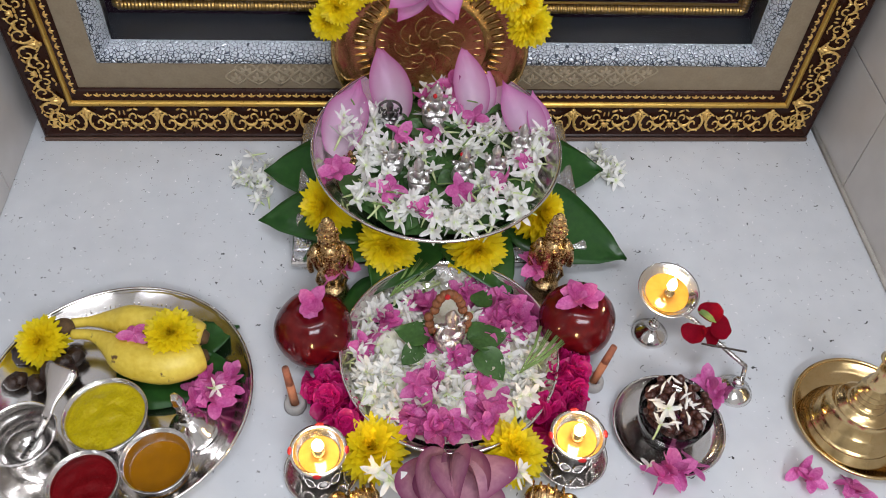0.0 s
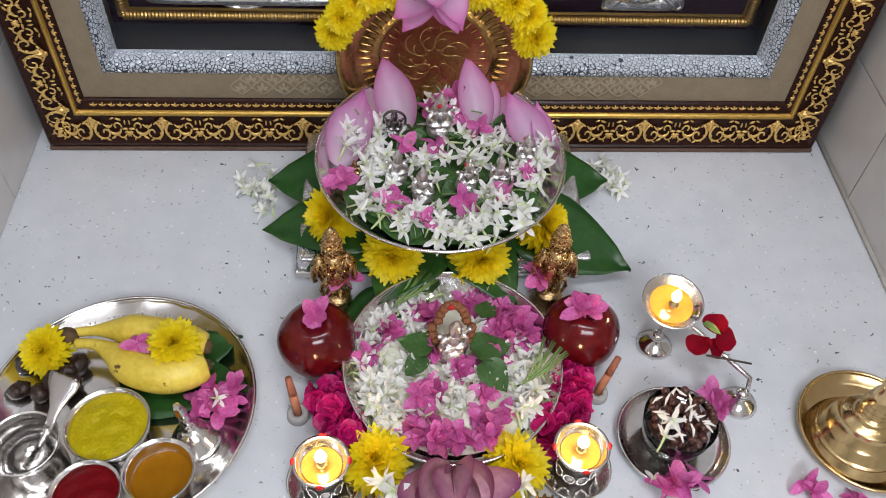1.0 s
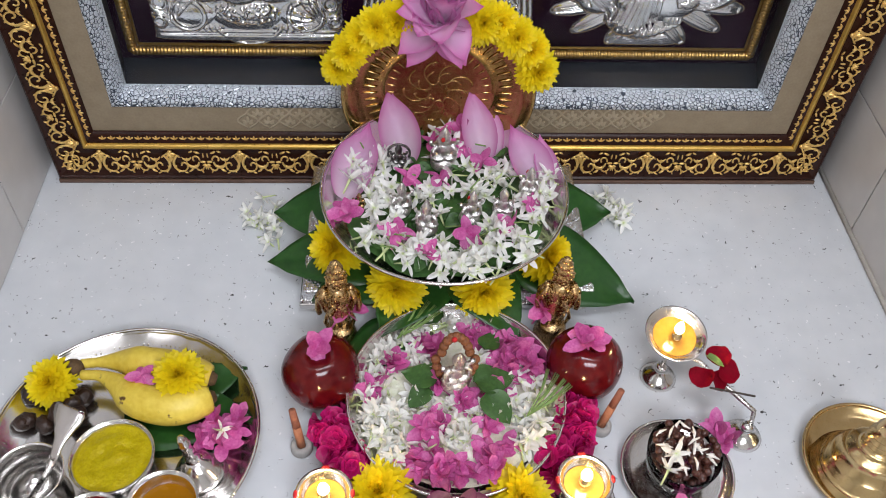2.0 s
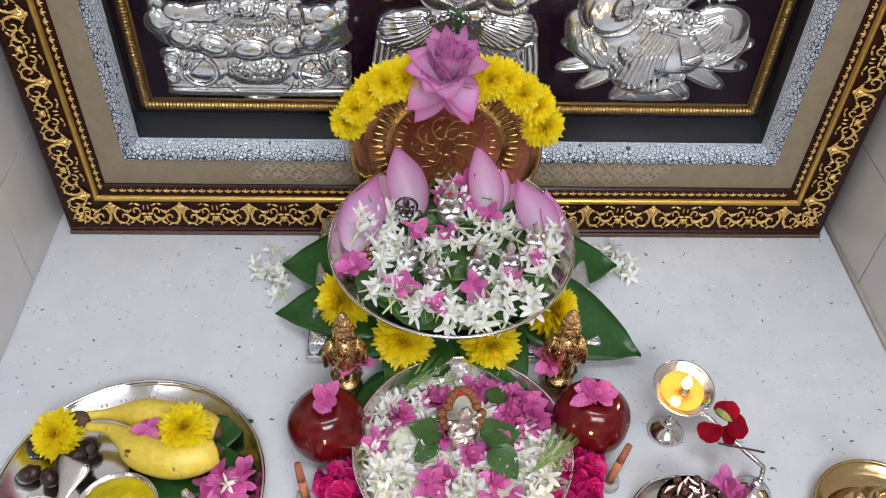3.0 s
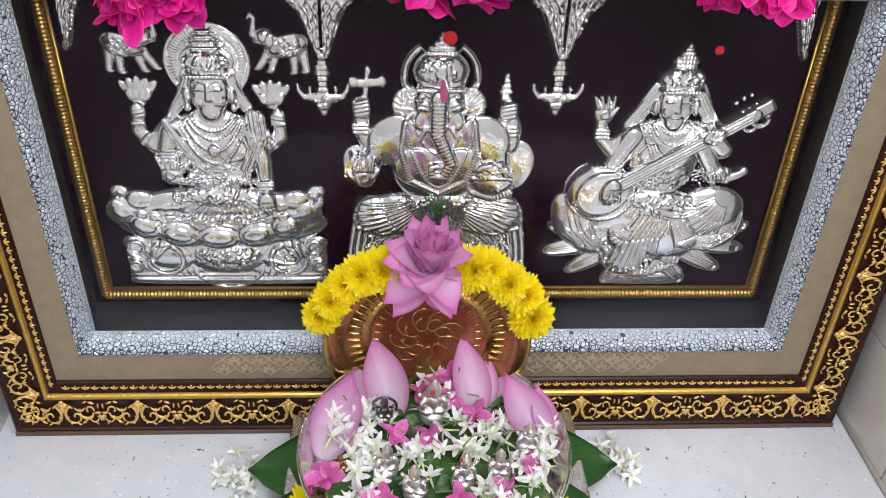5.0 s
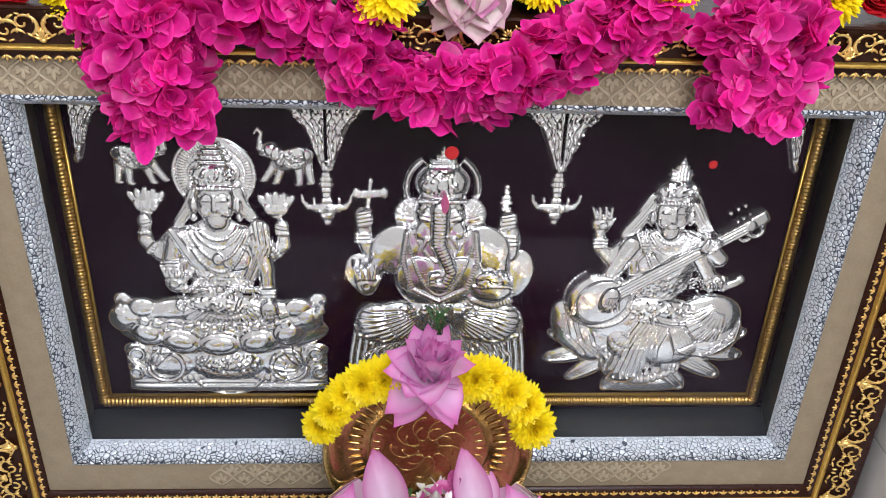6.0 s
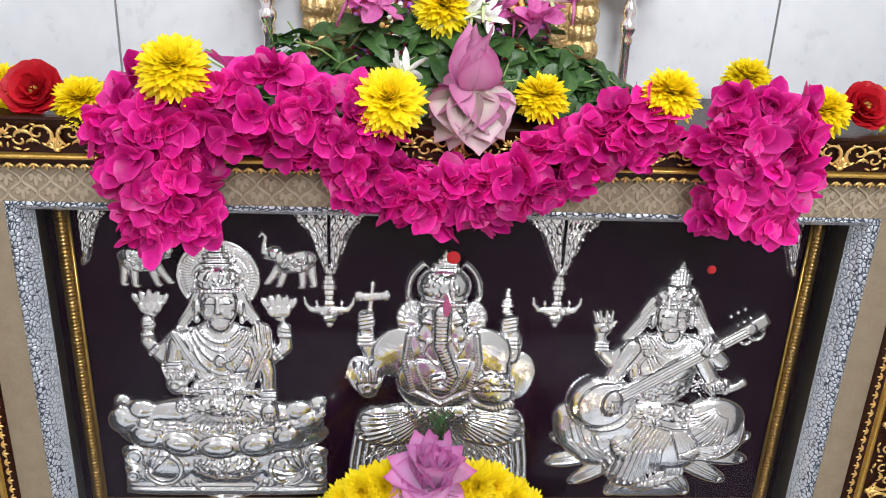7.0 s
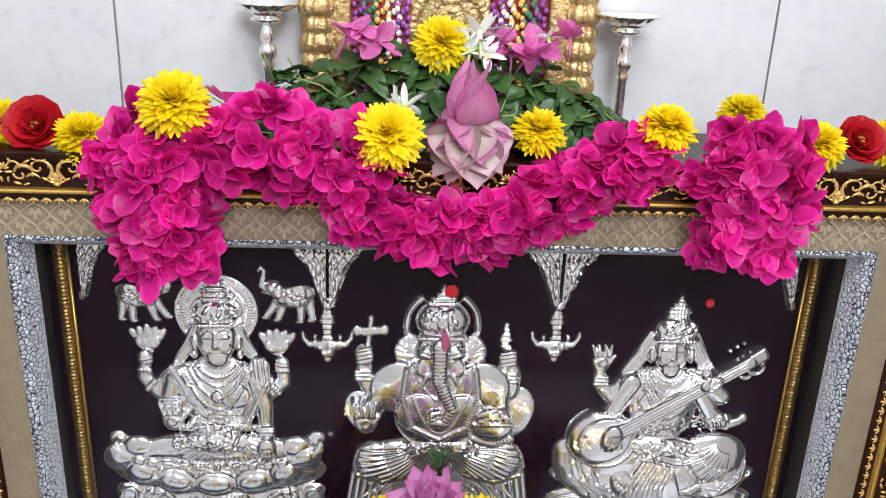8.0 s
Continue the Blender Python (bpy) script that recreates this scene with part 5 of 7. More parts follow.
def rose(x, y, z, R, label, group):
    ob = thing("rose", label, "flower", pose(x, y, z, 55, 0, 0), group)
    k = 0
    for count, el, s in ((6, 8, 1.0), (6, 30, 0.85), (5, 52, 0.68), (4, 70, 0.5), (3, 82, 0.36)):
        for i in range(count):
            k += 1
            g = petal(R * s * 1.1, R * s * 1.25, cup=0.35, curl=0.25, tip=0.4, rows=4, cols=4, base=0.5, frill=0.02, seed=k)
            part("petal", g, RED_ROSE, ob, m=rot(Matrix(), 0, 0, 360 * i / count + 23 * k) @ rot(Matrix(), el, 0, 0))
    part("stamens", blob(0.004, 0.004, 0.004), mat("rose_heart", (0.3, 0.16, 0.02), (0.45, 0.26, 0.04), rough=0.8, bump=0.5), ob, m=pose(0, 0, 0.008))
    return ob


rose(-0.3650, 0.0200, 0.6260, 0.027, "open dark red rose on the frame top", G)
rose(0.3670, 0.0200, 0.6320, 0.024, "open dark red rose on the frame top", G)
bud = lotus("lotus_bud", pose(0.0080, -0.0120, 0.6460, 6, 4, 0) @ Matrix.Scale(1.06, 4), "wilting pale pink lotus bud with folded-back petals", FADED,
            [(6, -56, 0.050, 0.054, -0.05, 0.12), (5, -36, 0.046, 0.050, -0.1, 0.12), (5, -10, 0.042, 0.046, -0.45, 0.15, FADED_TOP), (4, 62, 0.046, 0.034, 0.30, 0.35, FADED_TOP), (4, 76, 0.056, 0.028, 0.10, 0.45, FADED_TOP)])


def along(pts, n):
    """n even places along a polyline, with the direction at each."""
    v = [Vector(p) for p in pts]
    seg = [(b - a).length for a, b in zip(v, v[1:])]
    total, out = sum(seg), []
    for k in range(n):
        d = total * (k + 0.5) / n
        for i, l in enumerate(seg):
            if d <= l or i == len(seg) - 1:
                out.append((v[i].lerp(v[i + 1], d / l), (v[i + 1] - v[i]).normalized()))
                break
            d -= l
    return out


def garland(label, pts, radius, count, meshes, group):
    """A rope of blossoms along pts; every blossom is a part."""
    ob = thing("flower_garland", label, "garland", Matrix.Translation(pts[0]), group)
    base = Vector(pts[0])
    for (p, d), j in zip(along(pts, count), range(count)):
        for _ in range(1):
            side = d.cross(Vector((0, -1, 0))).normalized()
            a = radians(rnd.uniform(-82, 82))
            q = radius * rnd.uniform(0.55, 1.0)
            out = (Vector((0, -1, 0)) * math.cos(a) + side * math.sin(a)).normalized()
            face = (out + Vector((rnd.uniform(-0.8, 0.8), rnd.uniform(-0.4, 0.3), rnd.uniform(-0.6, 0.8)))).normalized()
            m = Matrix.Translation(p - base + out * q) @ face.to_track_quat("Z", "Y").to_matrix().to_4x4() @ Matrix.Rotation(rnd.uniform(0, 6.28), 4, "Z") @ Matrix.Scale(rnd.uniform(0.85, 1.3), 4)
            part("blossom", rnd.choice(meshes), None, ob, m=m)
    part("cord", tube(tuple(Vector(p) - base for p in pts), 0.0018, 6), STEM, ob)
    return ob


GG = "magenta garlands over the frame"
garland("thick magenta blossom garland hanging down the frame front", [(-0.275, -0.012, 0.630), (-0.262, -0.018, 0.60), (-0.252, -0.02, 0.565), (-0.240, -0.02, 0.522)], 0.042, 84, MAGENTAS, GG)
garland("magenta blossom garland draped along the frame top", [(-0.282, 0.0, 0.626), (-0.215, -0.006, 0.628), (-0.160, -0.012, 0.628), (-0.110, -0.014, 0.617), (-0.065, -0.016, 0.588)], 0.038, 96, MAGENTAS, GG)
garland("magenta blossom garland sagging across the frame front", [(-0.105, -0.014, 0.600), (-0.070, -0.016, 0.572), (-0.025, -0.018, 0.552), (0.02, -0.018, 0.556), (0.060, -0.016, 0.575), (0.105, -0.014, 0.602), (0.150, -0.012, 0.618), (0.172, -0.010, 0.628)], 0.026, 118, MAGENTAS, GG)
garland("thick magenta blossom garland hanging down the frame front", [(0.262, -0.005, 0.650), (0.255, -0.018, 0.61), (0.252, -0.02, 0.575), (0.258, -0.02, 0.540)], 0.046, 92, MAGENTAS, GG)


def sprig_heap(name, label, m, spread, count, L, stems):
    """A heap of small leaves on stems; spread(r) gives a place and an outward direction."""
    ob = thing(name, label, "leaves", m)
    g, t = Geo(), Geo()
    leaves = [leaf_geo(L * s, L * q * s, 0.08, d, k) for k, (s, q, d) in enumerate(((0.8, 0.62, 0.4), (1.0, 0.7, 0.25), (1.15, 0.6, 0.5), (0.65, 0.5, 0.1), (0.9, 0.34, 0.3)))]
    for _ in range(count):
        p, d = spread(rnd)
        face = (Vector(d) + Vector((rnd.uniform(-0.6, 0.6), rnd.uniform(-0.6, 0.6), rnd.uniform(-0.3, 0.6)))).normalized()
        g.add(rnd.choice(leaves), Matrix.Translation(p) @ face.to_track_quat("Z", "Y").to_matrix().to_4x4() @ Matrix.Rotation(rnd.uniform(0, 6.28), 4, "Z"))
    for _ in range(stems):
        p, d = spread(rnd)
        q = Vector(p) + Vector((rnd.uniform(-1, 1), rnd.uniform(-0.4, 0.2), rnd.uniform(-0.1, 0.5))).normalized() * L * 1.6
        t.add(tube([p, (Vector(p) + q) / 2 + Vector((0, 0, L * 0.15)), q], 0.0009, 5))
    tagged(part("foliage", g, SPRIG, ob, "small green leaves"), kind="stuff")
    tagged(part("stalk", t, STEM, ob), kind="stuff")
    return ob


def heap_shape(r):
    u = r.uniform(-1, 1)
    top = 0.092 * (1 - abs(u) ** 1.9) + 0.014
    a = r.uniform(-0.2, 1.0) * math.pi / 2
    return ((-0.018 + u * 0.195, 0.070 - 0.045 * math.cos(a) * (1 - 0.5 * abs(u)), 0.613 + top * r.uniform(0.45, 1.0) * max(0.25, math.sin(max(a, 0.1)))), (u * 0.5, -math.cos(a), 0.35 + math.sin(a)))


sprig_heap("basil_heap", "heap of fresh green basil sprigs on the frame top", pose(0, 0, 0), heap_shape, 640, 0.031, 30)
GT = "flowers on the basil heap"
chrysanthemum(-0.0150, 0.0450, 0.7060, 0.026, 45, 5, "yellow chrysanthemum on the basil heap", GT, 1)
jasmines([(0.0160, 0.0350, 0.7050), (0.0080, 0.0350, 0.7090), (0.0240, 0.0330, 0.6980), (0.0010, 0.0350, 0.7000), (0.0180, 0.0400, 0.7160), (-0.0460, 0.0120, 0.6550), (-0.0530, 0.0140, 0.6570), (0.0800, 0.0500, 0.7130)], GT, 1.35)
pinks([(-0.0990, 0.0450, 0.7100), (-0.0860, 0.0480, 0.7150), (-0.0720, 0.0450, 0.7070), (0.0470, 0.0450, 0.7010), (0.0620, 0.0400, 0.6980), (0.0720, 0.0450, 0.7040), (0.1010, 0.0550, 0.7140), (0.0350, 0.0500, 0.7060)], GT, 1.15)

# small gilt shrine picture and silver lamp stands on the frame top
shrine = thing("shrine_picture", "small gilt shrine picture of a decorated figure on the frame top", "picture", pose(-0.004, 0.125, 0.6135))
GILT_ART = mat("gilt_relief", (0.34, 0.19, 0.05), (0.90, 0.68, 0.34), rough=0.32, metal=0.7, scale=150, bump=0.8, bscale=330)
part("backing_board", box(-0.118, 0.118, 0.004, 0.012, 0.0, 0.26), mat("red_backdrop", (0.30, 0.02, 0.03), (0.42, 0.05, 0.05), rough=0.6, scale=60), shrine, "red backdrop", smooth=False)
for sx in (-1, 1):
    rings = [(0.021, 0)]
    for j in range(14):
        q, z = (0.0160, 0.0150, 0.0175, 0.0145)[j % 4], 0.006 + 0.017 * j
        rings += [(q - 0.0015, z), (q, z + 0.002), (q + 0.0008, z + 0.007), (q, z + 0.012), (q - 0.0022, z + 0.0145)]
    pil = part("pillar", lathe(rings + [(0.012, 0.25)], 48, lambda a, r: 0.0011 * math.cos(12 * a)), GILT_ART, shrine, "turned gilt pillar", m=pose(sx * 0.128, 0.0, 0))
    part("frame_stile", box(-0.010, 0.010, -0.008, 0.010, 0, 0.26, 0.002), GILT_ART, shrine, "gilt stile", m=pose(sx * 0.106, 0, 0))
    for cname, off, colour in (("purple", 0.087, (0.20, 0.05, 0.22)), ("green", 0.078, (0.04, 0.16, 0.08)), ("gold", 0.066, (0.60, 0.38, 0.10)), ("white", 0.055, (0.62, 0.60, 0.52)), ("violet", 0.046, (0.24, 0.06, 0.28))):
        g = Geo()
        for k in range(88):
            g.add(blob(0.0030, 0.0026, 0.0034, 7, 5), Matrix.Translation((sx * (off + 0.006 * math.sin(k * 2.4)), -0.001 + 0.002 * math.cos(k * 1.7), 0.006 + k * 0.0028)))
        tagged(part("garland_strip", g, mat("painted_" + cname, colour, tuple(min(1, c * 1.6) for c in colour), rough=0.5, scale=200), shrine, "painted " + cname + " garland"), kind="stuff")
fig = Relief(-0.05, 0.05, 0.0, 0.26, 0.0012)
fig.slab(0, 0.13, 0.040, 0.13, 0.006, rip=("u", 330, 0.0016)).egg(0, 0.10, 0.030, 0.055, 0.012, rip=("d", 22, 0.002)).egg(0, 0.19, 0.034, 0.05, 0.012, rip=("d", 16, 0.002)).ring(0, 0.10, 0.036, 0.005, 0.005, 0.008, rip=("a", 40, 0.001)).ring(0, 0.15, 0.026, 0.004, 0.005, 0.010, rip=("a", 40, 0.001))
part("gilt_figure", fig.geo(0.004), GILT_ART, shrine, "gilt embossed figure")


def lamp_stand(m):
    ob = thing("lamp_stand", "slender silver lamp stand with a fluted cup on top", "lamp stand", m, "silver lamp stands")
    part("stem", lathe([(0.018, 0), (0.018, 0.004), (0.007, 0.010), (0.005, 0.02), (0.0048, 0.055), (0.007, 0.060), (0.005, 0.064), (0.0085, 0.070), (0.0085, 0.076), (0.005, 0.080), (0.0075, 0.086), (0.006, 0.092), (0.0035, 0.10)], 16), SILVER, ob)
    part("cup", lathe([(0.0035, 0.099), (0.014, 0.101), (0.0155, 0.103), (0.0145, 0.1045), (0.011, 0.106), (0.020, 0.110), (0.0295, 0.1165), (0.0300, 0.1180), (0.0285, 0.1185), (0.018, 0.1130), (0.004, 0.111)], 56, lambda a, r: 0.0010 * math.cos(14 * a) if r > 0.016 else 0), SILVER, ob, "fluted cup")
    return ob


lamp_stand(pose(-0.178, 0.11, 0.6135))
lamp_stand(pose(0.167, 0.11, 0.6135))

# ---- brass plate with flowers, leaning on the picture glass ----
tray = thing("brass_plate", "embossed coppery brass plate standing upright against the picture", "plate", pose(-0.014, -0.028, 0.165, 87, 0, 0))
part("dish", lathe([(0.0, 0.006), (0.060, 0.006), (0.062, 0.008), (0.066, 0.006), (0.088, 0.008), (0.091, 0.012), (0.100, 0.016), (0.108, 0.018), (0.110, 0.016), (0.108, 0.013), (0.09, 0.006), (0.06, 0.0), (0.0, 0.0)], 72), COPPERY, tray)
g = Geo()
for k in range(54):
    g.add(blob(0.009, 0.0016, 0.0014, 8, 4), Matrix.Rotation(2 * math.pi * k / 54, 4, "Z") @ Matrix.Translation((0.0775, 0, 0.0075)))
tagged(part("fluting", g, COPPERY, tray, "radial embossed flutes"), kind="stuff")
g = Geo()
for k in range(9):
    turned = Matrix.Rotation(2 * math.pi * (k + 0.25) / 9, 4, "Z")
    g.add(tube([(x, y, 0.0058) for x, y, _ in arc(0.030, 0.0, 0.022, 170, 10, 14, 0.009)], 0.0009, 5), turned)
    g.add(tube([(x, y, 0.0058) for x, y, _ in arc(0.016, 0.004, 0.011, 10, 260, 12, 0.003)], 0.0009, 5), turned)
for k in range(36):
    g.add(blob(0.0055, 0.0012, 0.0010, 8, 4), Matrix.Rotation(2 * math.pi * k / 36, 4, "Z") @ Matrix.Translation((0.054, 0, 0.0060)))
tagged(part("scroll_relief", g, COPPERY, tray, "embossed scrolls"), kind="stuff")
GY = "flowers round the brass plate rim"
for k, (x, z, R) in enumerate(((-0.124, 0.208, 0.0200), (-0.112, 0.230, 0.0205), (-0.098, 0.247, 0.0200), (-0.080, 0.262, 0.0225), (-0.060, 0.266, 0.0240), (0.028, 0.268, 0.0245), (0.045, 0.266, 0.0215), (0.064, 0.251, 0.0225), (0.082, 0.233, 0.0220), (0.092, 0.208, 0.0240))):
    chrysanthemum(x, -0.046 - 0.003 * (k % 2), z, R, 66, 420 * (x + 0.014) + rnd.uniform(-8, 8), "yellow chrysanthemum tucked round the brass plate rim", GY, k)
lotus("lotus_flower", pose(-0.0160, -0.0570, 0.2740, 14, 0, 10) @ Matrix.Scale(1.12, 4), "open pink lotus flower resting on the brass plate", LOTUS,
      [(6, -40, 0.050, 0.034, 0.06, 0.2), (6, -8, 0.050, 0.032, -0.22, 0.25), (7, 34, 0.050, 0.032, -0.10, 0.32), (8, 58, 0.054, 0.028, 0.10, 0.4), (8, 70, 0.052, 0.022, 0.16, 0.5), (9, 80, 0.048, 0.014, 0.10, 0.5)])
g = Geo()
for k in range(14):
    g.add(tube([(rnd.uniform(-0.004, 0.004), 0, 0), (rnd.uniform(-0.012, 0.012), rnd.uniform(-0.006, 0.004), 0.03), (rnd.uniform(-0.022, 0.022), rnd.uniform(-0.008, 0.008), 0.05)], 0.0008, 4))
tagged(part("grass_tuft", g, LEAF, m=pose(-0.0090, -0.0640, 0.3300) @ Matrix.Scale(0.62, 4)), "small tuft of green grass behind the lotus", "grass")


# ---- silver stool with leaves and the large flower plate ----
stool = thing("silver_stool", "low stool covered in hammered silver foil on the stone floor", "stool", pose(-0.003, -0.112, 0))
part("top_board", box(-0.163, 0.163, -0.106, 0.100, 0.016, 0.034, 0.003), FOIL, stool, smooth=False)
part("lower_rim", box(-0.167, 0.167, -0.110, 0.104, 0.008, 0.0155, 0.002), STEEL, stool, "plain silver rim", smooth=False)
for sx in (-1, 1):
    for sy in (-1, 1):
        part("foot", lathe([(0.012, 0.0), (0.014, 0.003), (0.011, 0.008), (0.0, 0.008)], 16), TARNISH, stool, m=pose(sx * 0.148, -0.003 + sy * 0.092, 0))

betel_leaf(-0.085, -0.100, 0.042, 176, 0.125, 0.094, 0.16, -12, 1)
betel_leaf(-0.060, -0.172, 0.043, 178, 0.150, 0.092, 0.14, -8, 2)
betel_leaf(0.075, -0.092, 0.042, 0, 0.125, 0.094, 0.16, 12, 3)
betel_leaf(0.070, -0.160, 0.044, -28, 0.150, 0.100, 0.15, 10, 4)
betel_leaf(-0.020, -0.185, 0.045, 238, 0.110, 0.085, 0.16, 0, 5)
betel_leaf(0.015, -0.190, 0.046, 300, 0.105, 0.080, 0.16, 0, 6)
betel_leaf(-0.05, -0.180, 0.0445, 205, 0.115, 0.085, 0.16, 0, 7)
betel_leaf(-0.052, -0.262, 0.020, 215, 0.085, 0.070, 0.12, 6, 8)

GU = "chrysanthemums under the large plate"
for k, (x, y, z, tx, ty) in enumerate(((-0.1280, -0.1740, 0.0600, 35, -45), (-0.0610, -0.2300, 0.0580, 60, -10), (0.0320, -0.2350, 0.0580, 60, 8), (0.1030, -0.1910, 0.0620, 35, 45))):
    chrysanthemum(x, y, z, 0.032, tx, ty, "yellow chrysanthemum tucked under the large flower plate", GU, k)

riser = tagged(part("inverted_bowl", lathe([(0.0, 0.098), (0.05, 0.098), (0.056, 0.094), (0.066, 0.06), (0.072, 0.046), (0.070, 0.045)], 40), STEEL, m=pose(-0.009, -0.135, 0)), "upturned steel bowl carrying the large plate", "bowl")


def deep_plate(name, label, m, R, depth, material, wave=None):
    """A round plate with a rolled rim and thickness; z 0 is its underside."""
    ob = thing(name, label, "plate", m)
    prof = [(0.0, 0.0), (R * 0.80, 0.0), (R * 0.90, depth * 0.30), (R * 0.97, depth * 0.86), (R * 0.985, depth), (R, depth + 0.001), (R * 1.003, depth + 0.0002), (R, depth - 0.0012),
            (R * 0.985, depth - 0.001)]
    inner = [(R * 0.985, depth - 0.0008), (R * 0.965, depth * 0.86), (R * 0.89, depth * 0.32), (R * 0.79, 0.0022), (0.0, 0.002)]
    part("dish", lathe(prof[:7] + inner[1:], 72, wave), material, ob)
    rim = [(R * math.cos(a), R * math.sin(a), depth + 0.0008) for a in (2 * math.pi * k / 72 for k in range(73))]
    part("rim", tube(rim, 0.0018, 8, cap=False), material, ob, "rolled rim")
    return ob


PX, PY, PZ = -0.009, -0.143, 0.0985
deep_plate("flower_plate", "deep polished silver plate heaped with flowers, petals and small figures", pose(PX, PY, PZ, 2.0, 0, 0), 0.1335, 0.024, STEEL)
FZ = PZ + 0.010
GA = "flowers in the large plate"


def petal_between(base, tip, W, c, seed):
    """A big loose lotus petal from base to tip, its hollow towards the viewer's side (-y, up)."""
    b, t = Vector(base), Vector(tip)
    ya = (t - b).normalized()
    za = Vector((0, -0.55, 0.83))
    za = (za - ya * za.dot(ya)).normalized()
    xa = ya.cross(za)
    m = Matrix.Translation(b) @ Matrix((xa, ya, za)).transposed().to_4x4()
    ob = part("lotus_petal", petal((t - b).length * 1.04, W * 0.78, cup=0.50, curl=c, tip=0.80, rows=14, cols=10, base=0.50, frill=0.055, seed=seed, point=0.2), LOTUS, m=m)
    return tagged(ob, "large loose pink lotus petal standing at the plate rim", "petal", "lotus petals")


for k, (base, tip, W) in enumerate((((-0.1180, -0.1500, 0.1090), (-0.0930, -0.0560, 0.1320), 0.048), ((-0.0500, -0.0900, 0.1060), (-0.0720, -0.0260, 0.1620), 0.046),
                                     ((0.0380, -0.0850, 0.1060), (0.0220, -0.0240, 0.1620), 0.040), ((0.0520, -0.0740, 0.1050), (0.0510, -0.0260, 0.1380), 0.022), ((0.1020, -0.1370, 0.1080), (0.0680, -0.0640, 0.1380), 0.044), ((0.1090, -0.1240, 0.1060), (0.1000, -0.0740, 0.1350), 0.026))):
    petal_between(base, tip, W, 0.06 + 0.03 * (k % 3), k)


def idol(x, y, z, H_, material, label, seed, arch=False):
    """A tiny cast seated figure, one plain mesh."""
    r, g = random.Random(seed), Geo()
    g.add(lathe([(0.0, 0), (0.0088, 0), (0.009, 0.002), (0.0075, 0.003), (0.008, 0.006), (0.0, 0.0065)], 14))
    for sx in (-1, 1):
        g.add(blob(0.0058, 0.0042, 0.0028, 8, 6), pose(sx * 0.0042, -0.0015, 0.0085, 0, 0, sx * 15))
        g.add(tube([(sx * 0.0045, 0, 0.0190), (sx * 0.0078, -0.001, 0.0150), (sx * 0.0068, -0.004, 0.0120)], [0.0019, 0.0016, 0.0014], 6))
        g.add(tube([(sx * 0.0045, 0.001, 0.0190), (sx * 0.0088, 0.001, 0.0190), (sx * 0.0092, 0, 0.0235)], [0.0017, 0.0014, 0.0016], 6))
    g.add(blob(0.0052, 0.0042, 0.0068, 10, 8), pose(0, 0, 0.0145))
    g.add(blob(0.0038, 0.0038, 0.0044, 10, 8), pose(0, -0.0005, 0.0245))
    g.add(lathe([(0.0040, 0.0265), (0.0043, 0.0285), (0.0032, 0.0310), (0.0024, 0.0325), (0.0016, 0.0350), (0.0, 0.0365)], 10))
    if arch:
        g.add(tube([(0.0125 * math.cos(a), 0.003, 0.018 + 0.0145 * math.sin(a)) for a in (math.pi * k / 14 for k in range(-2, 17))], 0.0015, 6))
    ob = part("figurine", g, material, m=pose(x, y, z, 8, 0, r.uniform(-20, 20)) @ Matrix.Scale(H_ / 0.0365, 4))
    return tagged(ob, label, "figurine", "small silver figures")


SILVER_CAST = mat("cast_silver", (0.66, 0.65, 0.63), (0.88, 0.87, 0.86), rough=0.3, metal=1.0, scale=200, bump=0.5, bscale=700)
for k, (x, y, z) in enumerate(((-0.0570, -0.1740, 0.1100), (-0.0290, -0.2010, 0.1100), (0.0160, -0.1880, 0.1100), (0.0520, -0.1800, 0.1100), (0.0830, -0.1500, 0.1120), (-0.0090, -0.0980, 0.1080))):
    idol(x, y + 0.004, z + 0.004, (0.046, 0.048, 0.048, 0.044, 0.044, 0.060)[k], SILVER_CAST, "small cast silver seated figure among the flowers", k)
idol(-0.0590, -0.1010, 0.1150, 0.036, mat("black_silver", (0.10, 0.10, 0.10), (0.3, 0.29, 0.28), rough=0.3, metal=1, scale=300, bump=0.4), "small blackened figure inside a ring-shaped arch", 9, True)
idol(-0.1010, -0.1630, 0.1100, 0.026, OLD_BRASS, "tiny copper-coloured figure among the flowers", 10)
for k, (x, y, z) in enumerate(((-0.0570, -0.1750, 0.1500), (-0.0300, -0.2020, 0.1520), (0.0140, -0.1880, 0.1520), (0.0790, -0.1470, 0.1500), (-0.0110, -0.1110, 0.1630))):
    tagged(part("red_mark", blob(0.0024, 0.0018, 0.0032, 8, 6), KUMKUM, m=pose(x, y - 0.002, z)), "red powder mark on a silver figure", "mark", "red powder marks")

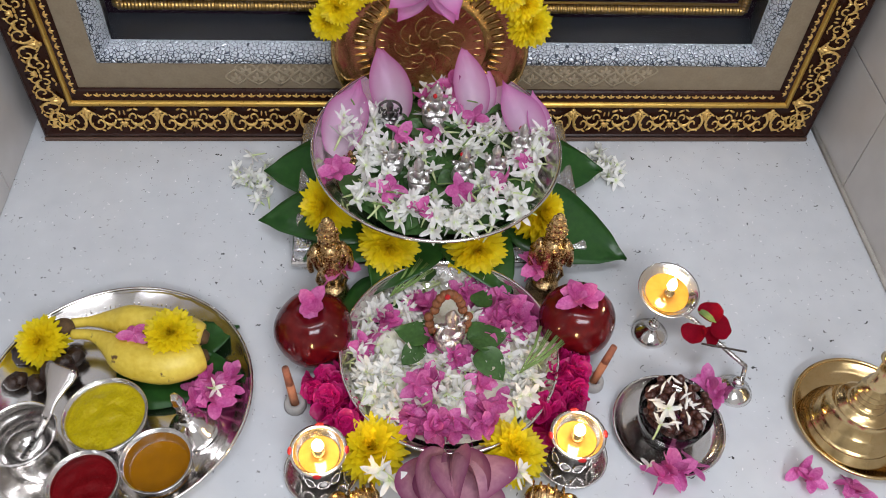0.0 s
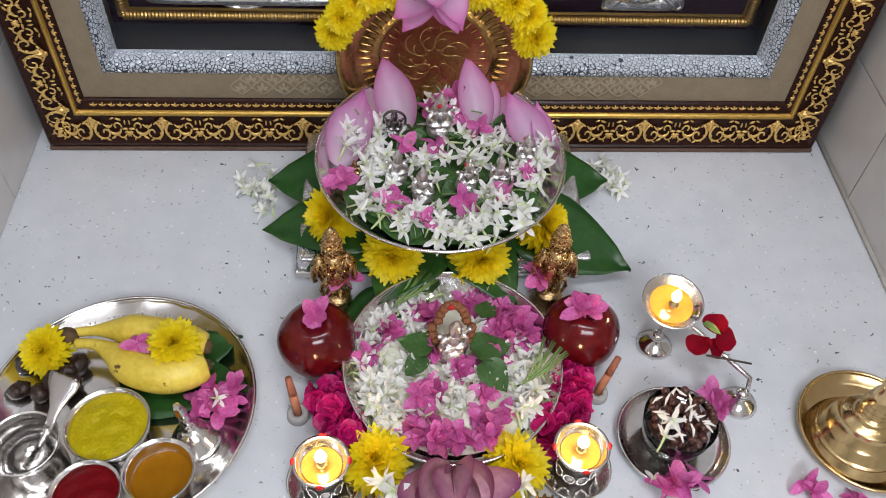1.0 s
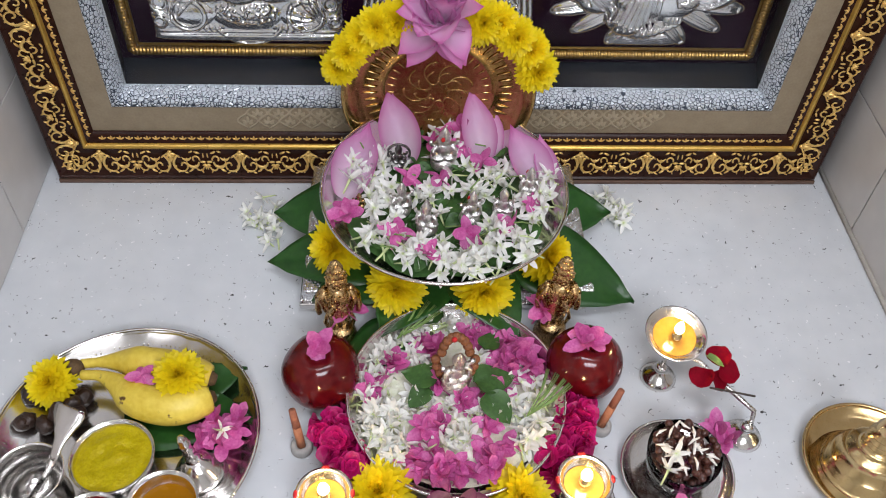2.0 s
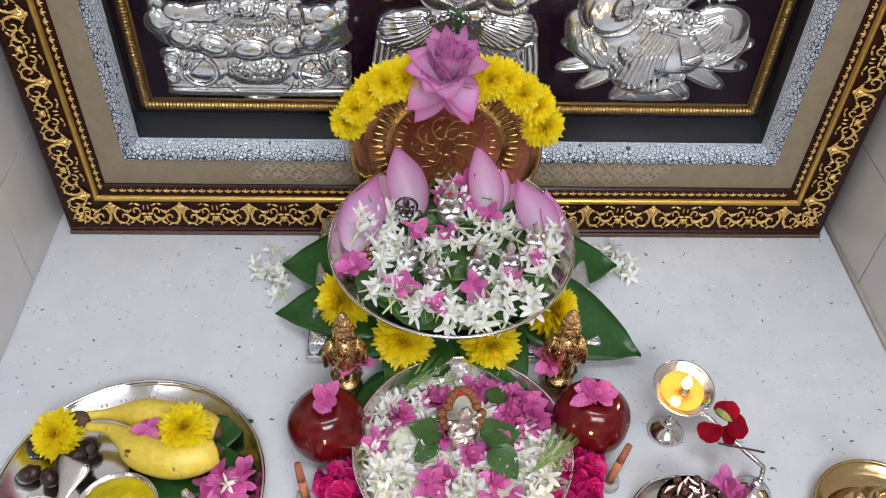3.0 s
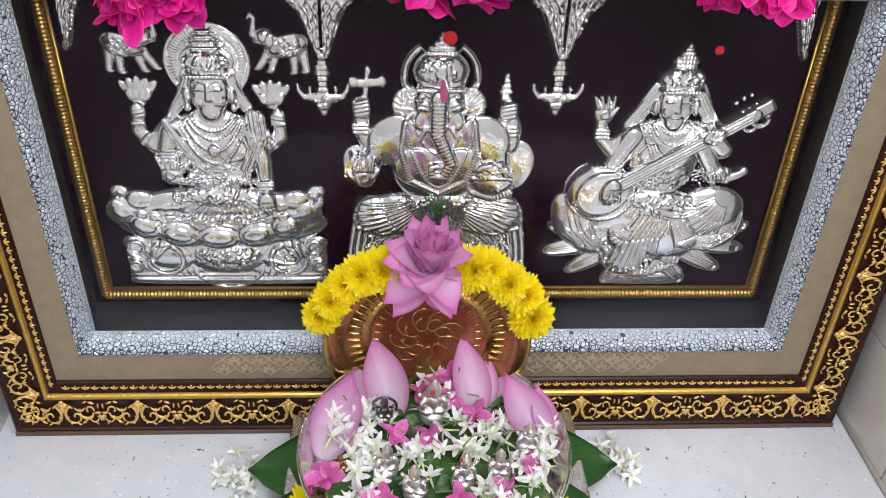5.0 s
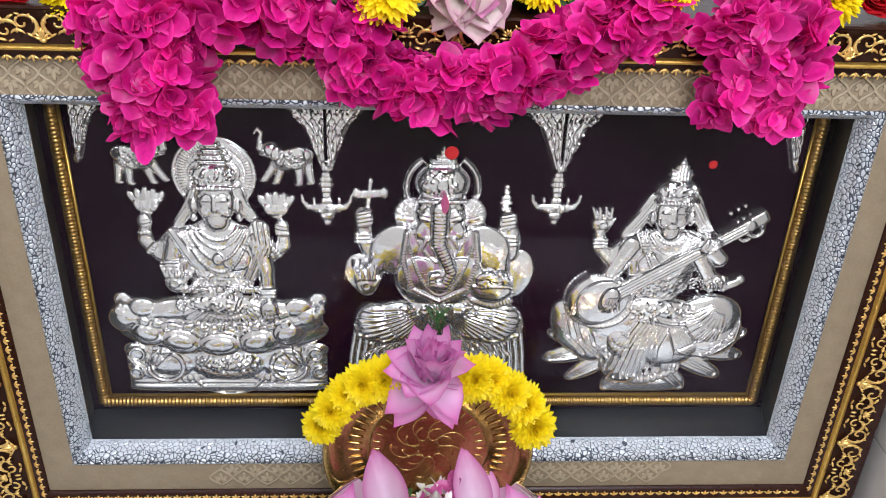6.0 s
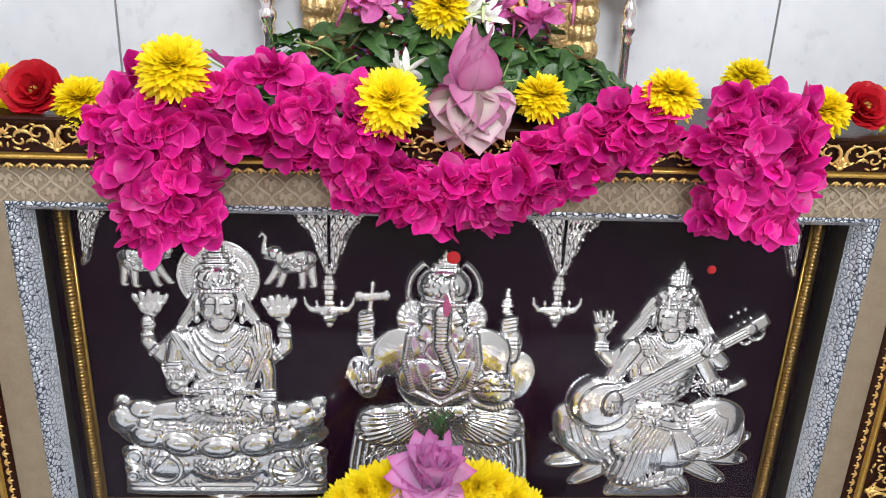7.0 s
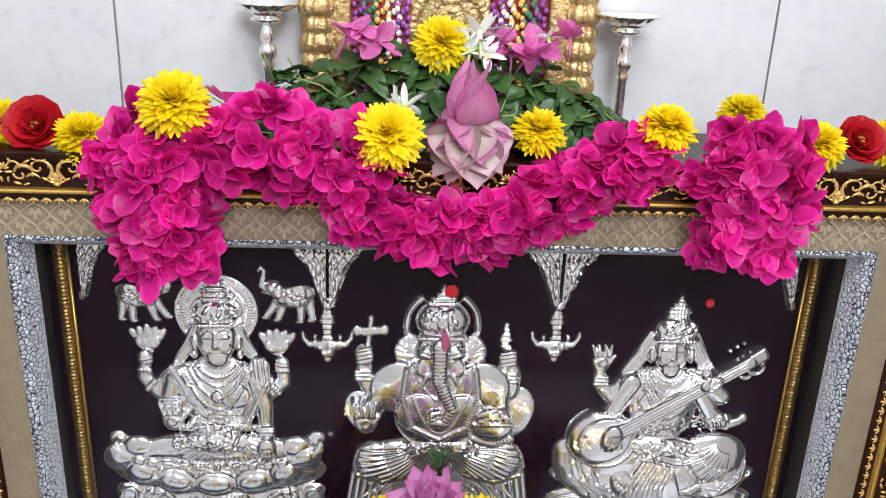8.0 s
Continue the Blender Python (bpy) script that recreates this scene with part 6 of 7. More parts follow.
pinks([(x, y, z) for x, y, z in ((-0.1110, -0.1830, 0.1220), (-0.1180, -0.1770, 0.1210), (-0.0480, -0.1320, 0.1220), (-0.0140, -0.1320, 0.1240), (-0.0050, -0.0690, 0.1300), (0.0120, -0.0520, 0.1280), (0.0350, -0.1030, 0.1240), (0.0850, -0.1690, 0.1220), (0.0590, -0.2020, 0.1220), (0.0120, -0.2140, 0.1240), (-0.0290, -0.2380, 0.1220), (-0.0600, -0.2100, 0.1220), (0.0140, -0.0810, 0.1240), (-0.0210, -0.0750, 0.1240))], GA, 0.92)
spots = []
for cx, cy, sx, sy, n in ((625, 235, 26, 26, 10), (660, 215, 24, 20, 8), (655, 275, 22, 24, 7), (680, 340, 30, 20, 8), (730, 368, 34, 20, 11), (790, 385, 40, 16, 14), (835, 372, 26, 22, 10), (850, 330, 18, 16, 5), (868, 235, 26, 18, 9), (925, 290, 18, 30, 7), (950, 262, 16, 20, 5),
                          (760, 265, 30, 14, 5), (830, 270, 22, 14, 5), (770, 155, 16, 22, 6), (785, 190, 12, 18, 5), (640, 345, 14, 18, 4), (905, 355, 20, 20, 6)):
    n = int(n * 1.2)
    spots += [(PX + (cx + rnd.uniform(-sx, sx) - 771) / 1640, PY - (cy + rnd.uniform(-sy, sy) - 262) / 1130, FZ + rnd.uniform(0.006, 0.017)) for _ in range(n)]
for _ in range(22):
    a, q = rnd.uniform(0, 6.283), 0.098 * math.sqrt(rnd.random())
    spots.append((PX + q * math.cos(a), PY - 0.012 + q * math.sin(a), FZ + rnd.uniform(0.004, 0.012)))
jasmines(spots, GA, 1.0, 120)


def plate_bed(r):
    a, q = r.uniform(0, 6.283), 0.108 * math.sqrt(r.random())
    return ((PX + q * math.cos(a), PY + q * math.sin(a), FZ + r.uniform(-0.004, 0.006)), (0, -0.2, 1))


sprig_heap("leaf_bed", "bed of green basil leaves under the flowers in the large plate", pose(0, 0, 0), plate_bed, 170, 0.022, 14)
tagged(part("flower_bed", lathe([(0.0, 0.0065), (0.06, 0.006), (0.10, 0.005), (0.113, 0.0035)], 40, lambda a, r: 0.004 * math.sin(9 * a)), SPRIG, m=pose(PX, PY, PZ)), "packed green leaves filling the plate", "leaves")


# ---- brass guardian figures ----
def guardian(m, flip):
    g = Geo()
    g.add(lathe([(0.0, 0), (0.019, 0), (0.020, 0.004), (0.017, 0.008), (0.018, 0.012), (0.015, 0.016), (0.0165, 0.02), (0.014, 0.024), (0.0, 0.025)], 24))
    for sx in (-1, 1):
        g.add(tube([(sx * 0.006, 0, 0.024), (sx * 0.007, -0.001, 0.042), (sx * 0.006, 0, 0.056)], [0.0055, 0.0062, 0.007], 10))
        g.add(tube([(sx * 0.012, 0, 0.080), (sx * 0.019, -0.002, 0.070), (sx * 0.012, -0.010, 0.062)], [0.005, 0.0042, 0.0036], 8))
        g.add(tube([(sx * 0.013, 0.002, 0.081), (sx * 0.0205, 0.003, 0.070), (sx * 0.0225, -0.004, 0.060), (sx * 0.021, -0.006, 0.054)], [0.0046, 0.0038, 0.0034, 0.003], 8))
        g.add(lathe([(0.0052, -0.0015), (0.0062, 0), (0.0052, 0.0015)], 10), pose(sx * 0.0195, 0.002, 0.072, 0, sx * 30, 0))
        g.add(blob(0.0025, 0.003, 0.005, 8, 6), pose(sx * 0.0092, 0, 0.092))
    g.add(lathe([(0.013, 0.046), (0.0145, 0.056), (0.011, 0.064), (0.013, 0.074), (0.0125, 0.080), (0.006, 0.086), (0.0, 0.087)], 18, lambda a, r: 0.0008 * math.sin(10 * a)))
    g.add(blob(0.0074, 0.0078, 0.0094, 14, 10), pose(0, -0.001, 0.0940))
    g.add(blob(0.002, 0.002, 0.0026, 6, 4), pose(0, -0.0092, 0.0935))
    g.add(lathe([(0.0086, 0.0975), (0.0108, 0.0985), (0.0104, 0.1010), (0.0080, 0.1022), (0.0094, 0.1050), (0.0088, 0.1078), (0.0068, 0.1090), (0.0078, 0.1118), (0.0070, 0.1140), (0.0046, 0.1152), (0.0050, 0.1175), (0.0026, 0.1205), (0.0, 0.1215)], 40, lambda a, r: 0.0008 * math.sin(9 * a + 900 * r)))
    for z, q in ((0.1000, 0.0112), (0.0720, 0.0132), (0.0480, 0.0140), (0.0555, 0.0152), (0.0650, 0.0122), (0.0815, 0.0128)):
        for k in range(14):
            g.add(blob(0.0014, 0.0014, 0.0014, 6, 4), pose(q * math.cos(k * 0.4488), q * math.sin(k * 0.4488), z))
    for sx in (-1, 1):
        g.add(tube([(sx * 0.0125, -0.004, 0.052), (sx * 0.016, -0.006, 0.040), (sx * 0.0135, -0.004, 0.026)], [0.0018, 0.0026, 0.0015], 6))
        g.add(blob(0.0019, 0.0012, 0.0011, 6, 4), pose(sx * 0.0034, -0.0084, 0.0960))
        g.add(tube([(sx * 0.0006, -0.0096, 0.0912), (sx * 0.0040, -0.0090, 0.0908), (sx * 0.0066, -0.0070, 0.0925)], [0.0010, 0.0013, 0.0006], 6))
        g.add(blob(0.0044, 0.0034, 0.0040, 10, 7), pose(sx * 0.0145, 0.0, 0.0800))
    g.add(blob(0.0028, 0.0012, 0.0009, 6, 4), pose(0, -0.0086, 0.0895))
    for q in (0.010, 0.013):
        g.add(tube([(q * math.cos(a), -0.006 - q * 0.4 * abs(math.sin(a)), 0.080 + q * math.sin(a)) for a in (math.pi * (1 + k / 10) for k in range(11))], 0.0011, 5))
    ob = part("brass_figure", g, OLD_BRASS, m=m @ Matrix.Diagonal((flip * 0.82, 0.85, 1.03, 1)))
    return tagged(ob, "cast antique brass standing figure wearing a tall cap", "statuette", "brass standing figures")


guardian(pose(-0.122, -0.258, 0, 4, 0, 6) @ Matrix.Scale(1.15, 4), 1)
guardian(pose(0.108, -0.254, 0, 4, 0, -4) @ Matrix.Scale(1.15, 4), -1)
pinks([(-0.1190, -0.2640, 0.0580), (-0.1130, -0.2600, 0.0600), (0.0970, -0.2590, 0.0580), (0.0910, -0.2630, 0.0600)], "blossoms on the brass figures", 1.05, "pink blossom laid against a brass figure")

# ---- front flower plate ----
QX, QY, QZ = -0.001, -0.349, 0.012
deep_plate("flower_plate", "shallow silver plate filled with jasmine and pink blossoms", pose(QX, QY, QZ, 3.0, 0, 0), 0.1095, 0.022, STEEL)
tagged(part("plate_foot", lathe([(0.0, 0.0), (0.07, 0.0), (0.072, 0.004), (0.066, 0.0115), (0.0, 0.0115)], 40), STEEL, m=pose(QX, QY, 0.0)), "plain steel ring base under the front plate", "base")
GB = "flowers in the front plate"
QZF = QZ + 0.008


def inside_plate(p, most=0.092):
    """Draws a place back within the front plate."""
    dx, dy = p[0] - QX, p[1] - QY
    q = math.hypot(dx, dy)
    s = min(1.0, most / max(q, 1e-6))
    return QX + dx * s, QY + dy * s, p[2] - 0.005


spots = []
for cx, cy, sx, sy, n in ((660, 545, 26, 20, 9), (700, 530, 24, 18, 8), (650, 600, 22, 26, 8), (645, 660, 26, 26, 12), (690, 650, 26, 26, 12), (680, 710, 30, 24, 12), (735, 630, 22, 18, 6), (740, 560, 16, 14, 4), (905, 640, 26, 26, 12), (935, 660, 24, 30, 12), (920, 700, 26, 22, 10),
                          (905, 585, 16, 14, 5), (770, 680, 24, 16, 5), (850, 490, 20, 12, 5), (835, 470, 10, 8, 3), (720, 500, 22, 14, 6), (770, 490, 20, 10, 4), (815, 485, 16, 10, 4), (740, 580, 16, 14, 4), (790, 640, 20, 14, 5), (750, 710, 30, 20, 5), (840, 655, 20, 14, 4), (850, 560, 14, 18, 4), (640, 625, 18, 40, 8), (820, 690, 26, 20, 6), (945, 610, 14, 20, 4)):
    n = max(2, int(n * 0.9)) if cx > 700 and cy > 680 else n + 2
    spots += [(QX + (cx + rnd.uniform(-sx, sx) - 794) / 1760, QY - (cy + rnd.uniform(-sy, sy) - 622) / 1510, QZF + rnd.uniform(0.006, 0.016)) for _ in range(n)]
jasmines([inside_plate(p) for p in spots], GB, 0.95, 120)
spots = []
for cx, cy, sx, sy, n in ((635, 600, 10, 12, 2), (685, 565, 8, 12, 2), (745, 530, 16, 12, 4), (850, 500, 24, 14, 4), (880, 520, 22, 14, 4), (905, 545, 26, 20, 6), (935, 565, 24, 20, 5), (885, 575, 18, 14, 3), (730, 695, 18, 14, 3), (740, 735, 34, 22, 8), (790, 750, 36, 20, 9), (850, 735, 34, 26, 9), (860, 690, 16, 20, 4),
                          (815, 620, 18, 16, 4), (770, 600, 12, 10, 2), (765, 665, 14, 10, 2), (880, 610, 10, 20, 2), (710, 755, 16, 12, 3)):
    n = max(2, int(n * 0.9)) if cx > 700 and cy > 680 else n + 2
    spots += [(QX + (cx + rnd.uniform(-sx, sx) - 794) / 1760, QY - (cy + rnd.uniform(-sy, sy) - 622) / 1510, QZF + rnd.uniform(0.009, 0.018)) for _ in range(n)]
pinks([inside_plate(p, 0.086) for p in spots], GB, 0.88)
tagged(part("flower_bed", lathe([(0.0, 0.010), (0.05, 0.0095), (0.08, 0.007), (0.094, 0.003)], 40), mat("packed_petals", (0.70, 0.74, 0.52), (0.84, 0.84, 0.74), rough=0.6, scale=90, bump=0.8, bscale=160), m=pose(QX, QY, QZ)), "packed jasmine petals filling the front plate", "petals")
for x, y, z, tip, L in ((-0.0180, -0.3360, 0.0400, 165, 0.040), (0.0160, -0.3400, 0.0400, 10, 0.045), (-0.0180, -0.2630, 0.0340, 120, 0.035), (0.0300, -0.3000, 0.0380, 60, 0.03), (0.0300, -0.3520, 0.0380, -60, 0.04), (-0.0300, -0.3440, 0.0370, 230, 0.03)):
    tagged(part("green_leaf", leaf_geo(L, L * 0.8, 0.05, 0.1, 3), SPRIG, m=pose(x, y, z, 0, 0, tip - 90)), "fresh green leaf among the petals", "leaf", "leaves in the front plate")
g = Geo()
for k in range(16):
    a = rnd.uniform(20, 60)
    g.add(tube([(0, 0, 0), (0.03 * math.cos(radians(a)), 0.03 * math.sin(radians(a)), 0.008), (0.055 * math.cos(radians(a + 6)), 0.055 * math.sin(radians(a + 6)), 0.010)], 0.0006, 4))
tagged(part("grass_tuft", g, STEM, m=pose(-0.0610, -0.2820, 0.0340)), "thin green grass blades in the front plate", "grass", "grass blades")
tagged(part("grass_tuft", g, STEM, m=pose(0.0670, -0.3780, 0.0360)), "thin green grass blades in the front plate", "grass", "grass blades")
idol(-0.0020, -0.3360, 0.0340, 0.062, SILVER_CAST, "small silver figure ringed by a string of brown seeds", 20)
tagged(part("red_mark", blob(0.003, 0.0025, 0.0035, 8, 6), KUMKUM, m=pose(-0.0040, -0.3210, 0.0860)), "red powder mark on a silver figure", "mark", "red powder marks")
SEED = mat("brown_seed", (0.16, 0.05, 0.018), (0.30, 0.11, 0.04), rough=0.6, scale=180, bump=0.8, bscale=500)
beads = thing("seed_bead_string", "string of rough brown seed beads looped over the silver figure", "bead string", pose(-0.0020, -0.3290, 0.0400) @ Matrix.Scale(1.28, 4))
for k in range(17):
    a = radians(-55 + 290 * k / 16)
    z = 0.016 + 0.020 * math.sin(a)
    part("bead", blob(0.0040, 0.0040, 0.0038, 10, 7), SEED, beads, m=pose(0.0135 * math.cos(a) * (1.15 if z < 0.02 else 0.85), -0.002 + 0.35 * z, z - 0.006 + 0.004))


# ---- apples, saucers, incense ----
def apple(x, y, R, label, seed):
    skin = mat("apple_skin", (0.050, 0.0006, 0.003), (0.15, 0.007, 0.006), rough=0.13, scale=16, rvar=0.05, spec=0.4)
    ob = thing("apple", label, "apple", pose(x, y, 0, 4, -4, seed * 40), "apples")
    prof = []
    for k in range(25):
        t = math.pi * k / 24
        r = R * math.sin(t) * (1 + 0.10 * math.cos(t)) * 1.03
        z = R * 0.98 - R * 0.98 * math.cos(t) * (1 - 0.30 * math.exp(-(math.sin(t) / 0.28) ** 2))
        prof.append((r, z))
    part("skin", lathe(prof, 40, lambda a, r: R * 0.015 * math.cos(5 * a)), skin, ob)
    part("stalk", tube([(0, 0, R * 1.3), (0.001, 0, R * 1.6), (0.004, 0.001, R * 1.88)], [0.0013, 0.001, 0.0014], 6), SEED, ob, "brown stalk")
    return ob


apple(-0.138, -0.318, 0.0385, "shiny dark red apple with a pink blossom on it", 1)
apple(0.132, -0.311, 0.0385, "shiny dark red apple with a pink blossom on it", 2)
pinks([(-0.1380, -0.3210, 0.0760), (0.1290, -0.3190, 0.0760), (0.1320, -0.3110, 0.0760)], "blossoms on the apples", 1.05, "pink blossom lying on an apple")


def incense(x, y, tx, ty, tz, label):
    ob = thing("incense_stick", label, "incense", pose(x, y, 0), "incense sticks")
    part("holder", lathe([(0.0, 0), (0.0105, 0), (0.0112, 0.002), (0.0105, 0.009), (0.009, 0.0105), (0.0055, 0.0105), (0.0045, 0.006), (0.0, 0.006)], 20), mat("ash_grey_clay", (0.30, 0.29, 0.27), (0.42, 0.40, 0.38), rough=0.85, scale=120, bump=0.4), ob, "grey clay holder")
    part("stick", tube([(0, 0, 0.006), (tx * 0.55, ty * 0.55, 0.006 + tz * 0.55)], 0.0042, 10), mat("incense_brown", (0.36, 0.13, 0.06), (0.46, 0.19, 0.10), rough=0.8, scale=200, bump=0.3), ob, "brown incense")
    part("tip", tube([(tx * 0.55, ty * 0.55, 0.006 + tz * 0.55), (tx, ty, 0.006 + tz)], [0.0041, 0.0034], 10), mat("incense_dark", (0.22, 0.07, 0.04), (0.32, 0.12, 0.07), rough=0.85, scale=200, bump=0.3), ob)


incense(-0.155, -0.391, -0.006, 0.012, 0.048, "brown incense stick in a small grey clay holder")
incense(0.147, -0.372, 0.015, 0.013, 0.046, "brown incense stick in a small grey clay holder")


# ---- crimson flower clusters, front flowers ----
def cluster(name, label, pts, radius, count, meshes, s):
    ob = thing(name, label, "flower", Matrix.Translation(pts[0]))
    base = Vector(pts[0])
    for p, d in along(pts, count):
        out = Vector((rnd.uniform(-1, 1), rnd.uniform(-1, 0.6), rnd.uniform(0.05, 1))).normalized()
        part("blossom", rnd.choice(meshes), None, ob, m=Matrix.Translation(p - base + out * radius * rnd.uniform(0.5, 1)) @ out.to_track_quat("Z", "Y").to_matrix().to_4x4() @ Matrix.Scale(s * rnd.uniform(0.85, 1.15), 4))
    return ob


cluster("crimson_flower_cluster", "cluster of crimson ruffled blossoms beside the front plate", [(-0.128, -0.366, 0.014), (-0.118, -0.395, 0.014), (-0.100, -0.428, 0.014)], 0.017, 40, CRIMSONS, 0.95)
cluster("crimson_flower_cluster", "cluster of crimson ruffled blossoms beside the front plate", [(0.121, -0.352, 0.014), (0.116, -0.385, 0.014), (0.095, -0.425, 0.014)], 0.017, 40, CRIMSONS, 0.95)
GF = "flowers before the front plate"
chrysanthemum(-0.0780, -0.4460, 0.0140, 0.033, 10, -8, "large yellow chrysanthemum before the front plate", GF, 0)
chrysanthemum(0.0550, -0.4530, 0.0140, 0.031, 10, 8, "large yellow chrysanthemum before the front plate", GF, 2)
lotus("lotus_bud", pose(-0.005, -0.462, 0.026, 82, 0, 0), "large closed mauve lotus bud lying before the front plate", MAUVE,
      [(4, 46, 0.076, 0.096, 0.62, 0.18), (3, 58, 0.074, 0.084, 0.52, 0.20), (3, 68, 0.070, 0.066, 0.40, 0.24), (3, 80, 0.064, 0.044, 0.2, 0.3)])
jasmines([(-0.0690, -0.4830, 0.0480), (-0.0730, -0.4850, 0.0470), (0.0560, -0.4890, 0.0480), (0.0520, -0.4920, 0.0470), (-0.0620, -0.4890, 0.0400)], GF, 1.05)


def small_brass_animal(m):
    g = Geo()
    g.add(blob(0.020, 0.013, 0.013, 14, 10), pose(0, 0, 0.022))
    g.add(blob(0.010, 0.010, 0.010, 12, 8), pose(0.020, -0.004, 0.032))
    for dx in (-0.012, 0.012):
        for dy in (-0.007, 0.007):
            g.add(tube([(dx, dy, 0), (dx, dy, 0.018)], [0.0048, 0.0055], 8))
    for k in range(5):
        g.add(tube([(-0.014 + 0.007 * k, 0.0142 * math.sin(a), 0.022 + 0.0142 * math.cos(a)) for a in (math.pi * (-1 + 2 * j / 12) * 0.6 for j in range(13))], 0.0012, 5))
    g.add(tube([(0.026, -0.006, 0.030), (0.033, -0.008, 0.022), (0.034, -0.008, 0.012)], [0.005, 0.004, 0.003], 8))
    return tagged(part("brass_animal", g, OLD_BRASS, m=m), "small cast gold-coloured brass animal figure on the floor", "statuette", "brass animal figures")


small_brass_animal(pose(-0.088, -0.502, 0, 0, 0, 200))
small_brass_animal(pose(0.080, -0.503, 0, 0, 0, -15))


# ---- burning lamps ----
FLAME = glow("flame", (1.0, 0.76, 0.36), 55.0)
OIL = mat("lamp_oil", (0.40, 0.20, 0.025), (0.50, 0.28, 0.05), rough=0.06, scale=20, spec=0.6)
WICK = mat("cotton_wick", (0.30, 0.20, 0.08), (0.5, 0.36, 0.15), rough=0.8, scale=200)


def flame_parts(ob, z, s=1.0):
    part("wick", lathe([(0.0035 * s, z - 0.009), (0.004 * s, z - 0.004), (0.0022 * s, z - 0.003), (0.0018 * s, z + 0.001), (0.0, z + 0.0015)], 12), BRASS, ob, "brass wick holder")
    part("flame", lathe([(0.0, z), (0.0026 * s, z + 0.003), (0.0036 * s, z + 0.007), (0.0028 * s, z + 0.012), (0.0012 * s, z + 0.017), (0.0, z + 0.020)], 14), FLAME, ob, "burning flame")


def flame_light(x, y, z, watts):
    data = bpy.data.lights.new("flame_light", "POINT")
    data.energy, data.color, data.shadow_soft_size = watts, (1.0, 0.58, 0.22), 0.005
    ob = new("flame_light", data)
    ob.location = (x, y, z)


def diya(x, y, label):
    ob = thing("oil_lamp", label, "oil lamp", pose(x, y, 0), "silver oil lamps")
    part("saucer", lathe([(0.0, 0.001), (0.024, 0.001), (0.031, 0.004), (0.0345, 0.0065), (0.0350, 0.0075), (0.0335, 0.0072), (0.030, 0.0058), (0.023, 0.003), (0.0, 0.003)], 44), STEEL, ob, "round silver saucer")
    band = part("pierced_base", lathe([(0.017, 0.003), (0.019, 0.008), (0.017, 0.016), (0.013, 0.024), (0.012, 0.028), (0.014, 0.030)], 28), mat("dark_silver", (0.10, 0.095, 0.09), (0.2, 0.19, 0.18), rough=0.4, metal=1, scale=90), ob, "blackened base")
    g = Geo()
    for k in range(9):
        t = Geo()
        for sgn in (-1, 1):
            t.add(tube([(0.0195 - 0.0035 * (yy / 0.02), sgn * xx, 0.004 + yy) for xx, yy, _ in arc(0.0, 0.010, 0.0072, -90, 90, 8, 0.003)], 0.0009, 5))
        g.add(t, Matrix.Rotation(2 * math.pi * k / 9, 4, "Z"))
    tagged(part("filigree", g, STEEL, band, "silver filigree"), kind="stuff")
    part("cup", lathe([(0.010, 0.029), (0.019, 0.033), (0.0240, 0.041), (0.0256, 0.0470), (0.0262, 0.0480), (0.0236, 0.0484), (0.0228, 0.0465), (0.019, 0.038), (0.010, 0.034), (0.0, 0.033)], 40), STEEL, ob, "polished silver cup")
    part("oil", lathe([(0.0186, 0.0388), (0.010, 0.0387), (0.0, 0.0387)], 36), OIL, ob, "golden lamp oil")
    for a in (45, 135, 225, 315):
        part("red_mark", blob(0.0042, 0.0022, 0.0024, 8, 6), KUMKUM, ob, "red powder dab", m=pose(0.0258 * math.cos(radians(a + 45)), 0.0258 * math.sin(radians(a + 45)), 0.0476, 0, 0, a + 135))
    flame_parts(ob, 0.049, 1.5)
    flame_light(x, y - 0.001, 0.063, 0.14)
    return ob


diya(-0.126, -0.462, "silver oil lamp burning on a saucer, red dabs on its rim")
diya(0.113, -0.452, "silver oil lamp burning on a saucer, red dabs on its rim")

arm = thing("handled_lamp", "burning silver lamp cup on a long handle with two round feet", "oil lamp", pose(0.2, -0.33, 0))
off = Vector((0.2, -0.33, 0))
F1, F2, CU = Vector((0.2190, -0.3110, 0.0040)), Vector((0.2920, -0.3830, 0.0040)), Vector((0.2220, -0.3050, 0.0740))
for f in (F1, F2):
    part("foot", lathe([(0.0, 0.0), (0.0185, 0.0), (0.0195, 0.002), (0.0175, 0.0045), (0.0165, 0.007), (0.012, 0.009), (0.010, 0.012), (0.006, 0.014), (0.0055, 0.019), (0.007, 0.021), (0.004, 0.024), (0.0, 0.0245)], 28), STEEL, arm, "stepped silver foot", m=Matrix.Translation((f.x - 0.2, f.y + 0.33, 0)))
cup_m = pose(CU.x - 0.2, CU.y + 0.33, 0.060, 10, 0, 0)
cup = part("cup", lathe([(0.0, 0.0), (0.010, 0.001), (0.021, 0.006), (0.0275, 0.012), (0.0310, 0.016), (0.0315, 0.0175), (0.0300, 0.0172), (0.026, 0.0135), (0.020, 0.008), (0.009, 0.0035), (0.0, 0.003)], 44), STEEL, arm, "shallow silver cup", m=cup_m)
part("oil", lathe([(0.0222, 0.0104), (0.012, 0.0103), (0.0, 0.0103)], 36), OIL, cup, "golden lamp oil")
H1, H2 = F1 - off, F2 - off
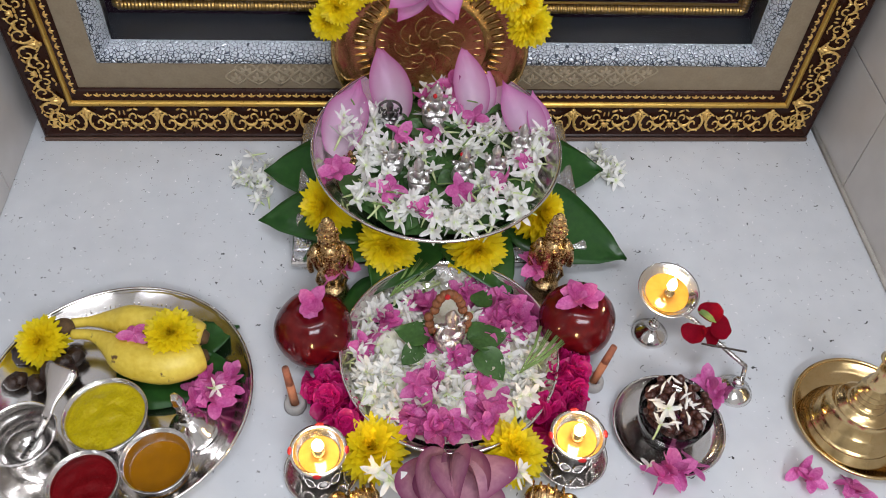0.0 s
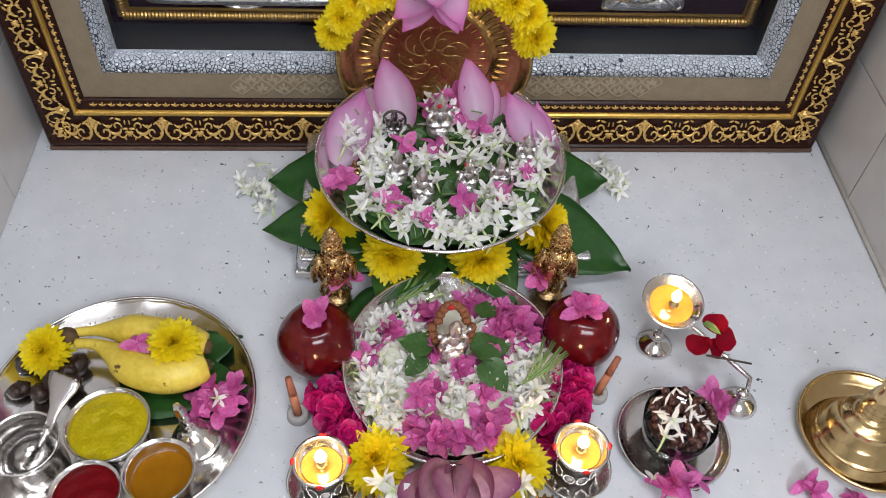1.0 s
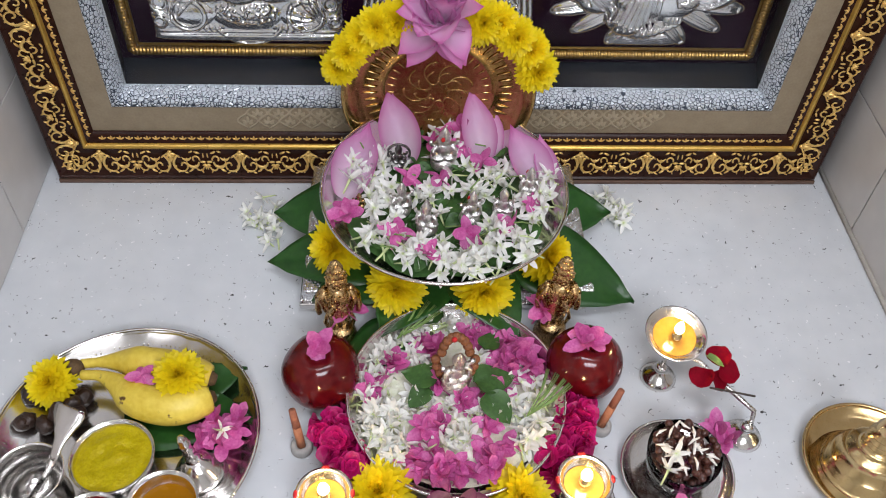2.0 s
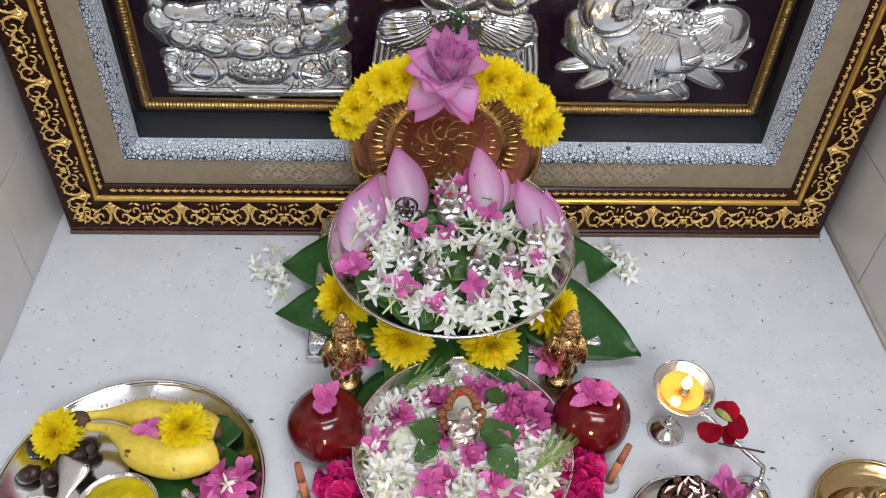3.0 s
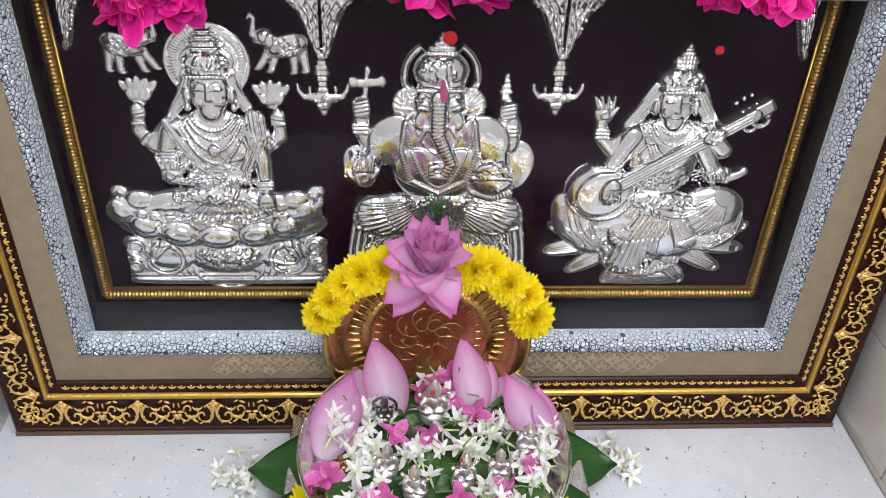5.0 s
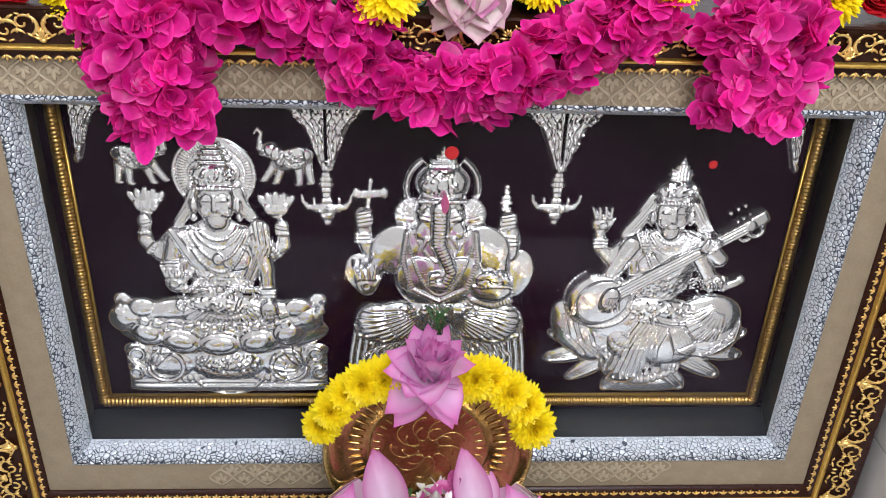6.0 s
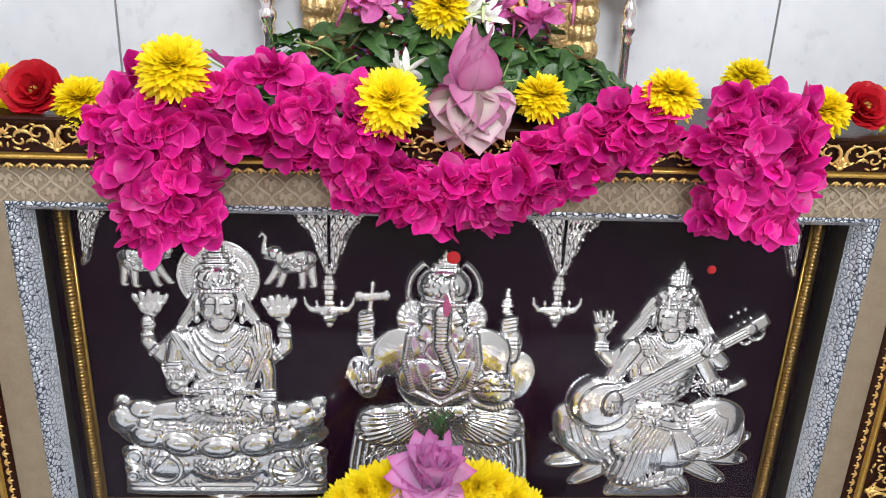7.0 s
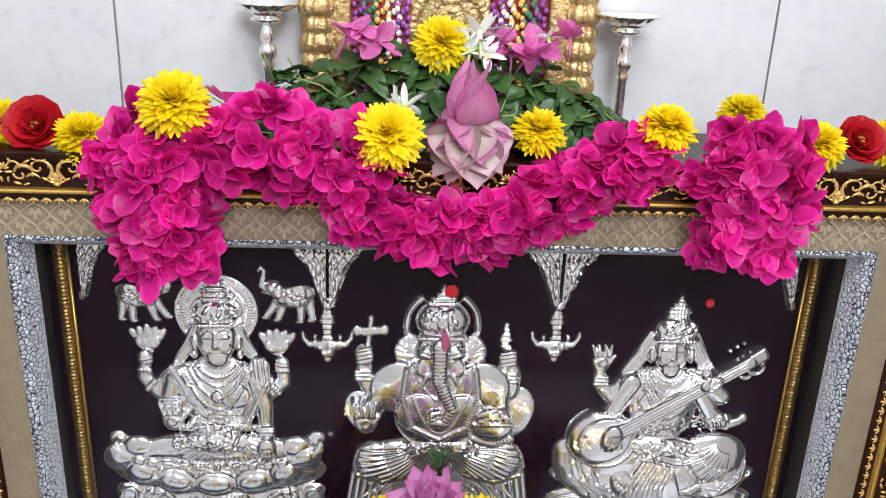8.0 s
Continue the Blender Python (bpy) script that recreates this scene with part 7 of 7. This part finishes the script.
part("handle", tube([(H1.x, H1.y, 0.022), (H1.x + 0.002, H1.y + 0.004, 0.042), (H1.x + 0.012, H1.y + 0.000, 0.052), (H1.x + 0.032, H1.y - 0.016, 0.050), ((H1.x + H2.x) / 2 + 0.006, (H1.y + H2.y) / 2 + 0.008, 0.046), (H2.x - 0.008, H2.y + 0.018, 0.042), (H2.x + 0.004, H2.y + 0.008, 0.037), (H2.x + 0.003, H2.y, 0.022)], 0.0026, 10), TARNISH, arm, "bent silver handle")
part("neck", tube([(H1.x + 0.010, H1.y, 0.050), (CU.x - 0.2, CU.y + 0.33, 0.060)], 0.004, 10), TARNISH, arm)
flame_parts(arm, 0.0, 1.35)
for o in arm.children:
    if o.name.startswith(("wick", "flame")):
        o.matrix_basis = pose(CU.x - 0.2, CU.y + 0.33 - 0.006, 0.081)
flame_light(CU.x, CU.y - 0.006, 0.094, 0.13)
ROSE_PETALS = [mesh_of("petal", petal(0.022, 0.020, cup=0.3, curl=0.2, tip=0.4, rows=6, cols=6, base=0.5, frill=0.03, seed=s), WILTED) for s in (1, 2)]
petals = thing("rose_petals", "wilted dark red rose petals draped on the lamp handle", "petals", pose(0.2530, -0.3380, 0.0580))
for k, (dx, dy, dz, tx, ty, tz) in enumerate(((-0.004, 0.0, 0, -30, 20, 150), (0.006, 0.004, 0.002, 15, -10, -50), (0.004, -0.004, 0.0, -35, -20, 210), (0.010, -0.002, 0.001, -20, 20, 250))):
    part("petal", ROSE_PETALS[k % 2], None, petals, m=pose(dx, dy, dz, tx, ty, tz))
part("sepal", petal(0.030, 0.008, 0.3, 0.1, 0.8), STEM, petals, "dry pale sepal", m=pose(0.0, 0.016, 0.003, 20, 0, 200))
tagged(part("match_stick", tube([(0, 0, 0), (0.045, -0.008, -0.004)], 0.0012, 6), mat("charred_stick", (0.03, 0.025, 0.02), (0.08, 0.06, 0.05), rough=0.8, scale=200), m=pose(0.2500, -0.3590, 0.0550)), "thin dark stick lying across the lamp handle", "stick")

# ---- glass bowl of chickpeas on a steel plate ----
deep_plate("steel_plate", "small steel plate under the glass bowl", pose(0.214, -0.424, 0), 0.0545, 0.009, STEEL)
GLASS = bpy.data.materials.new("clear_glass")
GLASS.use_nodes = True
gb = GLASS.node_tree.nodes["Principled BSDF"]
gb.inputs["Transmission Weight"].default_value, gb.inputs["Roughness"].default_value, gb.inputs["IOR"].default_value = 1.0, 0.02, 1.45
BX, BY = 0.212, -0.4255
bowl = tagged(part("glass_bowl", lathe([(0.0, 0.0025), (0.026, 0.0025), (0.028, 0.006), (0.033, 0.030), (0.0355, 0.048), (0.0348, 0.049), (0.0340, 0.048), (0.0315, 0.030), (0.0265, 0.008), (0.0, 0.006)], 44), GLASS, m=pose(BX, BY, 0)), "clear glass bowl heaped with boiled brown chickpeas", "bowl")
CHICK = mat("brown_chickpea", (0.028, 0.011, 0.009), (0.10, 0.030, 0.02), rough=0.3, scale=120, island=0.3, bump=0.3, bscale=400)
PEA = mesh_of("chickpea", blob(0.0042, 0.0038, 0.0040, 9, 7).add(blob(0.0012, 0.0012, 0.0014, 5, 4), pose(0.0042, 0, 0)), CHICK)
peas = thing("chickpeas", "boiled brown chickpeas with grated coconut in the glass bowl", "chickpeas", pose(BX, BY, 0.007))
for k in range(170):
    zz = rnd.uniform(0.003, 0.044) if k < 95 else 0.043 + rnd.uniform(-0.002, 0.004)
    q = (0.0225 + 0.17 * zz) * math.sqrt(rnd.random()) if k >= 95 else (0.0215 + 0.15 * zz) * rnd.uniform(0.8, 1.0)
    a = rnd.uniform(0, 6.283)
    part("chickpea", PEA, None, peas, m=pose(q * math.cos(a), q * math.sin(a), zz, rnd.uniform(0, 360), rnd.uniform(0, 360), rnd.uniform(0, 360)))
COCO = mat("coconut", (0.80, 0.76, 0.70), (0.9, 0.87, 0.82), rough=0.6, scale=150, bump=0.4)
SHRED = mesh_of("coconut_shred", tube([(-0.006, 0, 0), (0, 0.0018, 0.001), (0.0065, 0.001, 0)], [0.0006, 0.0016, 0.0006], 5), COCO)
for k in range(30):
    q, a = 0.027 * math.sqrt(rnd.random()), rnd.uniform(0, 6.283)
    part("coconut_shred", SHRED, None, peas, "white coconut shred" if k == 0 else "", m=pose(q * math.cos(a), q * math.sin(a), 0.0475 + rnd.uniform(0, 0.003), rnd.uniform(-30, 30), rnd.uniform(-30, 30), rnd.uniform(0, 360)))
jasmines([(0.1980, -0.4340, 0.0620), (0.1870, -0.4510, 0.0620), (0.1840, -0.4700, 0.0160)], "flowers by the glass bowl", 0.8)
pinks([(0.2000, -0.4800, 0.0220), (0.2090, -0.4760, 0.0200), (0.1910, -0.4830, 0.0200), (0.2240, -0.4720, 0.0180), (0.2630, -0.3890, 0.0160), (0.2670, -0.3960, 0.0160), (0.2590, -0.3840, 0.0180), (0.3320, -0.4730, 0.0080), (0.3400, -0.4840, 0.0080), (0.3760, -0.4900, 0.0080), (0.3820, -0.5000, 0.0080)], "pink blossoms scattered on the floor", 0.9)

# ---- brass bell lamp on its plate ----
deep_plate("brass_dish", "round polished brass dish under the brass bell", pose(0.411, -0.420, 0), 0.0665, 0.011, BRASS)
bell = thing("brass_bell", "polished brass bell with a ringed handle lying back on a dish", "bell", pose(0.399, -0.428, 0.0045, -5, 0, 0) @ Matrix.Scale(1.06, 4))
part("body", lathe([(0.0, 0.0), (0.045, 0.0), (0.0465, 0.0015), (0.0465, 0.003), (0.043, 0.0042), (0.0425, 0.008), (0.0400, 0.0088), (0.0400, 0.0100), (0.0412, 0.0108), (0.0395, 0.0120), (0.0370, 0.0135), (0.0358, 0.020), (0.0345, 0.0208),
                    (0.0345, 0.0225), (0.0325, 0.0235), (0.0290, 0.031), (0.0255, 0.036), (0.0262, 0.0372), (0.0250, 0.0385), (0.0190, 0.0410), (0.0160, 0.0425), (0.0168, 0.0440), (0.0150, 0.0455), (0.0, 0.0465)], 52), BRASS, bell)
part("handle", lathe([(0.0150, 0.0450), (0.0105, 0.0480), (0.0105, 0.0490), (0.0145, 0.0510), (0.0145, 0.0520), (0.0105, 0.0540), (0.0105, 0.0550), (0.0145, 0.0570), (0.0145, 0.0580), (0.0100, 0.0600), (0.0100, 0.0610), (0.0135, 0.0630), (0.0135, 0.0640),
                      (0.0090, 0.0670), (0.0110, 0.0720), (0.0075, 0.080), (0.0080, 0.10), (0.0115, 0.104), (0.007, 0.110), (0.0, 0.113)], 28), BRASS, bell, "ringed brass handle")

# ---- round silver tray of offerings ----
TX, TY = -0.325, -0.386
deep_plate("offering_tray", "large round silver tray with a scalloped embossed rim", pose(TX, TY, 0), 0.1285, 0.020, STEEL, lambda a, r: 0.0022 * abs(math.cos(14 * a)) - 0.001 if r > 0.12 else 0)
g = Geo()
for k in range(150):
    g.add(blob(0.0035, 0.0012, 0.0011, 6, 4), Matrix.Translation((TX, TY, 0)) @ Matrix.Rotation(2 * math.pi * k / 150, 4, "Z") @ Matrix.Translation((0.1175, 0, 0.0085)) @ Matrix.Rotation(radians(-45), 4, "Y"))
tray_flutes = part("embossed_flutes", g, STEEL)
tray_flutes.parent = [o for o in scene.objects if o.name.startswith("offering_tray")][0]
tray_flutes.matrix_parent_inverse = Matrix.Translation((-TX, -TY, 0))
tagged(tray_flutes, "embossed flutes inside the rim", kind="stuff")
betel_leaf(-0.335, -0.350, 0.008, 355, 0.125, 0.085, 0.0, 0, 12)
betel_leaf(-0.33, -0.345, 0.012, 20, 0.12, 0.07, 0.0, 0, 13)
BANANA = flecked(mat("banana_skin", (0.60, 0.42, 0.035), (0.78, 0.62, 0.10), rough=0.42, scale=30, bump=0.06), 75, 0.655, (0.12, 0.06, 0.02))
BROWN_TIP = mat("banana_tip", (0.05, 0.028, 0.015), (0.14, 0.08, 0.03), rough=0.8, scale=120, bump=0.4)
bunch = thing("banana_pair", "two small ripe yellow bananas joined at the stalk", "banana", pose(0, 0, 0))
for pts in ([(-0.3820, -0.3080, 0.0300), (-0.3610, -0.3070, 0.0320), (-0.3380, -0.3080, 0.0340), (-0.3170, -0.3130, 0.0360), (-0.2910, -0.3180, 0.0370), (-0.2650, -0.3250, 0.0350), (-0.2490, -0.3280, 0.0320)],
            [(-0.3770, -0.3240, 0.0340), (-0.3560, -0.3270, 0.0360), (-0.3340, -0.3400, 0.0370), (-0.3120, -0.3560, 0.0370), (-0.2830, -0.3640, 0.0370), (-0.2600, -0.3590, 0.0360), (-0.2460, -0.3520, 0.0340)]):
    v = [Vector(p) for p in pts]
    fine = []
    for i in range(len(v) - 1):
        a, b, c, d = v[max(i - 1, 0)], v[i], v[i + 1], v[min(i + 2, len(v) - 1)]
        fine += [0.5 * ((2 * b) + (c - a) * s + (2 * a - 5 * b + 4 * c - d) * s * s + (3 * b - a - 3 * c + d) * s ** 3) for s in (0, 0.25, 0.5, 0.75)]
    fine.append(v[-1])
    n = len(fine)
    rad = [0.0052 + 0.0132 * min(1, max(0, (i / n - 0.12) / 0.30)) ** 1.4 * (1 - max(0, (i / n - 0.70) / 0.30) ** 2 * 0.55) for i in range(n)]
    fruit = part("banana", tube(fine, rad, 14), BANANA, bunch, "ripe yellow banana with brown flecks")
    part("tip", tube([fine[-2], fine[-1], fine[-1] + (fine[-1] - fine[-2]) * 2.2], [0.0102, 0.0085, 0.0052], 10), BROWN_TIP, fruit, "dry brown tip")
part("stalk_end", blob(0.012, 0.010, 0.009, 10, 7), BROWN_TIP, bunch, "dark cut stalk", m=pose(-0.3890, -0.3140, 0.0320))
chrysanthemum(-0.4060, -0.3300, 0.0300, 0.025, 25, -10, "yellow chrysanthemum on the silver tray", "flowers on the silver tray", 1)
chrysanthemum(-0.2740, -0.3400, 0.0560, 0.025, 12, 6, "yellow chrysanthemum lying on the bananas", "flowers on the silver tray", 2)
pinks([(-0.3090, -0.3400, 0.0560), (-0.2500, -0.3790, 0.0160), (-0.2350, -0.3850, 0.0200), (-0.2250, -0.3760, 0.0200), (-0.2190, -0.3650, 0.0180), (-0.2420, -0.3700, 0.0200), (-0.2310, -0.3940, 0.0180), (-0.2520, -0.3880, 0.0140), (-0.2200, -0.3790, 0.0140)], "flowers on the silver tray", 0.9)
jasmines([(-0.2310, -0.3860, 0.0300)], "flowers on the silver tray", 0.75)
DATE = mat("dried_fruit", (0.018, 0.009, 0.007), (0.05, 0.025, 0.016), rough=0.4, scale=90, bump=1.0, bscale=160)
for k in range(13):
    x, y, z = ((-0.4150, -0.3510, 0.0120))
    tagged(part("dried_fruit", lathe([(0.0, -0.010), (0.006, -0.008), (0.0085, 0.0), (0.006, 0.009), (0.0, 0.011)], 14, lambda a, r: 0.0012 * math.sin(7 * a + k)), DATE, m=pose(x + rnd.uniform(-0.03, 0.045), y + rnd.uniform(-0.02, 0.028), 0.010 + rnd.uniform(0, 0.012), rnd.uniform(50, 130), 0, rnd.uniform(0, 360))), "wrinkled dark dried fruit on the silver tray", "dried fruit", "dried fruits")


def offering_bowl(x, y, R, h, fill, fill_z, label, fill_label, grainy=False):
    ob = thing("offering_bowl", label, "bowl", pose(x, y, 0.0022), "small silver bowls")
    part("shell", lathe([(0.0, 0.0), (R * 0.62, 0.0), (R * 0.78, h * 0.2), (R * 0.97, h * 0.62), (R * 0.99, h * 0.85), (R, h), (R * 1.03, h + 0.0006), (R * 1.03, h - 0.001), (R * 0.96, h - 0.0005), (R * 0.93, h * 0.8), (R * 0.9, h * 0.6), (R * 0.7, h * 0.2), (0.0, h * 0.12)], 44), STEEL, ob, "polished silver bowl")
    g, n = Geo(), 20
    rows = []
    for k in range(n + 1):
        q = R * 0.925 * k / n
        rows.append([(q * math.cos(a), q * math.sin(a), fill_z + (0.0030 * noise.noise((q * math.cos(a) * 90, q * math.sin(a) * 90, x * 50)) + 0.003 * (1 - k / n) if grainy else 0)) for a in (2 * math.pi * i / 36 for i in range(36))])
    part("filling", g.grid(rows, closed=True), fill, ob, fill_label)
    return ob


TURMERIC = mat("yellow_paste", (0.38, 0.29, 0.0), (0.52, 0.42, 0.004), spec=0.2, rough=0.4, scale=70, bump=0.8, bscale=260)
HONEY = mat("amber_paste", (0.24, 0.092, 0.0), (0.31, 0.125, 0.0), spec=0.15, rough=0.25, scale=12)
VERMILION = mat("dark_red_powder", (0.11, 0.0005, 0.002), (0.17, 0.001, 0.004), spec=0.1, rough=0.5, scale=40, bump=0.4, bscale=500)
offering_bowl(-0.3300, -0.4110, 0.0385, 0.026, TURMERIC, 0.0200, "silver bowl of lumpy yellow turmeric paste on the tray", "lumpy yellow paste", True)
offering_bowl(-0.2730, -0.4610, 0.0315, 0.031, HONEY, 0.0150, "silver bowl half full of amber sandal paste on the tray", "smooth amber paste")
offering_bowl(-0.3340, -0.4810, 0.0305, 0.031, VERMILION, 0.0215, "silver bowl of dark red vermilion powder on the tray", "dark red powder", True)

tum = thing("water_tumbler", "polished silver tumbler of water holding a flat spoon", "tumbler", pose(-0.3910, -0.4430, 0.0022))
part("shell", lathe([(0.0, 0.0), (0.024, 0.0), (0.027, 0.004), (0.0265, 0.02), (0.0285, 0.04), (0.0315, 0.052), (0.0322, 0.053), (0.0312, 0.0535), (0.0300, 0.051), (0.0270, 0.04), (0.025, 0.02), (0.025, 0.006), (0.0, 0.004)], 44), STEEL, tum)
WATER = bpy.data.materials.new("water")
WATER.use_nodes = True
wb = WATER.node_tree.nodes["Principled BSDF"]
wb.inputs["Transmission Weight"].default_value, wb.inputs["Roughness"].default_value, wb.inputs["IOR"].default_value = 1.0, 0.0, 1.33
part("water", lathe([(0.0285, 0.0462), (0.014, 0.0460), (0.0, 0.0460)], 36), WATER, tum, "clear water")
spoon = thing("flat_spoon", "flat silver spoon with a pointed end standing in the tumbler", "spoon", pose(0, 0, 0))
A, B, C = Vector((-0.3600, -0.3860, 0.0750)), Vector((-0.3700, -0.4310, 0.0580)), Vector((-0.3900, -0.4570, 0.0300))
side = Vector((0.8, -0.35, 0)).normalized()
rows = []
for s, w in ((0.0, 0.0145), (0.08, 0.0165), (0.22, 0.0150), (0.4, 0.0105), (0.62, 0.0058), (0.8, 0.0045), (1.0, 0.0042)):
    rows.append([A.lerp(B, s) + side * w * u for u in (-1, -0.5, 0, 0.5, 1)])
blade = part("handle", Geo().grid(rows), STEEL, spoon, "broad flat handle")
blade.modifiers.new("thickness", "SOLIDIFY").thickness = 0.0012
stem = part("stem", tube([B, B.lerp(C, 0.5), C], [0.0028, 0.0024, 0.004], 8), TARNISH, spoon)

dome = thing("powder_sprinkler", "silver domed sprinkler with a slender cast figure handle", "sprinkler", pose(-0.2510, -0.4150, 0.0022, 0, -6, 0))
part("base", lathe([(0.0, 0.0), (0.024, 0.0), (0.025, 0.002), (0.0235, 0.005), (0.021, 0.007), (0.017, 0.014), (0.0125, 0.019), (0.009, 0.021), (0.0065, 0.0235), (0.0, 0.024)], 32), STEEL, dome, "ringed silver dome")
part("handle", lathe([(0.0062, 0.023), (0.0078, 0.027), (0.005, 0.031), (0.0042, 0.036), (0.0062, 0.041), (0.0045, 0.045), (0.0050, 0.051), (0.0058, 0.055), (0.0042, 0.058), (0.0046, 0.062), (0.003, 0.066), (0.0, 0.068)], 18, lambda a, r: 0.0004 * math.sin(5 * a)), STEEL, dome, "cast figure handle")

# ---- loose jasmine on the floor ----
for cx, cy, n in ((-0.224, -0.078, 15), (-0.212, -0.105, 5), (0.208, -0.058, 13), (0.212, -0.085, 6)):
    jasmines([(cx + rnd.gauss(0, 0.012), cy + rnd.gauss(0, 0.013), 0.006 + rnd.uniform(0, 0.006)) for _ in range(n)], "loose jasmine on the floor", 0.9)
